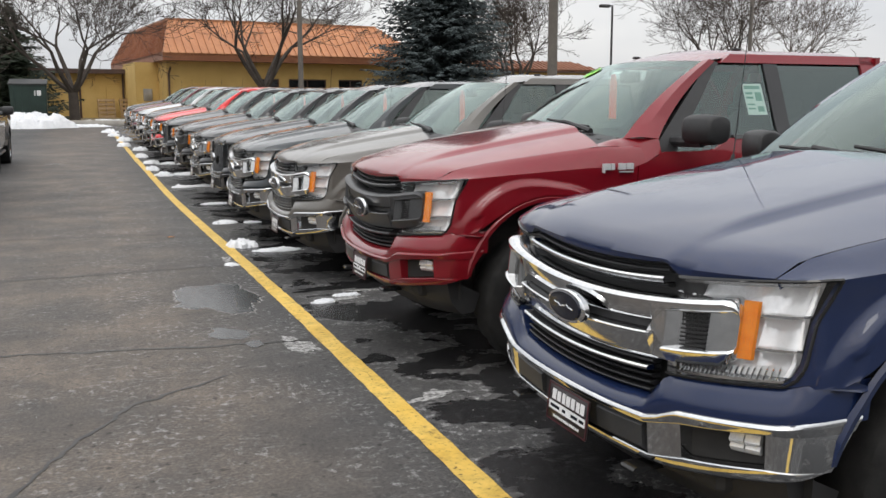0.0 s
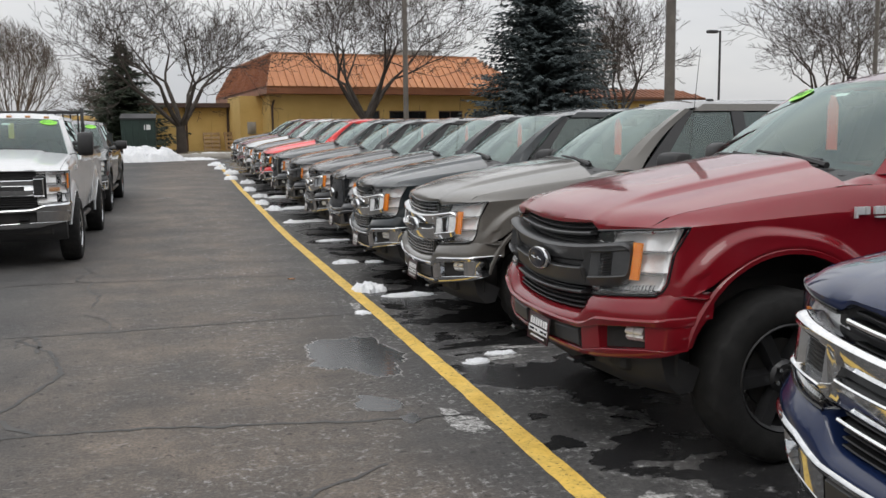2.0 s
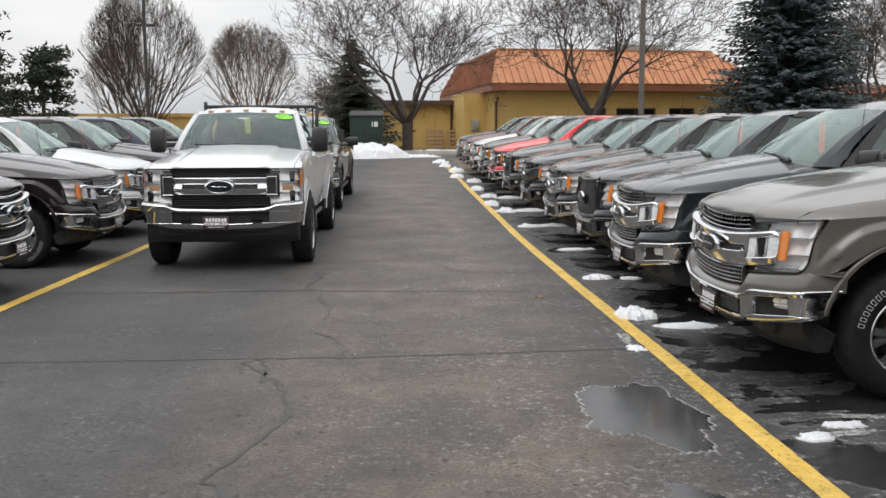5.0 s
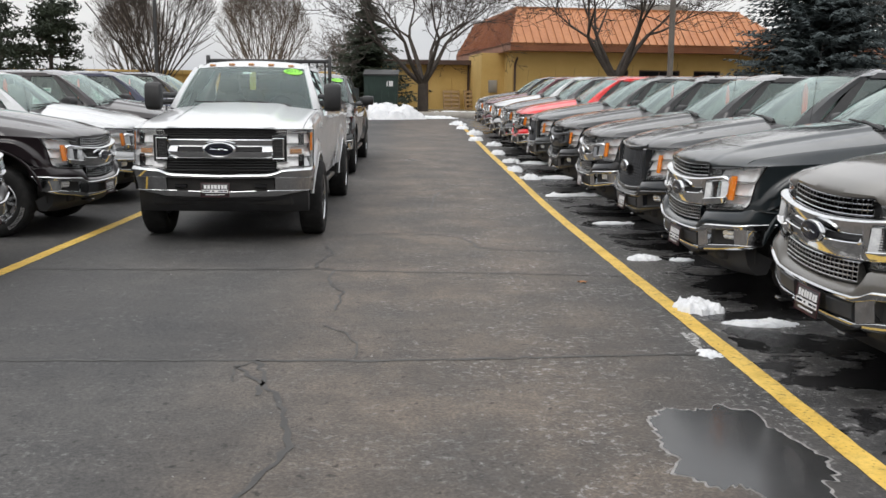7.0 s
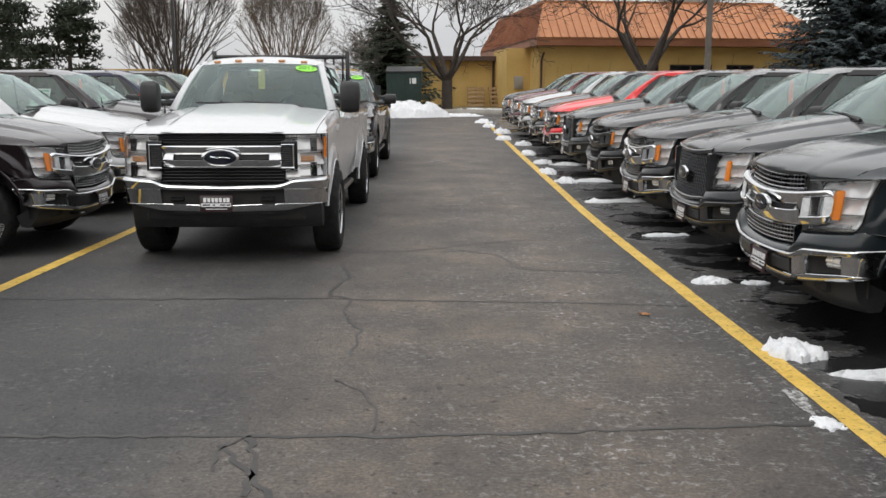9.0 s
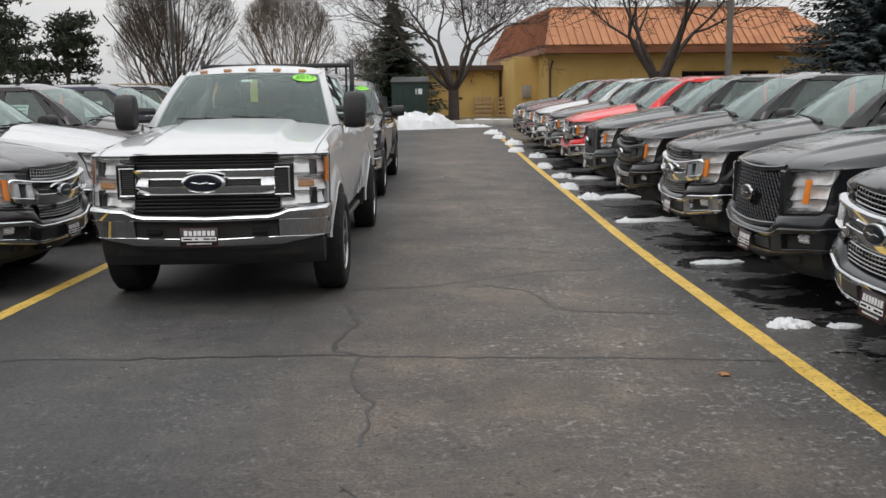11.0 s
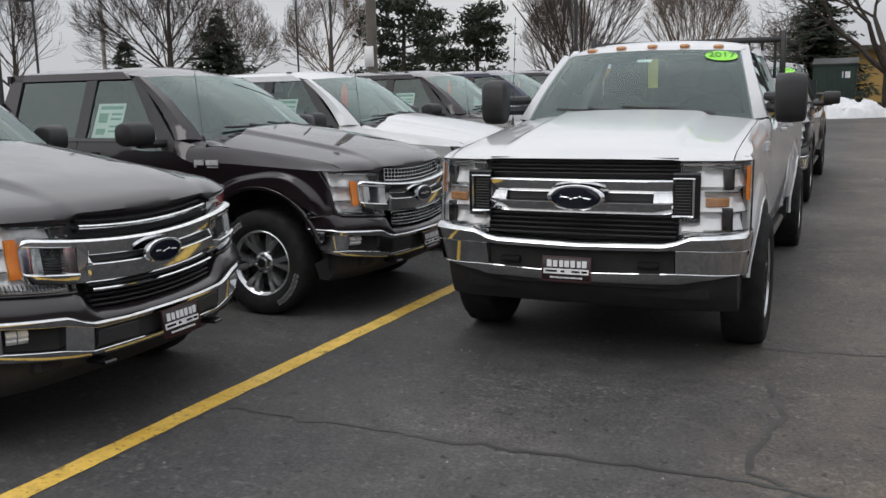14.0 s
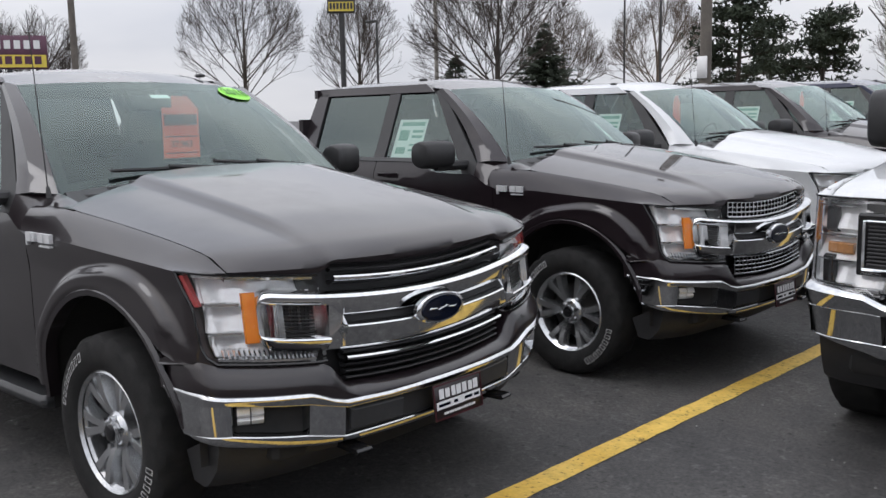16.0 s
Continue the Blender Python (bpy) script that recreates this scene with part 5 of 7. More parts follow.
        for ax in (S.axle, S.rear):
            cyl(bm, (ax, -0.8, S.tyre), (ax, 0.8, S.tyre), 0.06, 0.06, 8)
            for sg in (-1, 1):
                rows = []
                for i in range(15):
                    a = lerp(-0.1, math.pi + 0.1, i / 14)
                    r = S.arch + 0.03
                    rows.append([(ax + r * math.cos(a), sg * y, S.hub + r * math.sin(a)) for y in (0.6, S.half - 0.05)])
                grid(bm, rows)
        return bm
    part("underbody", shared(("under", H), under), UNDER, root)
    # cabin
    def dash():
        bm = bmesh.new()
        box(bm, -1.95, -1.52, -0.82, 0.82, 0.85, S.belt - 0.03, 0.06)
        rows = [[(-2.02 + 0.19 * math.cos(a) * 0.3 + 0.012 * math.cos(b) * 0.3, 0.40 + 0.19 * math.sin(a) + 0.012 * math.cos(b) * math.sin(a), S.belt - 0.05 + 0.19 * math.cos(a) + 0.012 * math.cos(b) * math.cos(a)) for b in (0, 1.57, 3.14, 4.71)] for a in [2 * math.pi * i / 18 for i in range(19)]]
        tube_rows(bm, rows, False)
        return bm
    part("dashboard", shared(("dash", H), dash), GREY_PLASTIC, root)
    for y in (0.40, -0.40):
        s = part("front_seat", shared("seat", seat_mesh), SEAT, root)
        s.location = (-2.45, y, S.belt - 0.52)
    s = part("rear_bench", shared("bench", lambda: (lambda bm: (box(bm, -3.60, -3.42, -0.7, 0.7, 0.75, 1.42, 0.05), [box(bm, -3.58, -3.48, y - 0.12, y + 0.12, 1.45, 1.58, 0.03) for y in (-0.45, 0.45)], bm)[2])(bmesh.new())), SEAT, root)
    s.location = (0.12, 0, S.belt - 1.36)
    def wiper(u0, u1):
        bm = bmesh.new()
        if True:
            a = windscreen_point(S, u0, 0.035) + Vector((0.03, 0, 0.02))
            b = windscreen_point(S, u1, 0.09) + Vector((0.03, 0, 0.02))
            cyl(bm, a, b, 0.013, 0.009, 6)
            c = windscreen_point(S, u0 + 0.08, 0.0) + Vector((0.04, 0, 0.02))
            cyl(bm, c, a.lerp(b, 0.55) + Vector((0.012, 0, 0.012)), 0.02, 0.012, 6)
        return bm
    for u0, u1 in ((0.62, -0.08), (0.02, -0.72)):
        part("wiper", shared(("wiper", H, u0), lambda: wiper(u0, u1)), BLACK, root, "black wiper blade")
    def cowl():
        bm = bmesh.new()
        rows = []
        for i in range(17):
            u = -1 + i / 8
            x = -1.345 - 0.20 * u * u if H else -1.325 + 0.07 * u * u
            p = windscreen_point(S, u * 0.98, 0.02)
            rows.append([(x, 0.86 * u, hood_z(S, 1.0, u) - 0.012), (p.x + 0.03, p.y, p.z - 0.005), (p.x - 0.02, p.y, p.z - 0.03)])
        grid(bm, rows)
        for i in range(14):
            u = -0.85 + 1.7 * i / 13
            x = -1.385 - 0.20 * u * u if H else -1.365 + 0.02 * u * u
            z = hood_z(S, 1.0, u) - 0.004
            box(bm, x - 0.04, x + 0.01, 0.86 * u - 0.03, 0.86 * u + 0.03, z - 0.02, z + 0.006, 0.004)
        return bm
    part("cowl_panel", shared(("cowl", H), cowl), BLACK, root)
    def aerial():
        bm = bmesh.new()
        z0 = S.cowl - 0.08
        cyl(bm, (-1.42, -0.90, z0), (-1.43, -0.90, z0 + 0.05), 0.014, 0.008, 8)
        cyl(bm, (-1.43, -0.90, z0 + 0.05), (-1.50, -0.90, z0 + 0.80), 0.003, 0.002, 5)
        return bm
    part("aerial", shared(("aerial", H), aerial), BLACK, root)
    def inner_mirror():
        bm = bmesh.new()
        p = windscreen_point(S, 0, 0.86)
        box(bm, p.x - 0.10, p.x - 0.06, -0.12, 0.12, p.z - 0.09, p.z - 0.01, 0.012)
        cyl(bm, (p.x - 0.02, 0, p.z), (p.x - 0.08, 0, p.z - 0.03), 0.015, 0.012, 8)
        return bm
    part("rear_view_mirror", shared(("inner_mirror", H), inner_mirror), BLACK, root)
    if H:
        for i in range(5):
            u = (i - 2) * 0.38
            p = windscreen_point(S, u, 1.0)
            q = part("clearance_lamp", shared("clearance", lambda: (lambda bm: (box(bm, -0.05, 0.05, -0.035, 0.035, -0.01, 0.02, 0.01), bm)[1])(bmesh.new())), CLEARANCE, root, "small amber roof lamp")
            q.location = (p.x - 0.10, p.y * 0.98, lerp(p.z, lerp(S.roof - 0.056, S.roof, max(0, 1 - u * u) ** 0.6), 0.3))
    else:
        for sg in (-1, 1):
            q = part("roof_clip", shared("roof_clip", lambda: (lambda bm: (box(bm, -0.03, 0.03, -0.02, 0.02, 0, 0.02, 0.006), bm)[1])(bmesh.new())), BLACK, root)
            q.location = (-2.50, sg * 0.62, S.roof - 0.03)
    if rack:
        def rack_():
            bm = bmesh.new()
            x, z1 = S.cab_back - 0.10, S.roof + 0.07
            for sg in (-1, 1):
                box(bm, x - 0.03, x + 0.03, min(sg * 0.84, sg * 0.89), max(sg * 0.84, sg * 0.89), S.belt + 0.05, z1 + 0.05, 0.006)
            box(bm, x - 0.03, x + 0.03, -0.88, 0.88, z1 - 0.05, z1, 0.008)
            return bm
        rk = part("headache_rack", shared("rack", rack_), BLACK, root, "black steel cab rack")
        for i in range(15):
            b = part("rack_bar", shared("rack_bar", lambda: (lambda bm: (box(bm, -0.01, 0.01, -0.012, 0.012, S.belt + 0.1, S.roof + 0.04), bm)[1])(bmesh.new())), BLACK, rk)
            b.location = (S.cab_back - 0.10, -0.80 + 1.6 * i / 14, 0)
    # stickers and tags stuck to the panes
    if sticker:
        side_u = 0.79 * sticker_side
        def oval():
            bm = bmesh.new()
            n = 26
            bm.faces.new([bm.verts.new(windscreen_point(S, side_u + 0.17 * math.cos(2 * math.pi * i / n), 0.885 + 0.085 * math.sin(2 * math.pi * i / n)) + Vector((0.007, 0, 0.005))) for i in range(n)])
            return bm
        st = part("year_sticker", shared(("year_sticker", H, sticker_side), oval), STICKER_LIME, root, "lime oval year sticker")
        p, px, pz = windscreen_point(S, side_u, 0.885), windscreen_point(S, side_u + 0.10, 0.885), windscreen_point(S, side_u, 0.95)
        me = MESHES.setdefault(("year", str(sticker)), text_mesh("year", str(sticker), 0.10))
        tx = part("year_print", me, STICKER_DARK, st)
        ex = (px - p).normalized(); ey = (pz - p).normalized(); ez = ex.cross(ey).normalized()
        ey = ez.cross(ex)
        tx.matrix_basis = Matrix.Translation(p + ez * 0.013) @ Matrix((ex, ey, ez)).transposed().to_4x4()
    if tag:
        tx0 = windscreen_point(S, -0.3, 0.80).x - 0.10
        zt_ = S.roof - 0.16
        wide = tag
        def tag_mesh(w=wide):
            bm = bmesh.new()
            outline = ((-w, -0.34), (w, -0.34), (w, -0.07), (w * 0.4, 0.0), (-w * 0.4, 0.0), (-w, -0.07))
            rows = [[(x, y, z) for y, z in outline] for x in (0.0, 0.002)]
            tube_rows(bm, rows)
            return bm
        tg = part("price_tag", shared(("tag", tag), tag_mesh), TAG_ORANGE, root, "orange hanging price tag", 0)
        tg.location = (tx0, 0.16 if tag > 0.08 else -0.20, zt_)
        if tag > 0.08:
            me = MESHES.setdefault("price", text_mesh("price", "37,963", 0.052))
            tx = part("price_print", me, TAG_PRINT, tg)
            tx.matrix_basis = pose(0.0035, 0, -0.265, 90, 0, 90)
            def bars():
                bm = bmesh.new()
                for z0, z1 in ((-0.225, -0.22), (-0.16, -0.10), (-0.315, -0.31)):
                    box(bm, 0.002, 0.0032, -wide * 0.9, wide * 0.9, z0, z1)
                return bm
            part("tag_print", shared("tag_bars", bars), TAG_PRINT, tg, "", 0)
    def stock_sticker():
        bm = bmesh.new()
        grid(bm, [[windscreen_point(S, u, v) - Vector((0.004, 0, 0.003)) for u in (-0.10, -0.02, 0.06)] for v in (0.795, 0.84)])
        return bm
    if sticker:
        part("stock_sticker", shared(("stock_sticker", H), stock_sticker), PAPER, root, "small pale stock sticker", 0)
    if H:
        def slip():
            bm = bmesh.new()
            p = windscreen_point(S, 0.03, 0.80)
            box(bm, p.x - 0.10, p.x - 0.098, 0.0, 0.075, p.z - 0.20, p.z + 0.02)
            return bm
        part("yellow_tag", shared("yellow_tag", slip), SLIP_YELLOW, root, "yellow paper tag on the mirror", 0)
    if paper:
        def sheet(k):
            def make():
                bm = bmesh.new()
                x0, x1, z0, z1 = (-2.30, -2.60, S.belt + 0.0, S.belt + 0.28) if paper < 0 else (-2.46, -2.62, S.belt + 0.13, S.belt + 0.34)
                def face(xa, xb, za, zb, o):
                    bm.faces.new([bm.verts.new((x, paper * (S.side(x, z) - 0.03 + o), z)) for x, z in ((xa, za), (xb, za), (xb, zb), (xa, zb))])
                if k == 0:
                    face(x0, x1, z0, z1, 0)
                else:
                    for zz, h, xa, xb in ((0.24, 0.03, 0.02, 0.24), (0.19, 0.02, 0.02, 0.12), (0.15, 0.02, 0.02, 0.12), (0.13, 0.08, 0.15, 0.24), (0.09, 0.015, 0.02, 0.12), (0.05, 0.015, 0.02, 0.12), (0.03, 0.05, 0.15, 0.24)):
                        face(x0 - xa * (x0 - x1) / 0.27, x0 - xb * (x0 - x1) / 0.27, z0 + zz * (z1 - z0) / 0.29, z0 + (zz + h) * (z1 - z0) / 0.29, 0.002)
                return bm
            return make
        sh = part("window_sheet", shared(("sheet", H, paper), sheet(0)), PAPER, root, "pale green printed price sheet", 0)
        part("sheet_print", shared(("sheet_ink", H, paper), sheet(1)), PAPER_INK, sh, "", 0)
    if big:
        for c in root.children:
            if not c.name.startswith("wheel") or c.name.startswith("wheel_spokes"):
                c.location.z += 0.08
    return root


# ---- more materials ----
def bark(name, a, b):
    return surface(name, a, b, 3.0, 0.9, bump=0.5, dist=0.02, fine=30)


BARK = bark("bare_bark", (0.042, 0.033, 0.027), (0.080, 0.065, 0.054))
# for the far trees: distance haze is put into the bark as a paler tone
BARK_FAR = bark("hazed_bark", (0.085, 0.068, 0.055), (0.14, 0.115, 0.095))
NEEDLES = surface("spruce_needles", (0.038, 0.054, 0.054), (0.080, 0.10, 0.104), 1.2, 0.8, fine=9)
PINE = surface("pine_needles", (0.014, 0.022, 0.012), (0.032, 0.046, 0.022), 1.2, 0.8, fine=9)
STUCCO = surface("yellow_stucco", (0.60, 0.40, 0.13), (0.70, 0.49, 0.18), 0.8, 0.85, bump=0.25, dist=0.01, fine=40)
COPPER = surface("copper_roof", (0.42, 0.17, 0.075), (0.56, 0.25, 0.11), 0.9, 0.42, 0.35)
# the same copper at about 0.6 of its brightness
COPPER_DARK = surface("dark_copper_roof", (0.26, 0.10, 0.05), (0.36, 0.15, 0.075), 0.9, 0.45, 0.35)
FASCIA = surface("brown_fascia", (0.06, 0.035, 0.028), (0.10, 0.055, 0.042), 2, 0.6)
POLE = surface("weathered_pole", (0.10, 0.088, 0.075), (0.16, 0.14, 0.12), 2.5, 0.75, fine=20)
DARK_POLE = surface("dark_steel_pole", (0.03, 0.03, 0.032), (0.05, 0.05, 0.05), 3, 0.6)
BIN = surface("green_bin_steel", (0.010, 0.028, 0.022), (0.02, 0.045, 0.036), 2, 0.6)
WOOD = surface("raw_wood", (0.34, 0.22, 0.11), (0.46, 0.32, 0.18), 4, 0.8)
CONCRETE = surface("concrete", (0.30, 0.28, 0.25), (0.40, 0.38, 0.34), 2, 0.85, bump=0.2)
GRASS = surface("winter_grass", (0.13, 0.10, 0.05), (0.20, 0.16, 0.09), 1.5, 0.95, bump=0.5, fine=25)
SIGN_PURPLE = surface("sign_purple", (0.07, 0.02, 0.045), (0.10, 0.03, 0.06), 2, 0.5)
SIGN_YELLOW = surface("sign_yellow", (0.70, 0.55, 0.06), (0.78, 0.62, 0.10), 2, 0.5)
LEAF = surface("dead_leaf", (0.32, 0.14, 0.05), (0.42, 0.2, 0.08), 30, 0.8)

# ---- ground ----
def ground_sheet():
    bm = bmesh.new()
    ys = [-1500, -300, -60, -10] + [i * 1.0 for i in range(-5, 60)] + [75, 150, 400, 1500]
    xs = [-1500, -300, -80, -40, -20, -12, -8, -6, -4, -2, 0, 2, 4, 6, 9, 14, 25, 50, 300, 1500]
    grid(bm, [[(x, y, gz(y)) for x in xs] for y in ys])
    return bm


ground = tagged(part("ground", ground_sheet(), ASPHALT, None, "", 0), "worn grey asphalt of a car lot with salt stains", "ground", kind="structure")


def strip(name, path, width, mat, label, lift=0.004, jitter=0.0, seed=1, step=0.12, cat="paint line"):
    """A flat strip that follows the ground along a plan path, with a worn edge."""
    rng = random.Random(seed)
    bm = bmesh.new()
    rows = []
    pts = []
    for (xa, ya), (xb, yb) in zip(path, path[1:]):
        n = max(1, int(math.hypot(xb - xa, yb - ya) / step))
        pts += [(lerp(xa, xb, i / n), lerp(ya, yb, i / n)) for i in range(n)]
    pts.append(path[-1])
    for i, (x, y) in enumerate(pts):
        xa, ya = pts[max(0, i - 1)]
        xb, yb = pts[min(len(pts) - 1, i + 1)]
        d = math.hypot(xb - xa, yb - ya) or 1
        nx, ny = -(yb - ya) / d, (xb - xa) / d
        w0, w1 = (width / 2 * (1 + rng.uniform(-jitter, jitter)) for _ in range(2))
        rows.append([(x + nx * w0, y + ny * w0, gz(y + ny * w0) + lift), (x - nx * w1, y - ny * w1, gz(y - ny * w1) + lift)])
    grid(bm, rows)
    return tagged(part(name, bm, mat, None, "", 0), label, cat, kind="structure")


def patch(name, x, y, rx, ry, mat, label, cat, seed=1, lift=0.004, n=40, rough=0.35, turn=0.0):
    """A flat blot with a ragged outline."""
    bm = bmesh.new()
    c = bm.verts.new((x, y, gz(y) + lift))
    ring = []
    for i in range(n):
        a = 2 * math.pi * i / n
        k = 1 + rough * (noise.noise(Vector((math.cos(a) * 1.1, math.sin(a) * 1.1, seed * 7.3))) + 0.35 * noise.noise(Vector((math.cos(a) * 4, math.sin(a) * 4, seed * 3.1))) + 0.2 * noise.noise(Vector((math.cos(a) * 13, math.sin(a) * 13, seed * 1.7))))
        u, v = rx * k * math.cos(a), ry * k * math.sin(a)
        px, py = x + u * math.cos(turn) - v * math.sin(turn), y + u * math.sin(turn) + v * math.cos(turn)
        ring.append(bm.verts.new((px, py, gz(py) + lift)))
    for i in range(n):
        bm.faces.new((c, ring[i], ring[(i + 1) % n]))
    return tagged(part(name, bm, mat, None, "", 0), label, cat, kind="structure")


def snow_heap(x, y, rx, ry, h, seed=1, label="small heap of old snow on the asphalt", n=36, turn=0.0):
    bm = bmesh.new()
    rows = []
    for i in range(n + 1):
        row = []
        for j in range(n + 1):
            u, v = -1.25 + 2.5 * i / n, -1.25 + 2.5 * j / n
            p = Vector((u * 2.2, v * 2.2, seed * 5.7))
            k = 1 - (u * u + v * v) + 0.85 * noise.noise(p) + 0.45 * noise.noise(p * 2.7) + 0.25 * noise.noise(p * 6.1)
            z = h * math.sqrt(max(0, k)) * (0.7 + 0.5 * abs(noise.noise(p * 2.0 + Vector((9, 0, 0))))) if k > 0 else -0.02
            wx, wy = rx * u, ry * v
            px, py = x + wx * math.cos(turn) - wy * math.sin(turn), y + wx * math.sin(turn) + wy * math.cos(turn)
            row.append((px, py, gz(py) + z))
        rows.append(row)
    vs = grid(bm, rows)
    dead = [f for f in bm.faces if all(v.co.z < gz(v.co.y) for v in f.verts)]
    bmesh.ops.delete(bm, geom=dead, context="FACES")
    return tagged(part("snow_patch", bm, SNOW, None, "", 60), label, "snow", "snow along the row")


# ---- plants ----
def branch(bm, a, b, r0, r1, k):
    q = (b - a).to_track_quat("Z", "Y")
    ra = [bm.verts.new(a + q @ Vector((r0 * math.cos(2 * math.pi * i / k), r0 * math.sin(2 * math.pi * i / k), 0))) for i in range(k)]
    rb = [bm.verts.new(b + q @ Vector((r1 * math.cos(2 * math.pi * i / k), r1 * math.sin(2 * math.pi * i / k), 0))) for i in range(k)]
    for i in range(k):
        bm.faces.new((ra[i], ra[(i + 1) % k], rb[(i + 1) % k], rb[i]))


def bare_tree(x, y, height, spread, seed, mat=BARK, forks=5, trunk=0.2, clear=0.17, levels=6, twig=0.009, label="bare leafless tree with a wide twiggy crown", upright=0.35, leader=False):
    rng = random.Random(seed)
    root = tagged(new("bare_tree"), label, "tree", "trees round the lot")
    root.location = (x, y, gz(y) - 0.05)
    tb, cb = bmesh.new(), bmesh.new()
    top = Vector((rng.uniform(-0.15, 0.15), rng.uniform(-0.15, 0.15), height * clear))
    cyl(tb, (0, 0, 0), (0, 0, 0.25), trunk * 1.25, trunk, 10)
    cyl(tb, (0, 0, 0.2), top, trunk, trunk * 0.85, 10)
    part("trunk", tb, mat, root)
    def grow(p, d, length, r, level):
        segs = 3 if level < 3 else 2
        for s in range(segs):
            d = (d + Vector((rng.gauss(0, 0.13), rng.gauss(0, 0.13), rng.gauss(0.03, 0.09)))).normalized()
            q = p + d * (length / segs)
            r2 = max(twig, r * (0.86 if s < segs - 1 else 0.75))
            branch(cb, p, q, r, r2, 6 if level < 2 else (4 if level < 4 else 3))
            p, r = q, r2
            if level < levels and level > 0 and rng.random() < 0.75:
                side = Vector((rng.gauss(0, 1), rng.gauss(0, 1), rng.gauss(0.25, 0.6)))
                dd = (d * 0.65 + (side - d * side.dot(d)).normalized() * 0.75).normalized()
                grow(p, dd, length * rng.uniform(0.5, 0.72), max(twig, r * 0.55), level + 1 + (1 if level > 2 else 0))
        if level < levels:
            for i in range(2):
                side = Vector((rng.gauss(0, 1), rng.gauss(0, 1), rng.gauss(0.2, 0.5)))
                dd = (d * 0.85 + (side - d * side.dot(d)).normalized() * 0.5).normalized()
                grow(p, dd, length * rng.uniform(0.66, 0.85), max(twig, r * 0.8), level + 1)
    if leader:
        p, r = top, trunk * 0.8
        n = 34
        for i in range(n):
            t = i / n
            q = Vector((top.x + rng.gauss(0, 0.05), top.y + rng.gauss(0, 0.05), lerp(height * clear, height, (i + 1) / n)))
            branch(cb, p, q, r, max(0.02, trunk * 0.8 * (1 - (i + 1) / n)), 6)
            p, r = q, max(0.02, trunk * 0.8 * (1 - (i + 1) / n))
            for k in range(2):
                a = i * 2.4 + k * math.pi + rng.uniform(-0.5, 0.5)
                reach = spread * 0.30 * (1 - t) ** 0.55 * rng.uniform(0.75, 1.1) + 0.25
                d = Vector((math.cos(a), math.sin(a), 0.35 + 0.9 * t + rng.uniform(-0.1, 0.25))).normalized()
                grow(q, d, reach, max(twig, 0.055 * (1 - t) + twig), levels - 3 if t < 0.7 else levels - 2)
    for i in range(0 if leader else forks):
        a = 2 * math.pi * (i + rng.uniform(-0.25, 0.25)) / forks
        lean = rng.uniform(0.55, 1.0) * spread / height * 1.15
        d = Vector((math.cos(a) * lean, math.sin(a) * lean, upright + rng.uniform(0.25, 0.6))).normalized()
        grow(top - Vector((0, 0, rng.uniform(0, 0.12) * height * clear)), d, height * rng.uniform(0.23, 0.30), trunk * 0.55, 0)
    part("crown", cb, mat, root, "", 0)
    return root


def spruce(x, y, height, width, seed, mat=NEEDLES, sparse=1.0, label="dense blue-green spruce tree", bare=0.04, levels=26, ragged=0.25):
    rng = random.Random(seed)
    root = tagged(new("conifer_tree"), label, "tree", "trees round the lot")
    root.location = (x, y, gz(y) - 0.05)
    tb, cb = bmesh.new(), bmesh.new()
    cyl(tb, (0, 0, 0), (0, 0, height * 0.96), width * 0.045, 0.02, 8)
    part("trunk", tb, BARK, root)
    for lv in range(levels):
        t = lv / (levels - 1)
        z0 = height * lerp(bare, 0.985, t)
        reach = width * 0.5 * (1 - t) ** 0.95 + 0.12
        count = max(4, int((20 - 13 * t) * sparse))
        for i in range(count):
            a = 2 * math.pi * (i + rng.random()) / count
            L = reach * rng.uniform(1 - ragged * 1.6, 1 + ragged * 0.35)
            z = z0 + rng.uniform(-1.6, 1.6) * height / levels
            d = Vector((math.cos(a), math.sin(a), rng.uniform(-0.28, 0.05)))
            n = max(3, int(L / 0.28))
            for s in range(1, n + 1):
                f = s / n
                p = Vector((0, 0, z)) + d * (L * f) + Vector((0, 0, 0.18 * f * f * L * 0.5))
                w = 0.36 * (1.15 - 0.5 * f) * (0.7 + 0.3 * min(1, reach))
                for q in range(3):
                    ang = a + rng.uniform(-1.3, 1.3)
                    tip = p + Vector((math.cos(ang), math.sin(ang), rng.uniform(-0.55, 0.25))) * w * rng.uniform(0.9, 1.6)
                    nrm = Vector((-math.sin(ang), math.cos(ang), 0)) * w * 0.33
                    up = Vector((0, 0, w * 0.22))
                    v = [cb.verts.new(c) for c in (p + nrm, p - nrm, tip, p + up)]
                    cb.faces.new((v[0], v[1], v[2])); cb.faces.new((v[0], v[2], v[3])); cb.faces.new((v[1], v[3], v[2]))
    part("crown", cb, mat, root, "", 0)
    return root


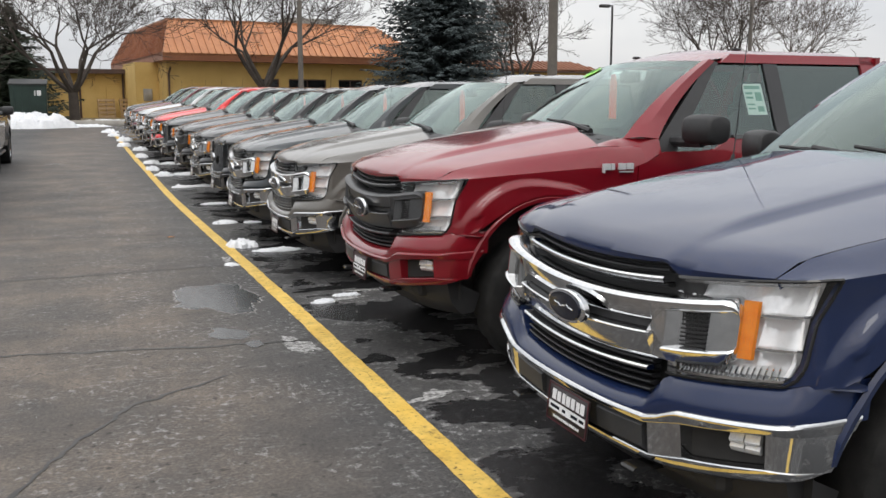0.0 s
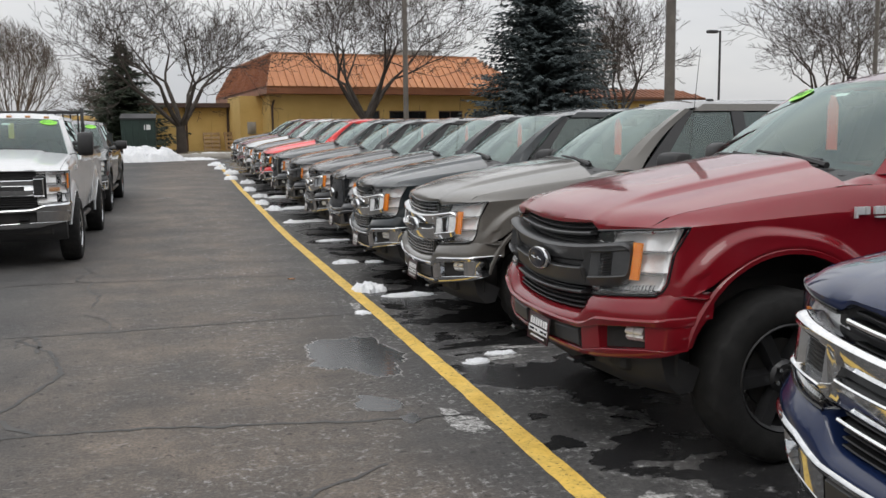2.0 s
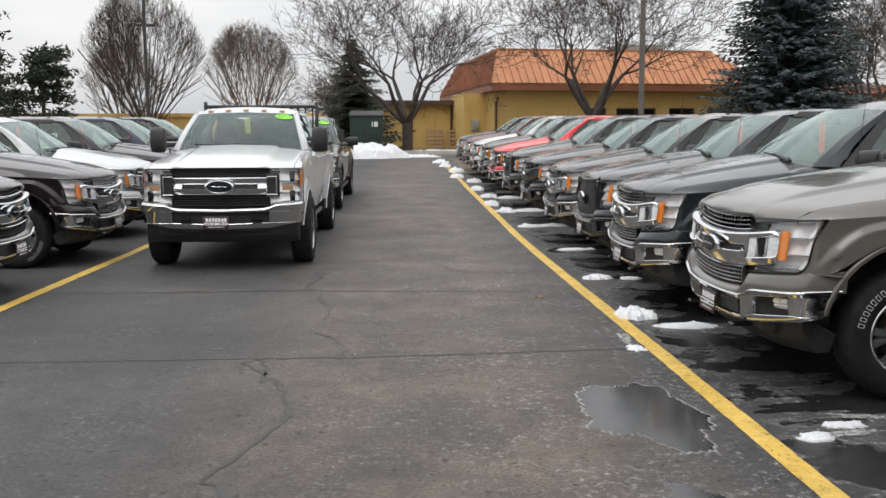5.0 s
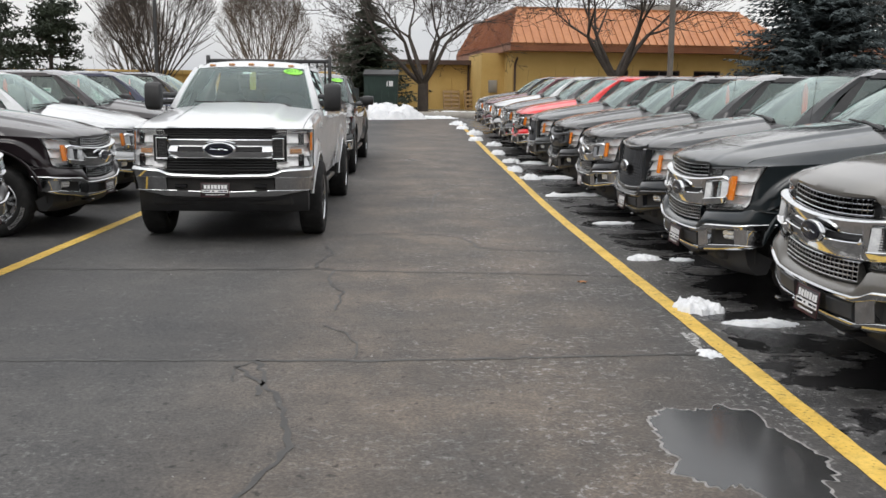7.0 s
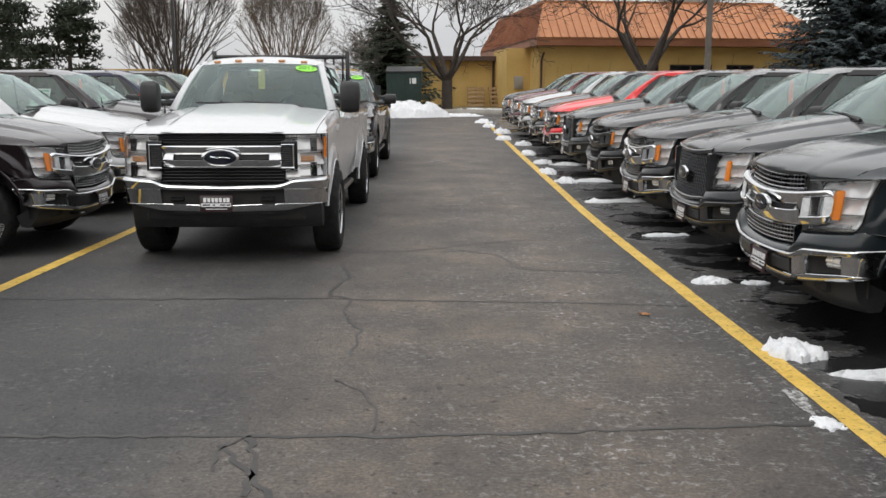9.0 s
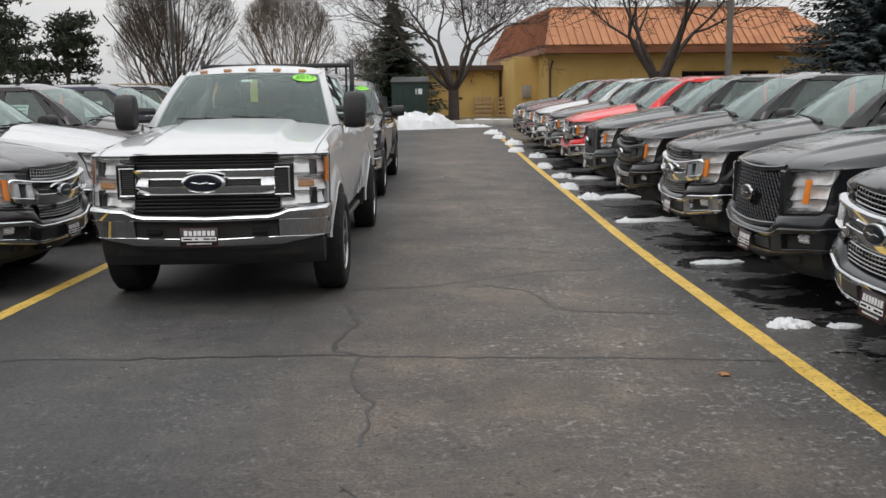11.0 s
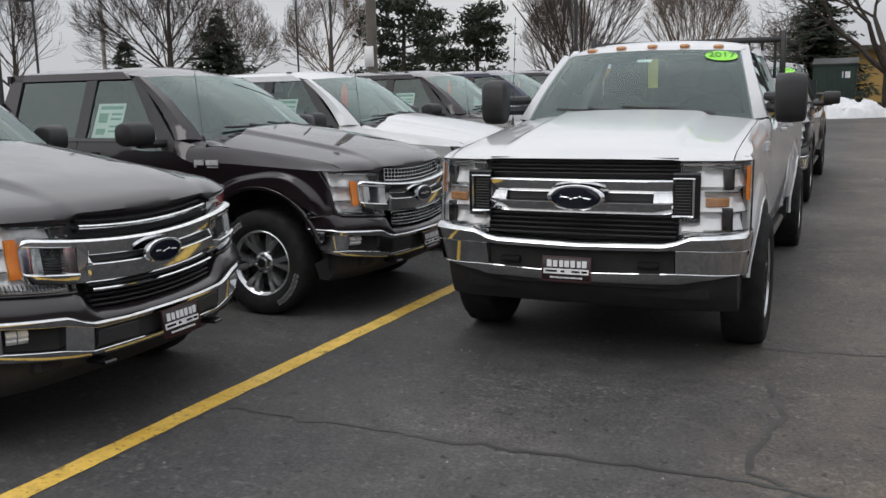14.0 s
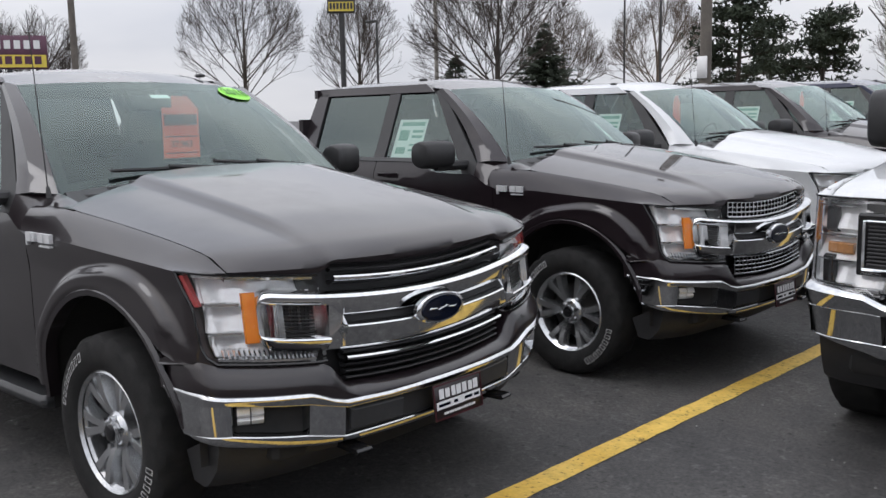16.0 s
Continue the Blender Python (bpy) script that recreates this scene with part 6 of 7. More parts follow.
def pine(x, y, height, width, seed, label="dark pine tree with an open, layered crown", limbs=36):
    rng = random.Random(seed)
    root = tagged(new("conifer_tree"), label, "tree", "trees round the lot")
    root.location = (x, y, gz(y) - 0.05)
    tb, cb = bmesh.new(), bmesh.new()
    cyl(tb, (0, 0, 0), (0.2, 0, height * 0.93), width * 0.035, 0.04, 8)
    for i in range(limbs):
        t = rng.uniform(0.2, 0.97)
        a = rng.uniform(0, 6.28)
        L = width * 0.5 * (1.12 - t * 0.75) * rng.uniform(0.55, 1.1)
        p0 = Vector((0.2 * t, 0, height * t))
        p1 = p0 + Vector((math.cos(a) * L, math.sin(a) * L, rng.uniform(0.0, 0.28) * L))
        branch(tb, p0, p1, 0.06, 0.02, 4)
        for k in range(int(34 + 20 * L)):
            f = rng.uniform(0.35, 1.08)
            c = p0.lerp(p1, f) + Vector((rng.gauss(0, 0.34), rng.gauss(0, 0.34), rng.gauss(0.12, 0.16)))
            for q in range(3):
                dirv = Vector((rng.gauss(0, 1), rng.gauss(0, 1), rng.gauss(0.5, 0.8))).normalized() * rng.uniform(0.18, 0.34)
                s = Vector((rng.gauss(0, 1), rng.gauss(0, 1), rng.gauss(0, 1))).normalized() * 0.075
                v = [cb.verts.new(w) for w in (c - s, c + s, c + dirv)]
                cb.faces.new(v)
    part("trunk", tb, BARK, root)
    part("crown", cb, PINE, root, "", 0)
    return root


def vase_tree(x, y, height, spread, seed, mat, stems=16, twig=0.010, leader=False, label="bare winter tree with a dense rounded crown"):
    """Many stems fan out from a short trunk and split into fine upright twigs that end on a dome."""
    rng = random.Random(seed)
    root = tagged(new("bare_tree"), label, "tree", "trees round the lot")
    root.location = (x, y, gz(y) - 0.05)
    tb, cb = bmesh.new(), bmesh.new()
    cyl(tb, (0, 0, 0), (0, 0, height * 0.14), 0.24, 0.20, 10)
    if leader:
        cyl(tb, (0, 0, height * 0.13), (0.15, 0, height * 0.62), 0.20, 0.06, 8)
        cyl(tb, (0.15, 0, height * 0.62), (0.05, 0, height * 0.92), 0.06, 0.02, 6)
    part("trunk", tb, mat, root)
    def room(p):
        """How deep p lies in the crown; below nought it is outside."""
        u = math.hypot(p.x, p.y) / (spread * 0.5)
        v = (p.z - height * 0.42) / (height * 0.58)
        return 1 - math.hypot(u, v if v > 0 else v * 0.8)
    def twigs(p, d, length, r, level):
        segs = 3
        for s in range(segs):
            d = (d + Vector((rng.gauss(0, 0.09), rng.gauss(0, 0.09), 0.07))).normalized()
            q = p + d * (length / segs)
            if room(q) < rng.uniform(-0.10, 0.04):
                return
            branch(cb, p, q, r, max(twig * 0.7, r * 0.8), 4 if level < 2 else 3)
            p, r = q, max(twig * 0.7, r * 0.8)
            if level < 4:
                for _ in range(2 if level else 3):
                    side = Vector((rng.gauss(0, 1), rng.gauss(0, 1), rng.gauss(0.1, 0.5)))
                    dd = (d + (side - d * side.dot(d)).normalized() * rng.uniform(0.35, 0.75)).normalized()
                    twigs(p, dd, length * rng.uniform(0.45, 0.65), max(twig, r * 0.55), level + 1)
    for i in range(stems):
        a = 2.4 * i + rng.uniform(-0.3, 0.3)
        out = math.sqrt((i + 0.5) / stems) * spread / height * 1.15
        up = height * rng.uniform(0.06, 0.14)
        if leader:
            up = height * lerp(0.55, 0.16, math.sqrt((i + 0.5) / stems)) * rng.uniform(0.8, 1.2)
            out *= 1.6
        d = Vector((math.cos(a) * out, math.sin(a) * out, 0.9)).normalized()
        twigs(Vector((0, 0, up)), d, height * (0.6 if leader else 0.95), rng.uniform(0.04, 0.065), 0)
    part("crown", cb, mat, root, "", 0)
    return root


# ---- building ----
def building():
    root = tagged(new("restaurant_building"), "low yellow stucco building with a copper-coloured mansard roof", "building")
    z0 = gz(55)
    root.matrix_basis = pose(4.6, 55.0, z0, 0, 0, 7)
    # local: x along the front, y away from the lot
    L, D, H = 15.0, 16.0, 3.32
    def wall(name, boxes, mat, label=""):
        for b in boxes:
            bm = bmesh.new()
            box(bm, *b)
            part(name, bm, mat, root, label, 0)
    # front wall with real openings
    wins = [(5.4, 6.6), (7.2, 9.6), (10.4, 12.0), (12.8, 14.2)]
    edges = [0.0] + [v for w in wins for v in w] + [L]
    solid = [(edges[i], edges[i + 1]) for i in range(0, len(edges), 2)]
    wall("wall", [(a, b, 0, 0.3, -0.1, H) for a, b in solid] + [(a, b, 0, 0.3, -0.1, 0.9) for a, b in wins] + [(a, b, 0, 0.3, 2.4, H) for a, b in wins], STUCCO, "yellow stucco front wall")
    wall("wall", [(0, 0.3, 0.3, D, -0.1, H)], STUCCO, "yellow stucco side wall")
    wall("wall", [(0, L, D, D + 0.3, -0.1, H), (L - 0.3, L, 0.3, D, -0.1, H)], STUCCO)
    for a, b in wins:
        bm = bmesh.new()
        n = max(2, round((b - a) / 1.0))
        box(bm, a, b, 0.06, 0.14, 0.9, 0.97); box(bm, a, b, 0.06, 0.14, 2.33, 2.4)
        for i in range(n + 1):
            x = lerp(a, b - 0.07, i / n)
            box(bm, x, x + 0.07, 0.06, 0.14, 0.97, 2.33)
        w = part("window", bm, FASCIA, root, "brown-framed window", 0)
        bm = bmesh.new()
        box(bm, a + 0.02, b - 0.02, 0.10, 0.12, 0.95, 2.35)
        part("pane", bm, DARK_PANE, w, "", 0)
    # eaves and roof
    o, hip, ridge = 1.0, 0.35, 0.5
    wall("eaves_board", [(-hip, L + o, -o, D + o, H, H + 0.42)], COPPER_DARK, "reddish brown metal eaves band")
    inset, top = 2.4, H + 2.42
    def slope_side(pts, name, mat, n):
        (a, b, c, d) = [Vector(p) for p in pts]
        bm = bmesh.new()
        bm.faces.new([bm.verts.new(p) for p in (a, b, c, d)])
        low = [Vector((p.x, p.y, p.z - 0.12)) for p in (a, b)]
        bm.faces.new([bm.verts.new(p) for p in (a, b, low[1], low[0])])
        side = part(name, bm, mat, root, "standing-seam metal roof slope", 0)
        along = (b - a)
        nrm = (b - a).cross(d - a).normalized()
        if nrm.z < 0:
            nrm = -nrm
        ux = along.normalized()
        Lb = along.length
        la, lc = (d - a).dot(ux), (c - a).dot(ux)
        up0 = (d - a) - ux * la
        hgt = up0.length
        upv = up0.normalized()
        seam = bmesh.new()
        for i in range(n + 1):
            s = Lb * i / n
            f = 1.0
            if s < la:
                f = s / la
            elif s > lc:
                f = (Lb - s) / (Lb - lc)
            if f < 0.04:
                continue
            p0 = a + ux * s
            p1 = p0 + upv * (hgt * f)
            tube_rows(seam, [[p - ux * 0.028, p + ux * 0.028, p + ux * 0.02 + nrm * 0.07, p - ux * 0.02 + nrm * 0.07] for p in (p0, p1)])
        part("roof_seams", seam, mat, side, "", 0)
    z1 = H + 0.424
    P = lambda x, y, z: (x, y, z)
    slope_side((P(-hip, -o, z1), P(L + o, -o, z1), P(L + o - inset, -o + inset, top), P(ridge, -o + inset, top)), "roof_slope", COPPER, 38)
    # side slope takes the darker copper: its shade is put into the colour
    slope_side((P(-hip, D + o, z1), P(-hip, -o, z1), P(ridge, -o + inset, top), P(ridge, D + o - inset, top)), "roof_slope", COPPER_DARK, 40)
    wall("roof_deck", [(ridge, L + o - inset, -o + inset, D + o - inset, top - 0.25, top - 0.05)], FASCIA)
    wall("roof_coping", [(ridge - 0.06, L + o - inset, -o + inset - 0.06, -o + inset + 0.12, top - 0.04, top + 0.08), (ridge - 0.06, ridge + 0.12, -o + inset, D + o - inset, top - 0.04, top + 0.08)], COPPER)
    wall("roof_unit", [(9.0, 12.0, 5.0, 7.0, top - 0.1, top + 0.75)], CONCRETE, "grey rooftop unit")
    # long low wing beyond
    wall("wall", [(L, L + 15, 1.0, 1.3, -0.1, 3.1), (L + 14.7, L + 15, 1.3, D, -0.1, 3.1)], STUCCO, "yellow stucco wing")
    wall("eaves_board", [(L + 0.02, L + 15.6, 0.2, D, 3.1, 3.32)], FASCIA, "dark brown eaves board")
    slope_side((P(L + 1.04, 0.2, 3.32), P(L + 15.6, 0.2, 3.32), P(L + 14.6, 2.2, 3.95), P(L + 1.04, 2.2, 3.95)), "roof_slope", COPPER_DARK, 36)
    wall("roof_deck", [(L + 0.02, L + 14.6, 2.2, D, 3.7, 3.9)], FASCIA)
    # low wing to the side
    wall("wall", [(-6.5, -1.3, 6.0, 6.3, -0.1, 2.75), (-6.5, -6.2, 6.3, D, -0.1, 2.75)], STUCCO, "yellow stucco wing")
    wall("eaves_board", [(-6.9, -0.9, 5.5, D, 2.75, 3.02)], FASCIA, "brown flat roof edge")
    wall("wall", [(-1.3, 0.0, 2.2, 2.5, -0.1, H), (-1.3, -1.0, 2.5, 6.3, -0.1, H)], STUCCO)
    for x in (0.12, -1.4, -3.9):
        bm = bmesh.new()
        y = -0.08 if x > 0 else 5.9
        cyl(bm, (x, y, 0.0), (x, y, 2.6), 0.06, 0.06, 8)
        cyl(bm, (x, y, 2.6), (x, y - 0.5 if x > 0 else y - 0.3, 2.95), 0.06, 0.06, 8)
        part("downspout", bm, FASCIA, root, "brown downspout", 40)
    for x in (-5.9, -2.4):
        bm = bmesh.new()
        box(bm, x, x + 0.9, 5.96, 6.0, 0.0, 2.05, 0.01)
        box(bm, x + 0.75, x + 0.8, 5.90, 5.96, 0.95, 1.1)
        part("door", bm, STUCCO, root, "yellow-painted side door", 0)
    bm = bmesh.new()
    box(bm, -0.9, -0.4, 2.06, 2.2, 1.1, 1.8, 0.02)
    part("meter_box", bm, CONCRETE, root, "grey meter box")
    return root


def low_wall():
    root = tagged(new("roadside_wall"), "long low yellow building edge behind the lot", "wall", kind="structure")
    bm = bmesh.new()
    box(bm, -40, -6.5, 67, 67.4, gz(67) - 0.1, gz(67) + 2.2)
    part("wall", bm, STUCCO, root, "", 0)
    bm = bmesh.new()
    box(bm, -40.2, -6.3, 66.8, 75, gz(67) + 2.2, gz(67) + 2.45)
    part("coping", bm, STUCCO, root, "", 0)
    return root


def pole(x, y, h, r, mat, label, arm=0, name="lamp_post"):
    root = tagged(new(name), label, "lamp post")
    root.location = (x, y, gz(y))
    bm = bmesh.new()
    cyl(bm, (0, 0, 0), (0, 0, 0.6), r * 2.6, r * 2.4, 16)
    part("footing", bm, CONCRETE, root)
    bm = bmesh.new()
    cyl(bm, (0, 0, 0.6), (0, 0, h), r, r * 0.85, 14)
    part("shaft", bm, mat, root)
    if arm:
        bm = bmesh.new()
        box(bm, -arm, 0.05, -0.03, 0.03, h - 0.1, h - 0.02)
        part("arm", bm, mat, root)
        bm = bmesh.new()
        box(bm, -arm - 0.55, -arm + 0.1, -0.2, 0.2, h - 0.16, h + 0.02, 0.03)
        part("lamp_head", bm, DARK_POLE, root)
    return root


# ---- parked trucks ----
P_BLUE = car_paint("blue_paint", (0.006, 0.015, 0.055))
P_RED = car_paint("ruby_paint", (0.175, 0.004, 0.010))
P_STONE = car_paint("stone_grey_paint", (0.115, 0.108, 0.098))
P_GUARD = car_paint("green_grey_paint", (0.011, 0.016, 0.019))
P_CHAR = car_paint("charcoal_paint", (0.009, 0.0105, 0.013))
P_BLACK = car_paint("black_paint", (0.005, 0.005, 0.006))
P_LEAD = car_paint("lead_paint", (0.026, 0.029, 0.030))
P_RACE = car_paint("bright_red_paint", (0.62, 0.012, 0.014), 0.0)
P_GREY = car_paint("mid_grey_paint", (0.05, 0.053, 0.056))
P_WHITE = car_paint("white_paint", (0.53, 0.54, 0.55), 0.0, 0.05)
P_MAROON = car_paint("maroon_paint", (0.10, 0.012, 0.02))
P_MAGMA = car_paint("warm_grey_paint", (0.009, 0.0055, 0.007), flake=0.3)
P_BROWN = car_paint("black_brown_paint", (0.012, 0.008, 0.010))
P_NAVY = car_paint("navy_paint", (0.007, 0.012, 0.04))

RIGHT = [
    (1.71, 3.03, dict(paint=P_BLUE, label="dark blue pickup truck with chrome grille bars", grille="bars")),
    (1.74, 5.95, dict(paint=P_RED, label="ruby red pickup truck with black grille and big tyres", grille="black", chrome=False, wheels="black", big=0.03, sticker=2017, sticker_side=-1, tag=0.05, paper=1)),
    (1.76, 9.00, dict(paint=P_STONE, label="stone grey pickup truck with chrome mesh grille", grille="crate", tag=0.07, lettered=True)),
    (1.71, 11.55, dict(paint=P_GUARD, label="green-grey pickup truck with chrome mesh grille", grille="crate", tag=0.07)),
    (1.82, 14.10, dict(paint=P_CHAR, label="charcoal pickup truck with black honeycomb grille", grille="mesh", chrome=False, tag=0.07)),
    (1.80, 16.70, dict(paint=P_BLACK, label="black pickup truck with chrome mesh grille", grille="crate", tag=0.07)),
    (1.78, 19.50, dict(paint=P_BLACK, label="black pickup truck with black grille and bumper", grille="black", chrome=False, tag=0.07)),
    (1.74, 22.4, dict(paint=P_LEAD, label="lead grey pickup truck with dark grille", grille="mesh", chrome=False)),
    (1.70, 25.2, dict(paint=P_RACE, label="bright red pickup truck with chrome grille", grille="crate")),
    (1.66, 28.0, dict(paint=P_GREY, label="grey pickup truck with chrome grille", grille="bars", sticker=2017, sticker_side=-1)),
    (1.62, 30.8, dict(paint=P_WHITE, label="white pickup truck with chrome grille", grille="bars")),
    (1.58, 33.6, dict(paint=P_MAROON, label="maroon pickup truck with chrome grille", grille="bars", sticker=2017, sticker_side=-1)),
    (1.52, 36.6, dict(paint=P_BLACK, label="black pickup truck at the end of the row", grille="bars", sticker=2017, sticker_side=-1)),
]
LEFT = [
    (-4.39, 12.21, dict(paint=P_MAGMA, label="warm dark grey pickup truck with chrome grille bars", grille="bars", lettered=True, sticker=2018, tag=0.115, marker=True)),
    (-4.32, 15.20, dict(paint=P_BROWN, label="black-brown pickup truck with chrome mesh grille", grille="crate", wheels="alloy", lettered=True, paper=-1)),
    (-4.6, 18.2, dict(paint=P_WHITE, label="white pickup truck with papers in its window", grille="bars", lettered=True, tag=0.07, paper=-1)),
    (-4.6, 21.2, dict(paint=P_BROWN, label="dark brown pickup truck", grille="crate", tag=0.06, paper=-1)),
    (-4.6, 24.2, dict(paint=P_NAVY, label="navy blue pickup truck with a tag in its windshield", grille="bars", tag=0.05, paper=-1)),
    (-4.6, 27.2, dict(paint=P_BLACK, label="black pickup truck in the facing row", grille="bars")),
]
for x, y, spec in RIGHT:
    truck(**spec).matrix_basis = pose(x, y, gz(y), slope(y), 0, 0) @ pose(0, 0, 0, 0, 0, 180)
for x, y, spec in LEFT:
    truck(**spec, group="facing row of parked pickup trucks").matrix_basis = pose(x, y, gz(y), slope(y), 0, 2.5 if y < 13 else 0)
truck(P_WHITE, "white heavy-duty pickup truck with a black cab rack", HEAVY, sticker=2017, rack=True, group="trucks parked in the aisle").matrix_basis = pose(-2.59, 13.75, 0, 0, 0, -89.2)
truck(P_LEAD, "dark grey pickup truck with a lime year sticker", F150, "bars", sticker=2017, group="trucks parked in the aisle").matrix_basis = pose(-2.72, 21.3, gz(22), 0.8, 0, 0) @ pose(0, 0, 0, 0, 0, -90)

# ---- painted lines ----
strip("yellow_line", [(1.52, -6.0), (1.52, 6.5), (1.50, 9.4), (1.46, 12.2), (1.43, 15.0), (1.41, 17.0), (1.38, 20.5), (1.30, 27.0), (1.20, 42.0)], 0.13, LINE, "worn yellow line along the row of trucks", jitter=0.06, seed=3)
strip("yellow_line", [(-4.24, 4.0), (-4.24, 40.0)], 0.13, LINE, "yellow line along the facing row", jitter=0.06, seed=4)

# ---- marks on the asphalt ----
def crack(path, width, seed, label="thin dark crack across the asphalt"):
    """A wandering crack: the path is broken up by small sideways steps."""
    rng = random.Random(seed)
    pts = []
    for (xa, ya), (xb, yb) in zip(path, path[1:]):
        d = math.hypot(xb - xa, yb - ya)
        n = max(1, int(d / 0.07))
        for i in range(n):
            t = i / n
            k = 0.012 if 0 < i else 0
            pts.append((lerp(xa, xb, t) + rng.gauss(0, k), lerp(ya, yb, t) + rng.gauss(0, k)))
    pts.append(path[-1])
    return strip("crack", pts, width, TAR, label, 0.003, 0.55, seed, 0.05, "crack")


crack([(-4.2, 9.30), (-2.6, 9.36), (-1.6, 9.36), (-0.7, 9.36), (0.4, 9.44), (1.3, 9.52)], 0.030, 1)
crack([(-4.1, 12.35), (-2.7, 12.33), (-1.5, 12.37), (-0.6, 12.26), (0.4, 12.22), (1.35, 12.1)], 0.028, 2)
crack([(-1.1, 6.53), (-0.46, 6.50), (0.19, 6.36), (0.9, 6.25), (1.4, 6.2)], 0.026, 3)
crack([(-2.6, 6.6), (-1.1, 6.53)], 0.022, 4)
crack([(-0.9, 2.9), (-0.36, 4.07), (-0.17, 4.54), (0.16, 5.13), (0.73, 5.53)], 0.024, 5)
crack([(-1.57, 9.25), (-1.26, 8.74), (-1.07, 7.95), (-1.25, 7.27), (-1.36, 6.9), (-1.05, 6.55)], 0.030, 6)
crack([(-1.11, 10.7), (-1.11, 11.12), (-1.1, 11.38), (-1.23, 11.64), (-1.28, 12.02), (-1.25, 12.32)], 0.024, 7)
crack([(-1.30, 12.37), (-1.45, 12.45), (-1.45, 12.78), (-1.36, 13.26), (-1.5, 13.8)], 0.034, 8)
crack([(-0.89, 9.40), (-0.88, 9.72), (-0.99, 10.06), (-1.16, 10.25)], 0.014, 9)
crack([(-1.53, 8.94), (-1.57, 9.17), (-1.45, 9.36)], 0.014, 10)
crack([(-1.35, 8.69), (-1.36, 8.97), (-1.47, 9.34)], 0.028, 11)
crack([(-0.5, 14.55), (-0.34, 14.68), (0.04, 14.32), (0.16, 13.63), (0.66, 13.5), (1.12, 13.42)], 0.026, 12)
crack([(-0.55, 16.87), (0.18, 16.67), (0.66, 16.2)], 0.022, 13)
crack([(-0.31, 17.0), (-0.24, 18.5), (0.02, 19.9)], 0.026, 14)
crack([(-1.62, 14.53), (-0.92, 14.61), (0.23, 15.31), (0.87, 15.41)], 0.022, 15)
crack([(-4.0, 18.6), (-1.8, 18.4), (0.4, 18.5), (1.3, 18.4)], 0.024, 16)
crack([(-1.4, 21.6), (0.2, 21.8), (1.3, 21.7)], 0.024, 17)

# puddles with pale salt rims
for i, (x, y, rx, ry, turn) in enumerate(((0.98, 7.88, 0.33, 0.60, 0.0), (0.90, 6.55, 0.13, 0.19, 0.3), (1.02, 6.22, 0.06, 0.08, 0.0))):
    patch("salt_rim", x, y, rx * 1.05, ry * 1.03, SALT, "pale salt rim round a puddle", "stain", 20 + i, 0.002, 200, 0.5, turn)
    patch("puddle", x, y, rx, ry, WET if i else PUDDLE, "shallow puddle on the asphalt", "puddle", 20 + i, 0.004, 200, 0.5, turn)
for i, (x, y, rx, ry, turn) in enumerate(((1.30, 6.10, 0.10, 0.22, 0.3), (1.95, 7.45, 0.24, 0.05, 0.2), (2.25, 7.75, 0.20, 0.04, -0.2), (1.75, 4.7, 0.16, 0.06, 0.5), (1.36, 9.9, 0.05, 0.2, 0.0))):
    patch("salt_crust", x, y, rx, ry, SALT_CRUST, "white crust of dried road salt", "stain", 40 + i, 0.003, 160, 0.75, turn)

for i, (x, y, rx, ry, turn) in enumerate(((1.68, 5.55, 0.12, 0.09, 0.3), (1.74, 6.05, 0.07, 0.05, 0.0), (1.95, 7.95, 0.30, 0.10, 0.1), (1.72, 9.75, 0.10, 0.16, 0.2))):
    patch("wet_hollow", x, y, rx, ry, WET, "dark wet hollow beside the yellow line", "puddle", 70 + i, 0.003, 120, 0.7, turn)

# ---- old snow between the noses ----
for i, (x, y, rx, ry, h, turn) in enumerate(((1.66, 10.78, 0.17, 0.20, 0.085, 0.2), (2.0, 10.30, 0.24, 0.10, 0.035, -0.1), (1.78, 13.02, 0.17, 0.13, 0.05, 0.3), (2.15, 12.95, 0.12, 0.06, 0.03, 0.0),
        (1.36, 9.52, 0.07, 0.10, 0.02, 0.0), (2.02, 15.68, 0.24, 0.09, 0.03, 0.1), (1.78, 18.7, 0.20, 0.09, 0.05, 0.0), (2.25, 18.8, 0.34, 0.10, 0.05, 0.1), (1.62, 21.3, 0.17, 0.22, 0.10, 0.2), (2.1, 21.4, 0.32, 0.10, 0.06, 0.0),
        (1.50, 22.9, 0.14, 0.35, 0.09, 0.1), (1.60, 24.8, 0.18, 0.2, 0.09, 0.0), (2.1, 24.4, 0.35, 0.10, 0.06, 0.0), (1.48, 27.0, 0.16, 0.3, 0.11, 0.0), (1.62, 29.9, 0.22, 0.2, 0.12, 0.3), (1.25, 32.0, 0.2, 0.3, 0.13, 0.0),
        (1.40, 35.0, 0.25, 0.35, 0.16, 0.2), (1.15, 38.5, 0.2, 0.35, 0.14, 0.1), (1.1, 41.5, 0.3, 0.4, 0.16, 0.0), (1.80, 7.40, 0.10, 0.07, 0.025, 0.3), (2.05, 7.60, 0.12, 0.06, 0.02, 0.1))):
    snow_heap(x, y, rx, ry, h, 3 + i, turn=turn)
snow_heap(-2.2, 46.6, 1.75, 1.0, 0.72, 50, "large pile of ploughed snow beside the bin", 40)
snow_heap(0.2, 47.3, 1.0, 0.4, 0.14, 51, "low bank of ploughed snow at the end of the lot", 34)


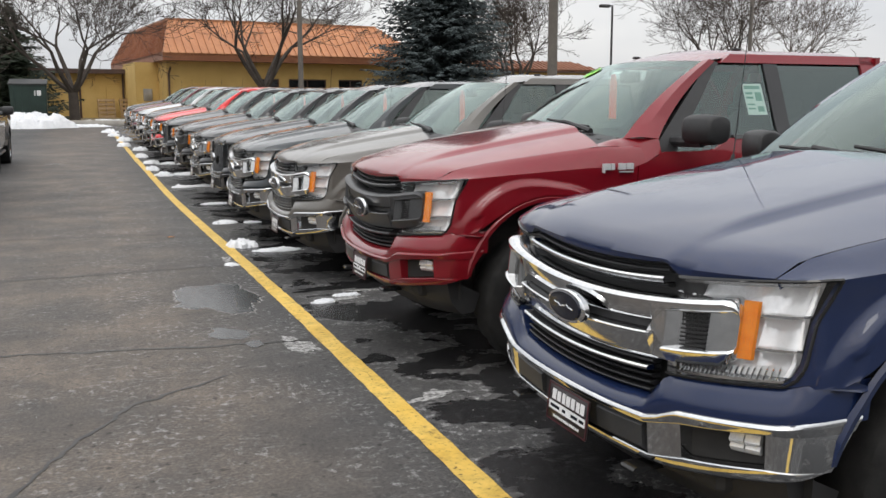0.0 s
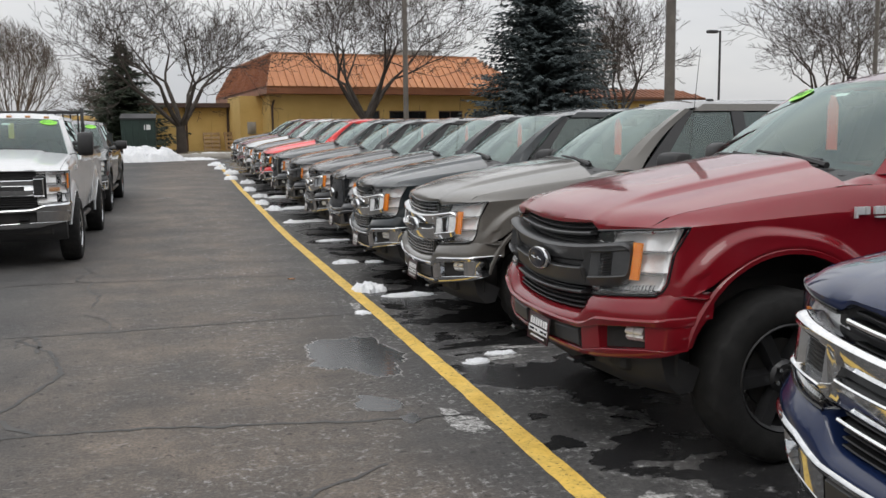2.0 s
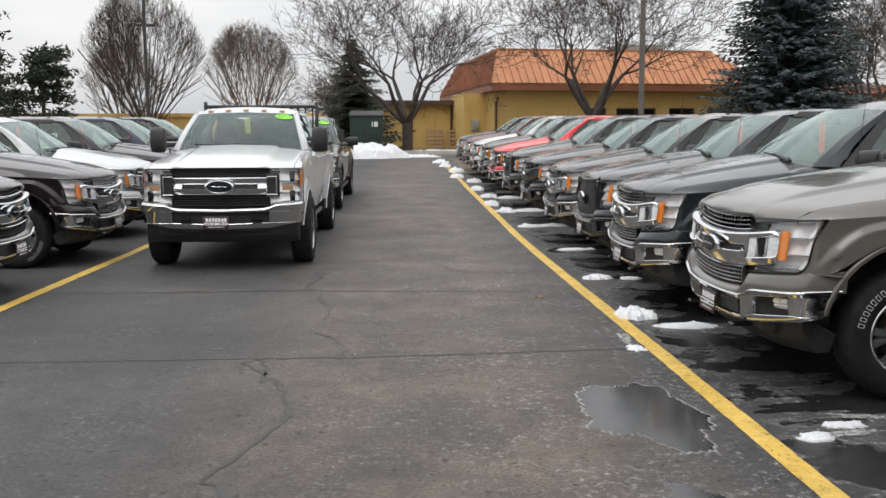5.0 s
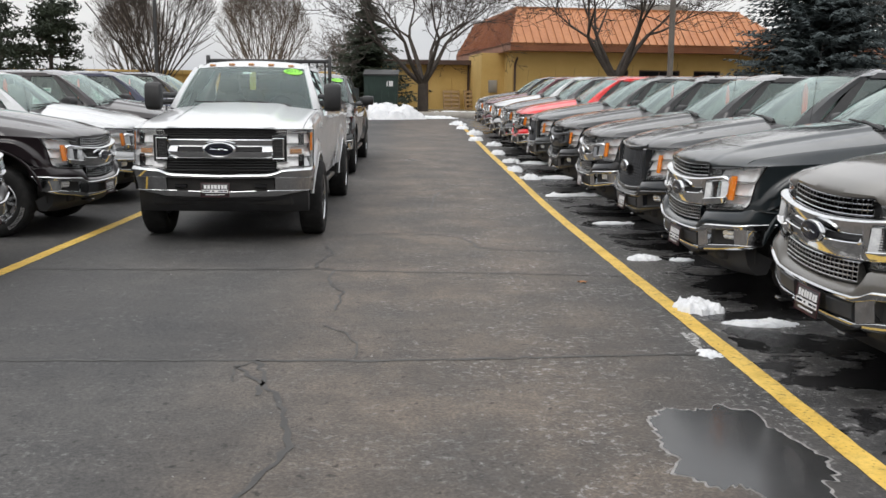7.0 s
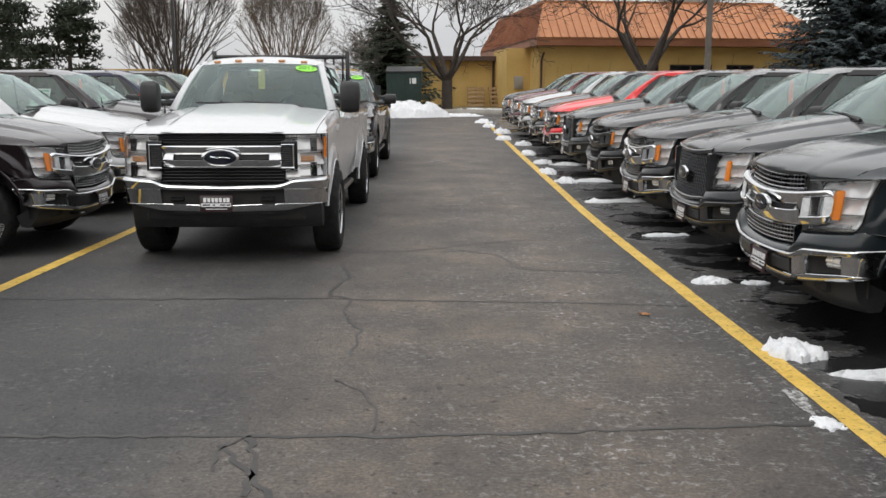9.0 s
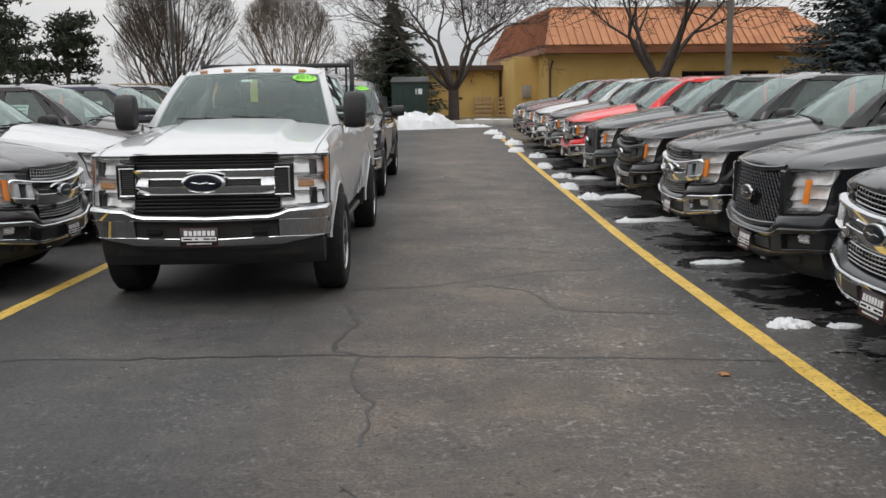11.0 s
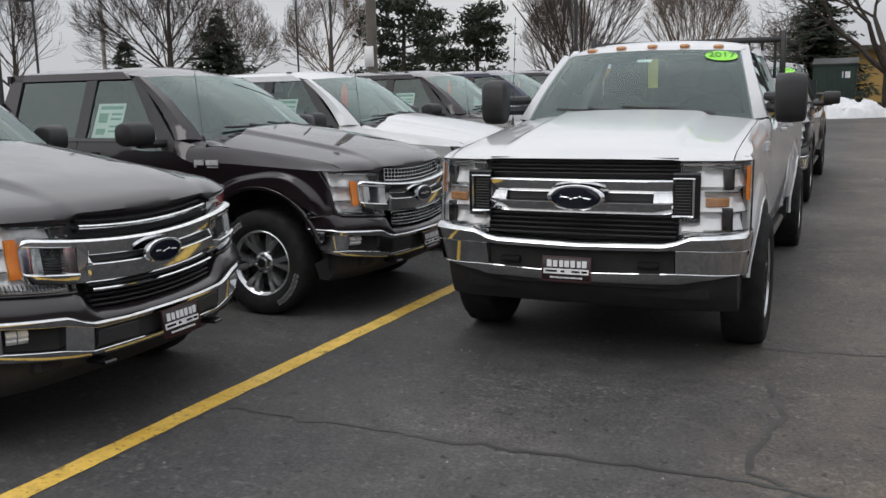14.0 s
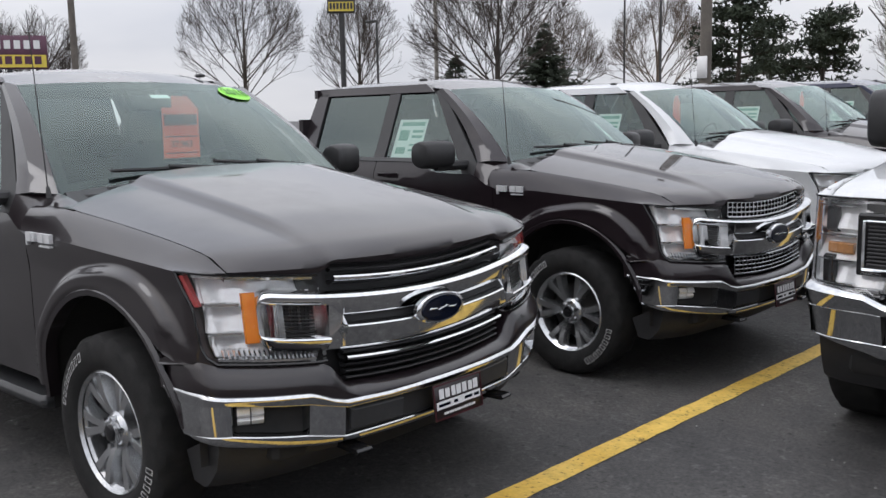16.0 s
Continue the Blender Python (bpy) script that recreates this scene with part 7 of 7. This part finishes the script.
def fallen_leaf(x, y, seed):
    rng = random.Random(seed)
    bm = bmesh.new()
    n = 14
    c = bm.verts.new((0, 0, 0.012))
    ring = [bm.verts.new((0.055 * (1 if i % 2 else 0.55) * math.cos(2 * math.pi * i / n), 0.04 * (1 if i % 2 else 0.55) * math.sin(2 * math.pi * i / n), rng.uniform(0.001, 0.02))) for i in range(n)]
    for i in range(n):
        bm.faces.new((c, ring[i], ring[(i + 1) % n]))
    ob = tagged(part("fallen_leaf", bm, LEAF, None, "", 0), "curled brown leaf lying on the asphalt", "leaf")
    ob.matrix_basis = pose(x, y, gz(y) + 0.002, 0, 0, rng.uniform(0, 360))


fallen_leaf(0.95, 11.8, 1)


def pebbles():
    rng = random.Random(8)
    bm = bmesh.new()
    for i in range(420):
        x, y = rng.uniform(-4.2, 3.0), rng.uniform(2.5, 22)
        r = rng.uniform(0.004, 0.011)
        a = rng.uniform(0, 6.28)
        p = [Vector((x + r * math.cos(a + k * 2.09), y + r * math.sin(a + k * 2.09), gz(y) + 0.001)) for k in range(3)] + [Vector((x, y, gz(y) + r))]
        v = [bm.verts.new(q) for q in p]
        for f in ((0, 1, 3), (1, 2, 3), (2, 0, 3)):
            bm.faces.new([v[k] for k in f])
    return bm


tagged(part("loose_grit", pebbles(), SALT, None, "", 0), "pale grit and salt grains scattered on asphalt", "grit", kind="stuff")

# ---- end of the lot ----
def verge():
    bm = bmesh.new()
    z = gz(60)
    grid(bm, [[(x, y, z + 0.10 + 0.05 * noise.noise(Vector((x * 0.4, y * 0.4, 2)))) for x in [-60 + 3 * i for i in range(44)]] for y in (48.0, 49, 51, 54, 58, 64, 80, 120)])
    return bm


tagged(part("verge", verge(), GRASS, None, "", 0), "brown winter grass verge behind the kerb", "grass", kind="structure")
def kerb():
    bm = bmesh.new()
    box(bm, -60, 69, 47.75, 47.95, gz(47.8) - 0.05, gz(60) + 0.13, 0.02)
    return bm


tagged(part("kerb", kerb(), CONCRETE), "pale concrete kerb at the end of the lot", "kerb", kind="structure")
for i, (x, y, rx, ry) in enumerate(((1.2, 49.2, 1.6, 0.5), (-3.6, 49.5, 1.8, 0.6), (4.5, 50.2, 1.5, 0.5), (-8.0, 50.5, 3.0, 0.8), (9.5, 50.5, 2.0, 0.6))):
    ob = snow_heap(x, y, rx, ry, 0.18, 60 + i, "thin patch of snow on the grass verge", 24)
    ob.location.z = 0.12


def refuse_bin():
    root = tagged(new("refuse_bin"), "dark green steel refuse bin with a sloped lid", "bin")
    root.matrix_basis = pose(-3.1, 49.2, gz(60) + 0.06, 0, 0, 0)
    bm = bmesh.new()
    tube_rows(bm, [[(0, 0, 0), (1.55, 0, 0), (1.55, 1.2, 0), (0, 1.2, 0)], [(-0.05, -0.1, 1.75), (1.6, -0.1, 1.75), (1.6, 1.3, 2.0), (-0.05, 1.3, 2.0)]])
    body = part("body", bm, BIN, root)
    for i in range(5):
        bm = bmesh.new()
        x = 0.08 + i * 0.34
        box(bm, x, x + 0.06, -0.13, -0.02, 0.1, 1.70)
        part("rib", bm, BIN, body)
    bm = bmesh.new()
    tube_rows(bm, [[(-0.08, -0.16, 1.76), (1.63, -0.16, 1.76), (1.63, 1.34, 2.02), (-0.08, 1.34, 2.02)], [(-0.08, -0.16, 1.82), (1.63, -0.16, 1.82), (1.63, 1.34, 2.08), (-0.08, 1.34, 2.08)]])
    part("lid", bm, BLACK, root)
    bm = bmesh.new()
    box(bm, 1.05, 1.35, -0.11, -0.10, 1.25, 1.5)
    part("label_plate", bm, WHITE_MARK, root, "small pale label")
    return root


refuse_bin()


def pallet(x, y, turn):
    root = tagged(new("pallet"), "raw wooden pallet leaning on the yellow wall", "pallet")
    root.matrix_basis = pose(x, y, gz(60) + 0.06, -14, 0, turn)
    for i in range(5):
        bm = bmesh.new()
        box(bm, 0, 1.0, 0.0, 0.02, 0.06 + i * 0.25, 0.20 + i * 0.25)
        part("board", bm, WOOD, root)
    for i in range(3):
        bm = bmesh.new()
        box(bm, i * 0.46, i * 0.46 + 0.08, 0.02, 0.10, 0.02, 1.22)
        part("stringer", bm, WOOD, root)


pallet(1.0, 60.0, 8)
pallet(2.3, 59.5, 20)

# ---- surroundings ----
building()
low_wall()
bare_tree(-0.3, 50.5, 9.8, 8.6, 11, forks=6, trunk=0.27, levels=6)
bare_tree(8.9, 49.0, 10.8, 6.8, 23, forks=6, trunk=0.28, levels=6)
spruce(18.7, 48.3, 16.5, 9.4, 5, levels=46, sparse=2.1, ragged=0.2)
spruce(-3.4, 57.0, 6.4, 6.4, 31, PINE, 1.9, "dark ragged evergreen behind the bin", 0.05, 24, 0.4)
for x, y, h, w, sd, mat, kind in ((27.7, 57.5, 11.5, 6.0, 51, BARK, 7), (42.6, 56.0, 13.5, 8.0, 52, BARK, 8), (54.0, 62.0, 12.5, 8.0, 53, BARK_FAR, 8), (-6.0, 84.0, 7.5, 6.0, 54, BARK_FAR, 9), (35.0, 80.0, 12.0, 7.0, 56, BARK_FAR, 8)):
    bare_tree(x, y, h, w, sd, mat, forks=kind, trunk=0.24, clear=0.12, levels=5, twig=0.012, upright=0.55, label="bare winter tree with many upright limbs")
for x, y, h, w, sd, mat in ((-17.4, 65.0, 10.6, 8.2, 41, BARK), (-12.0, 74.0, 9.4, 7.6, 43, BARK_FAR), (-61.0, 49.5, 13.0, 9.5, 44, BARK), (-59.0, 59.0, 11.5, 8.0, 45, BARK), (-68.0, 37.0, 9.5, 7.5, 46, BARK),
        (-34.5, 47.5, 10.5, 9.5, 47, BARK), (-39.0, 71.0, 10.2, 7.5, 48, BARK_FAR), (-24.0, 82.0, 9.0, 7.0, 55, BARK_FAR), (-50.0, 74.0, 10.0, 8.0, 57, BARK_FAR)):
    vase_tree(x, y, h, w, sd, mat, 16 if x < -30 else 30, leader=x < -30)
for x, y, h, w, sd in ((-23.0, 51.8, 7.8, 5.0, 61), (-22.3, 60.0, 6.1, 5.6, 62), (-27.5, 65.0, 6.2, 5.6, 63)):
    pine(x, y, h, w, sd)
spruce(-32.7, 49.3, 5.6, 7.5, 64, PINE, 1.3, "dark pointed evergreen beyond the lot", 0.05, 24, 0.3)
spruce(-39.5, 49.6, 4.6, 4.4, 65, PINE, 1.3, "low dark evergreen beyond the lot", 0.05, 18, 0.3)

pole(7.6, 34.0, 9.5, 0.10, POLE, "weathered round light pole behind the trucks")
pole(14.0, 26.5, 9.5, 0.16, POLE, "thick weathered light pole behind the trucks")
pole(29.0, 35.5, 10.5, 0.10, POLE, "slim weathered light pole beyond the trucks")
pole(32.7, 53.7, 7.3, 0.08, DARK_POLE, "dark lamp post with a flat double head", 0.35)
pole(-46.5, 49.8, 7.2, 0.08, DARK_POLE, "dark lamp post with a flat head", 0.35)
def yard_light(x, y, h, arm_z):
    """A tall dark post with two flat heads and a cross arm below them."""
    root = pole(x, y, h, 0.09, DARK_POLE, "tall dark lamp post with two flat heads")
    for sg in (-1, 1):
        bm = bmesh.new()
        box(bm, min(sg * 0.12, sg * 0.72), max(sg * 0.12, sg * 0.72), -0.2, 0.2, h - 0.16, h + 0.02, 0.03)
        part("lamp_head", bm, DARK_POLE, root)
        bm = bmesh.new()
        box(bm, min(sg * 0.08, sg * 0.55), max(sg * 0.08, sg * 0.55), -0.08, 0.08, arm_z - 0.07, arm_z + 0.07, 0.02)
        part("cross_arm", bm, DARK_POLE, root)


yard_light(-13.4, 50.5, 8.3, 6.5)
pole(-45.6, 29.6, 11.0, 0.17, POLE, "thick light pole beyond the facing row")
pole(-24.3, 47.0, 11.5, 0.06, DARK_POLE, "slim dark utility pole beyond the lot", name="utility_pole")
pole(-28.5, 50.5, 12.5, 0.05, DARK_POLE, "slim dark utility pole beyond the lot", name="utility_pole")
pole(-38.5, 47.0, 12.5, 0.12, CONCRETE, "pale concrete utility pole beyond the lot", name="utility_pole")
lp = pole(-13.6, 31.4, 9.5, 0.15, POLE, "light pole with a small white sign")
bm = bmesh.new()
box(bm, -0.14, 0.14, -0.19, -0.16, 2.2, 2.75, 0.01)
part("notice", bm, WHITE_MARK, lp, "small white notice")


def roadside_sign(x, y, z, w, h, turn, mats, label):
    root = tagged(new("roadside_sign"), label, "sign")
    root.matrix_basis = pose(x, y, gz(y), 0, 0, turn)
    bm = bmesh.new()
    cyl(bm, (0, 0.2, 0), (0, 0.2, z), 0.16, 0.16, 12)
    part("post", bm, DARK_POLE, root)
    bm = bmesh.new()
    box(bm, -w / 2, w / 2, 0, 0.4, z, z + h, 0.04)
    cab = part("cabinet", bm, mats[0], root)
    bm = bmesh.new()
    box(bm, -w / 2 + 0.08, w / 2 - 0.08, -0.012, 0.0, z + 0.1, z + h * 0.42)
    part("panel", bm, mats[1], cab, "yellow lettered panel")
    for i in range(7):
        bm = bmesh.new()
        xx = -w * 0.42 + i * w * 0.125
        box(bm, xx, xx + w * 0.08, -0.014, -0.0, z + h * 0.60, z + h * 0.85)
        part("letter_bar", bm, WHITE_MARK, cab)
        bm = bmesh.new()
        box(bm, xx, xx + w * 0.09, -0.026, -0.012, z + h * 0.14, z + h * 0.38)
        part("letter_bar", bm, mats[0], cab)


roadside_sign(-62.9, 33.2, 4.9, 4.6, 2.1, 62, (SIGN_PURPLE, SIGN_YELLOW), "purple and yellow roadside sign on a dark post")
roadside_sign(-44.2, 45.0, 7.2, 1.6, 1.5, 45, (DARK_POLE, SIGN_YELLOW), "dark and yellow roadside sign on a tall post")
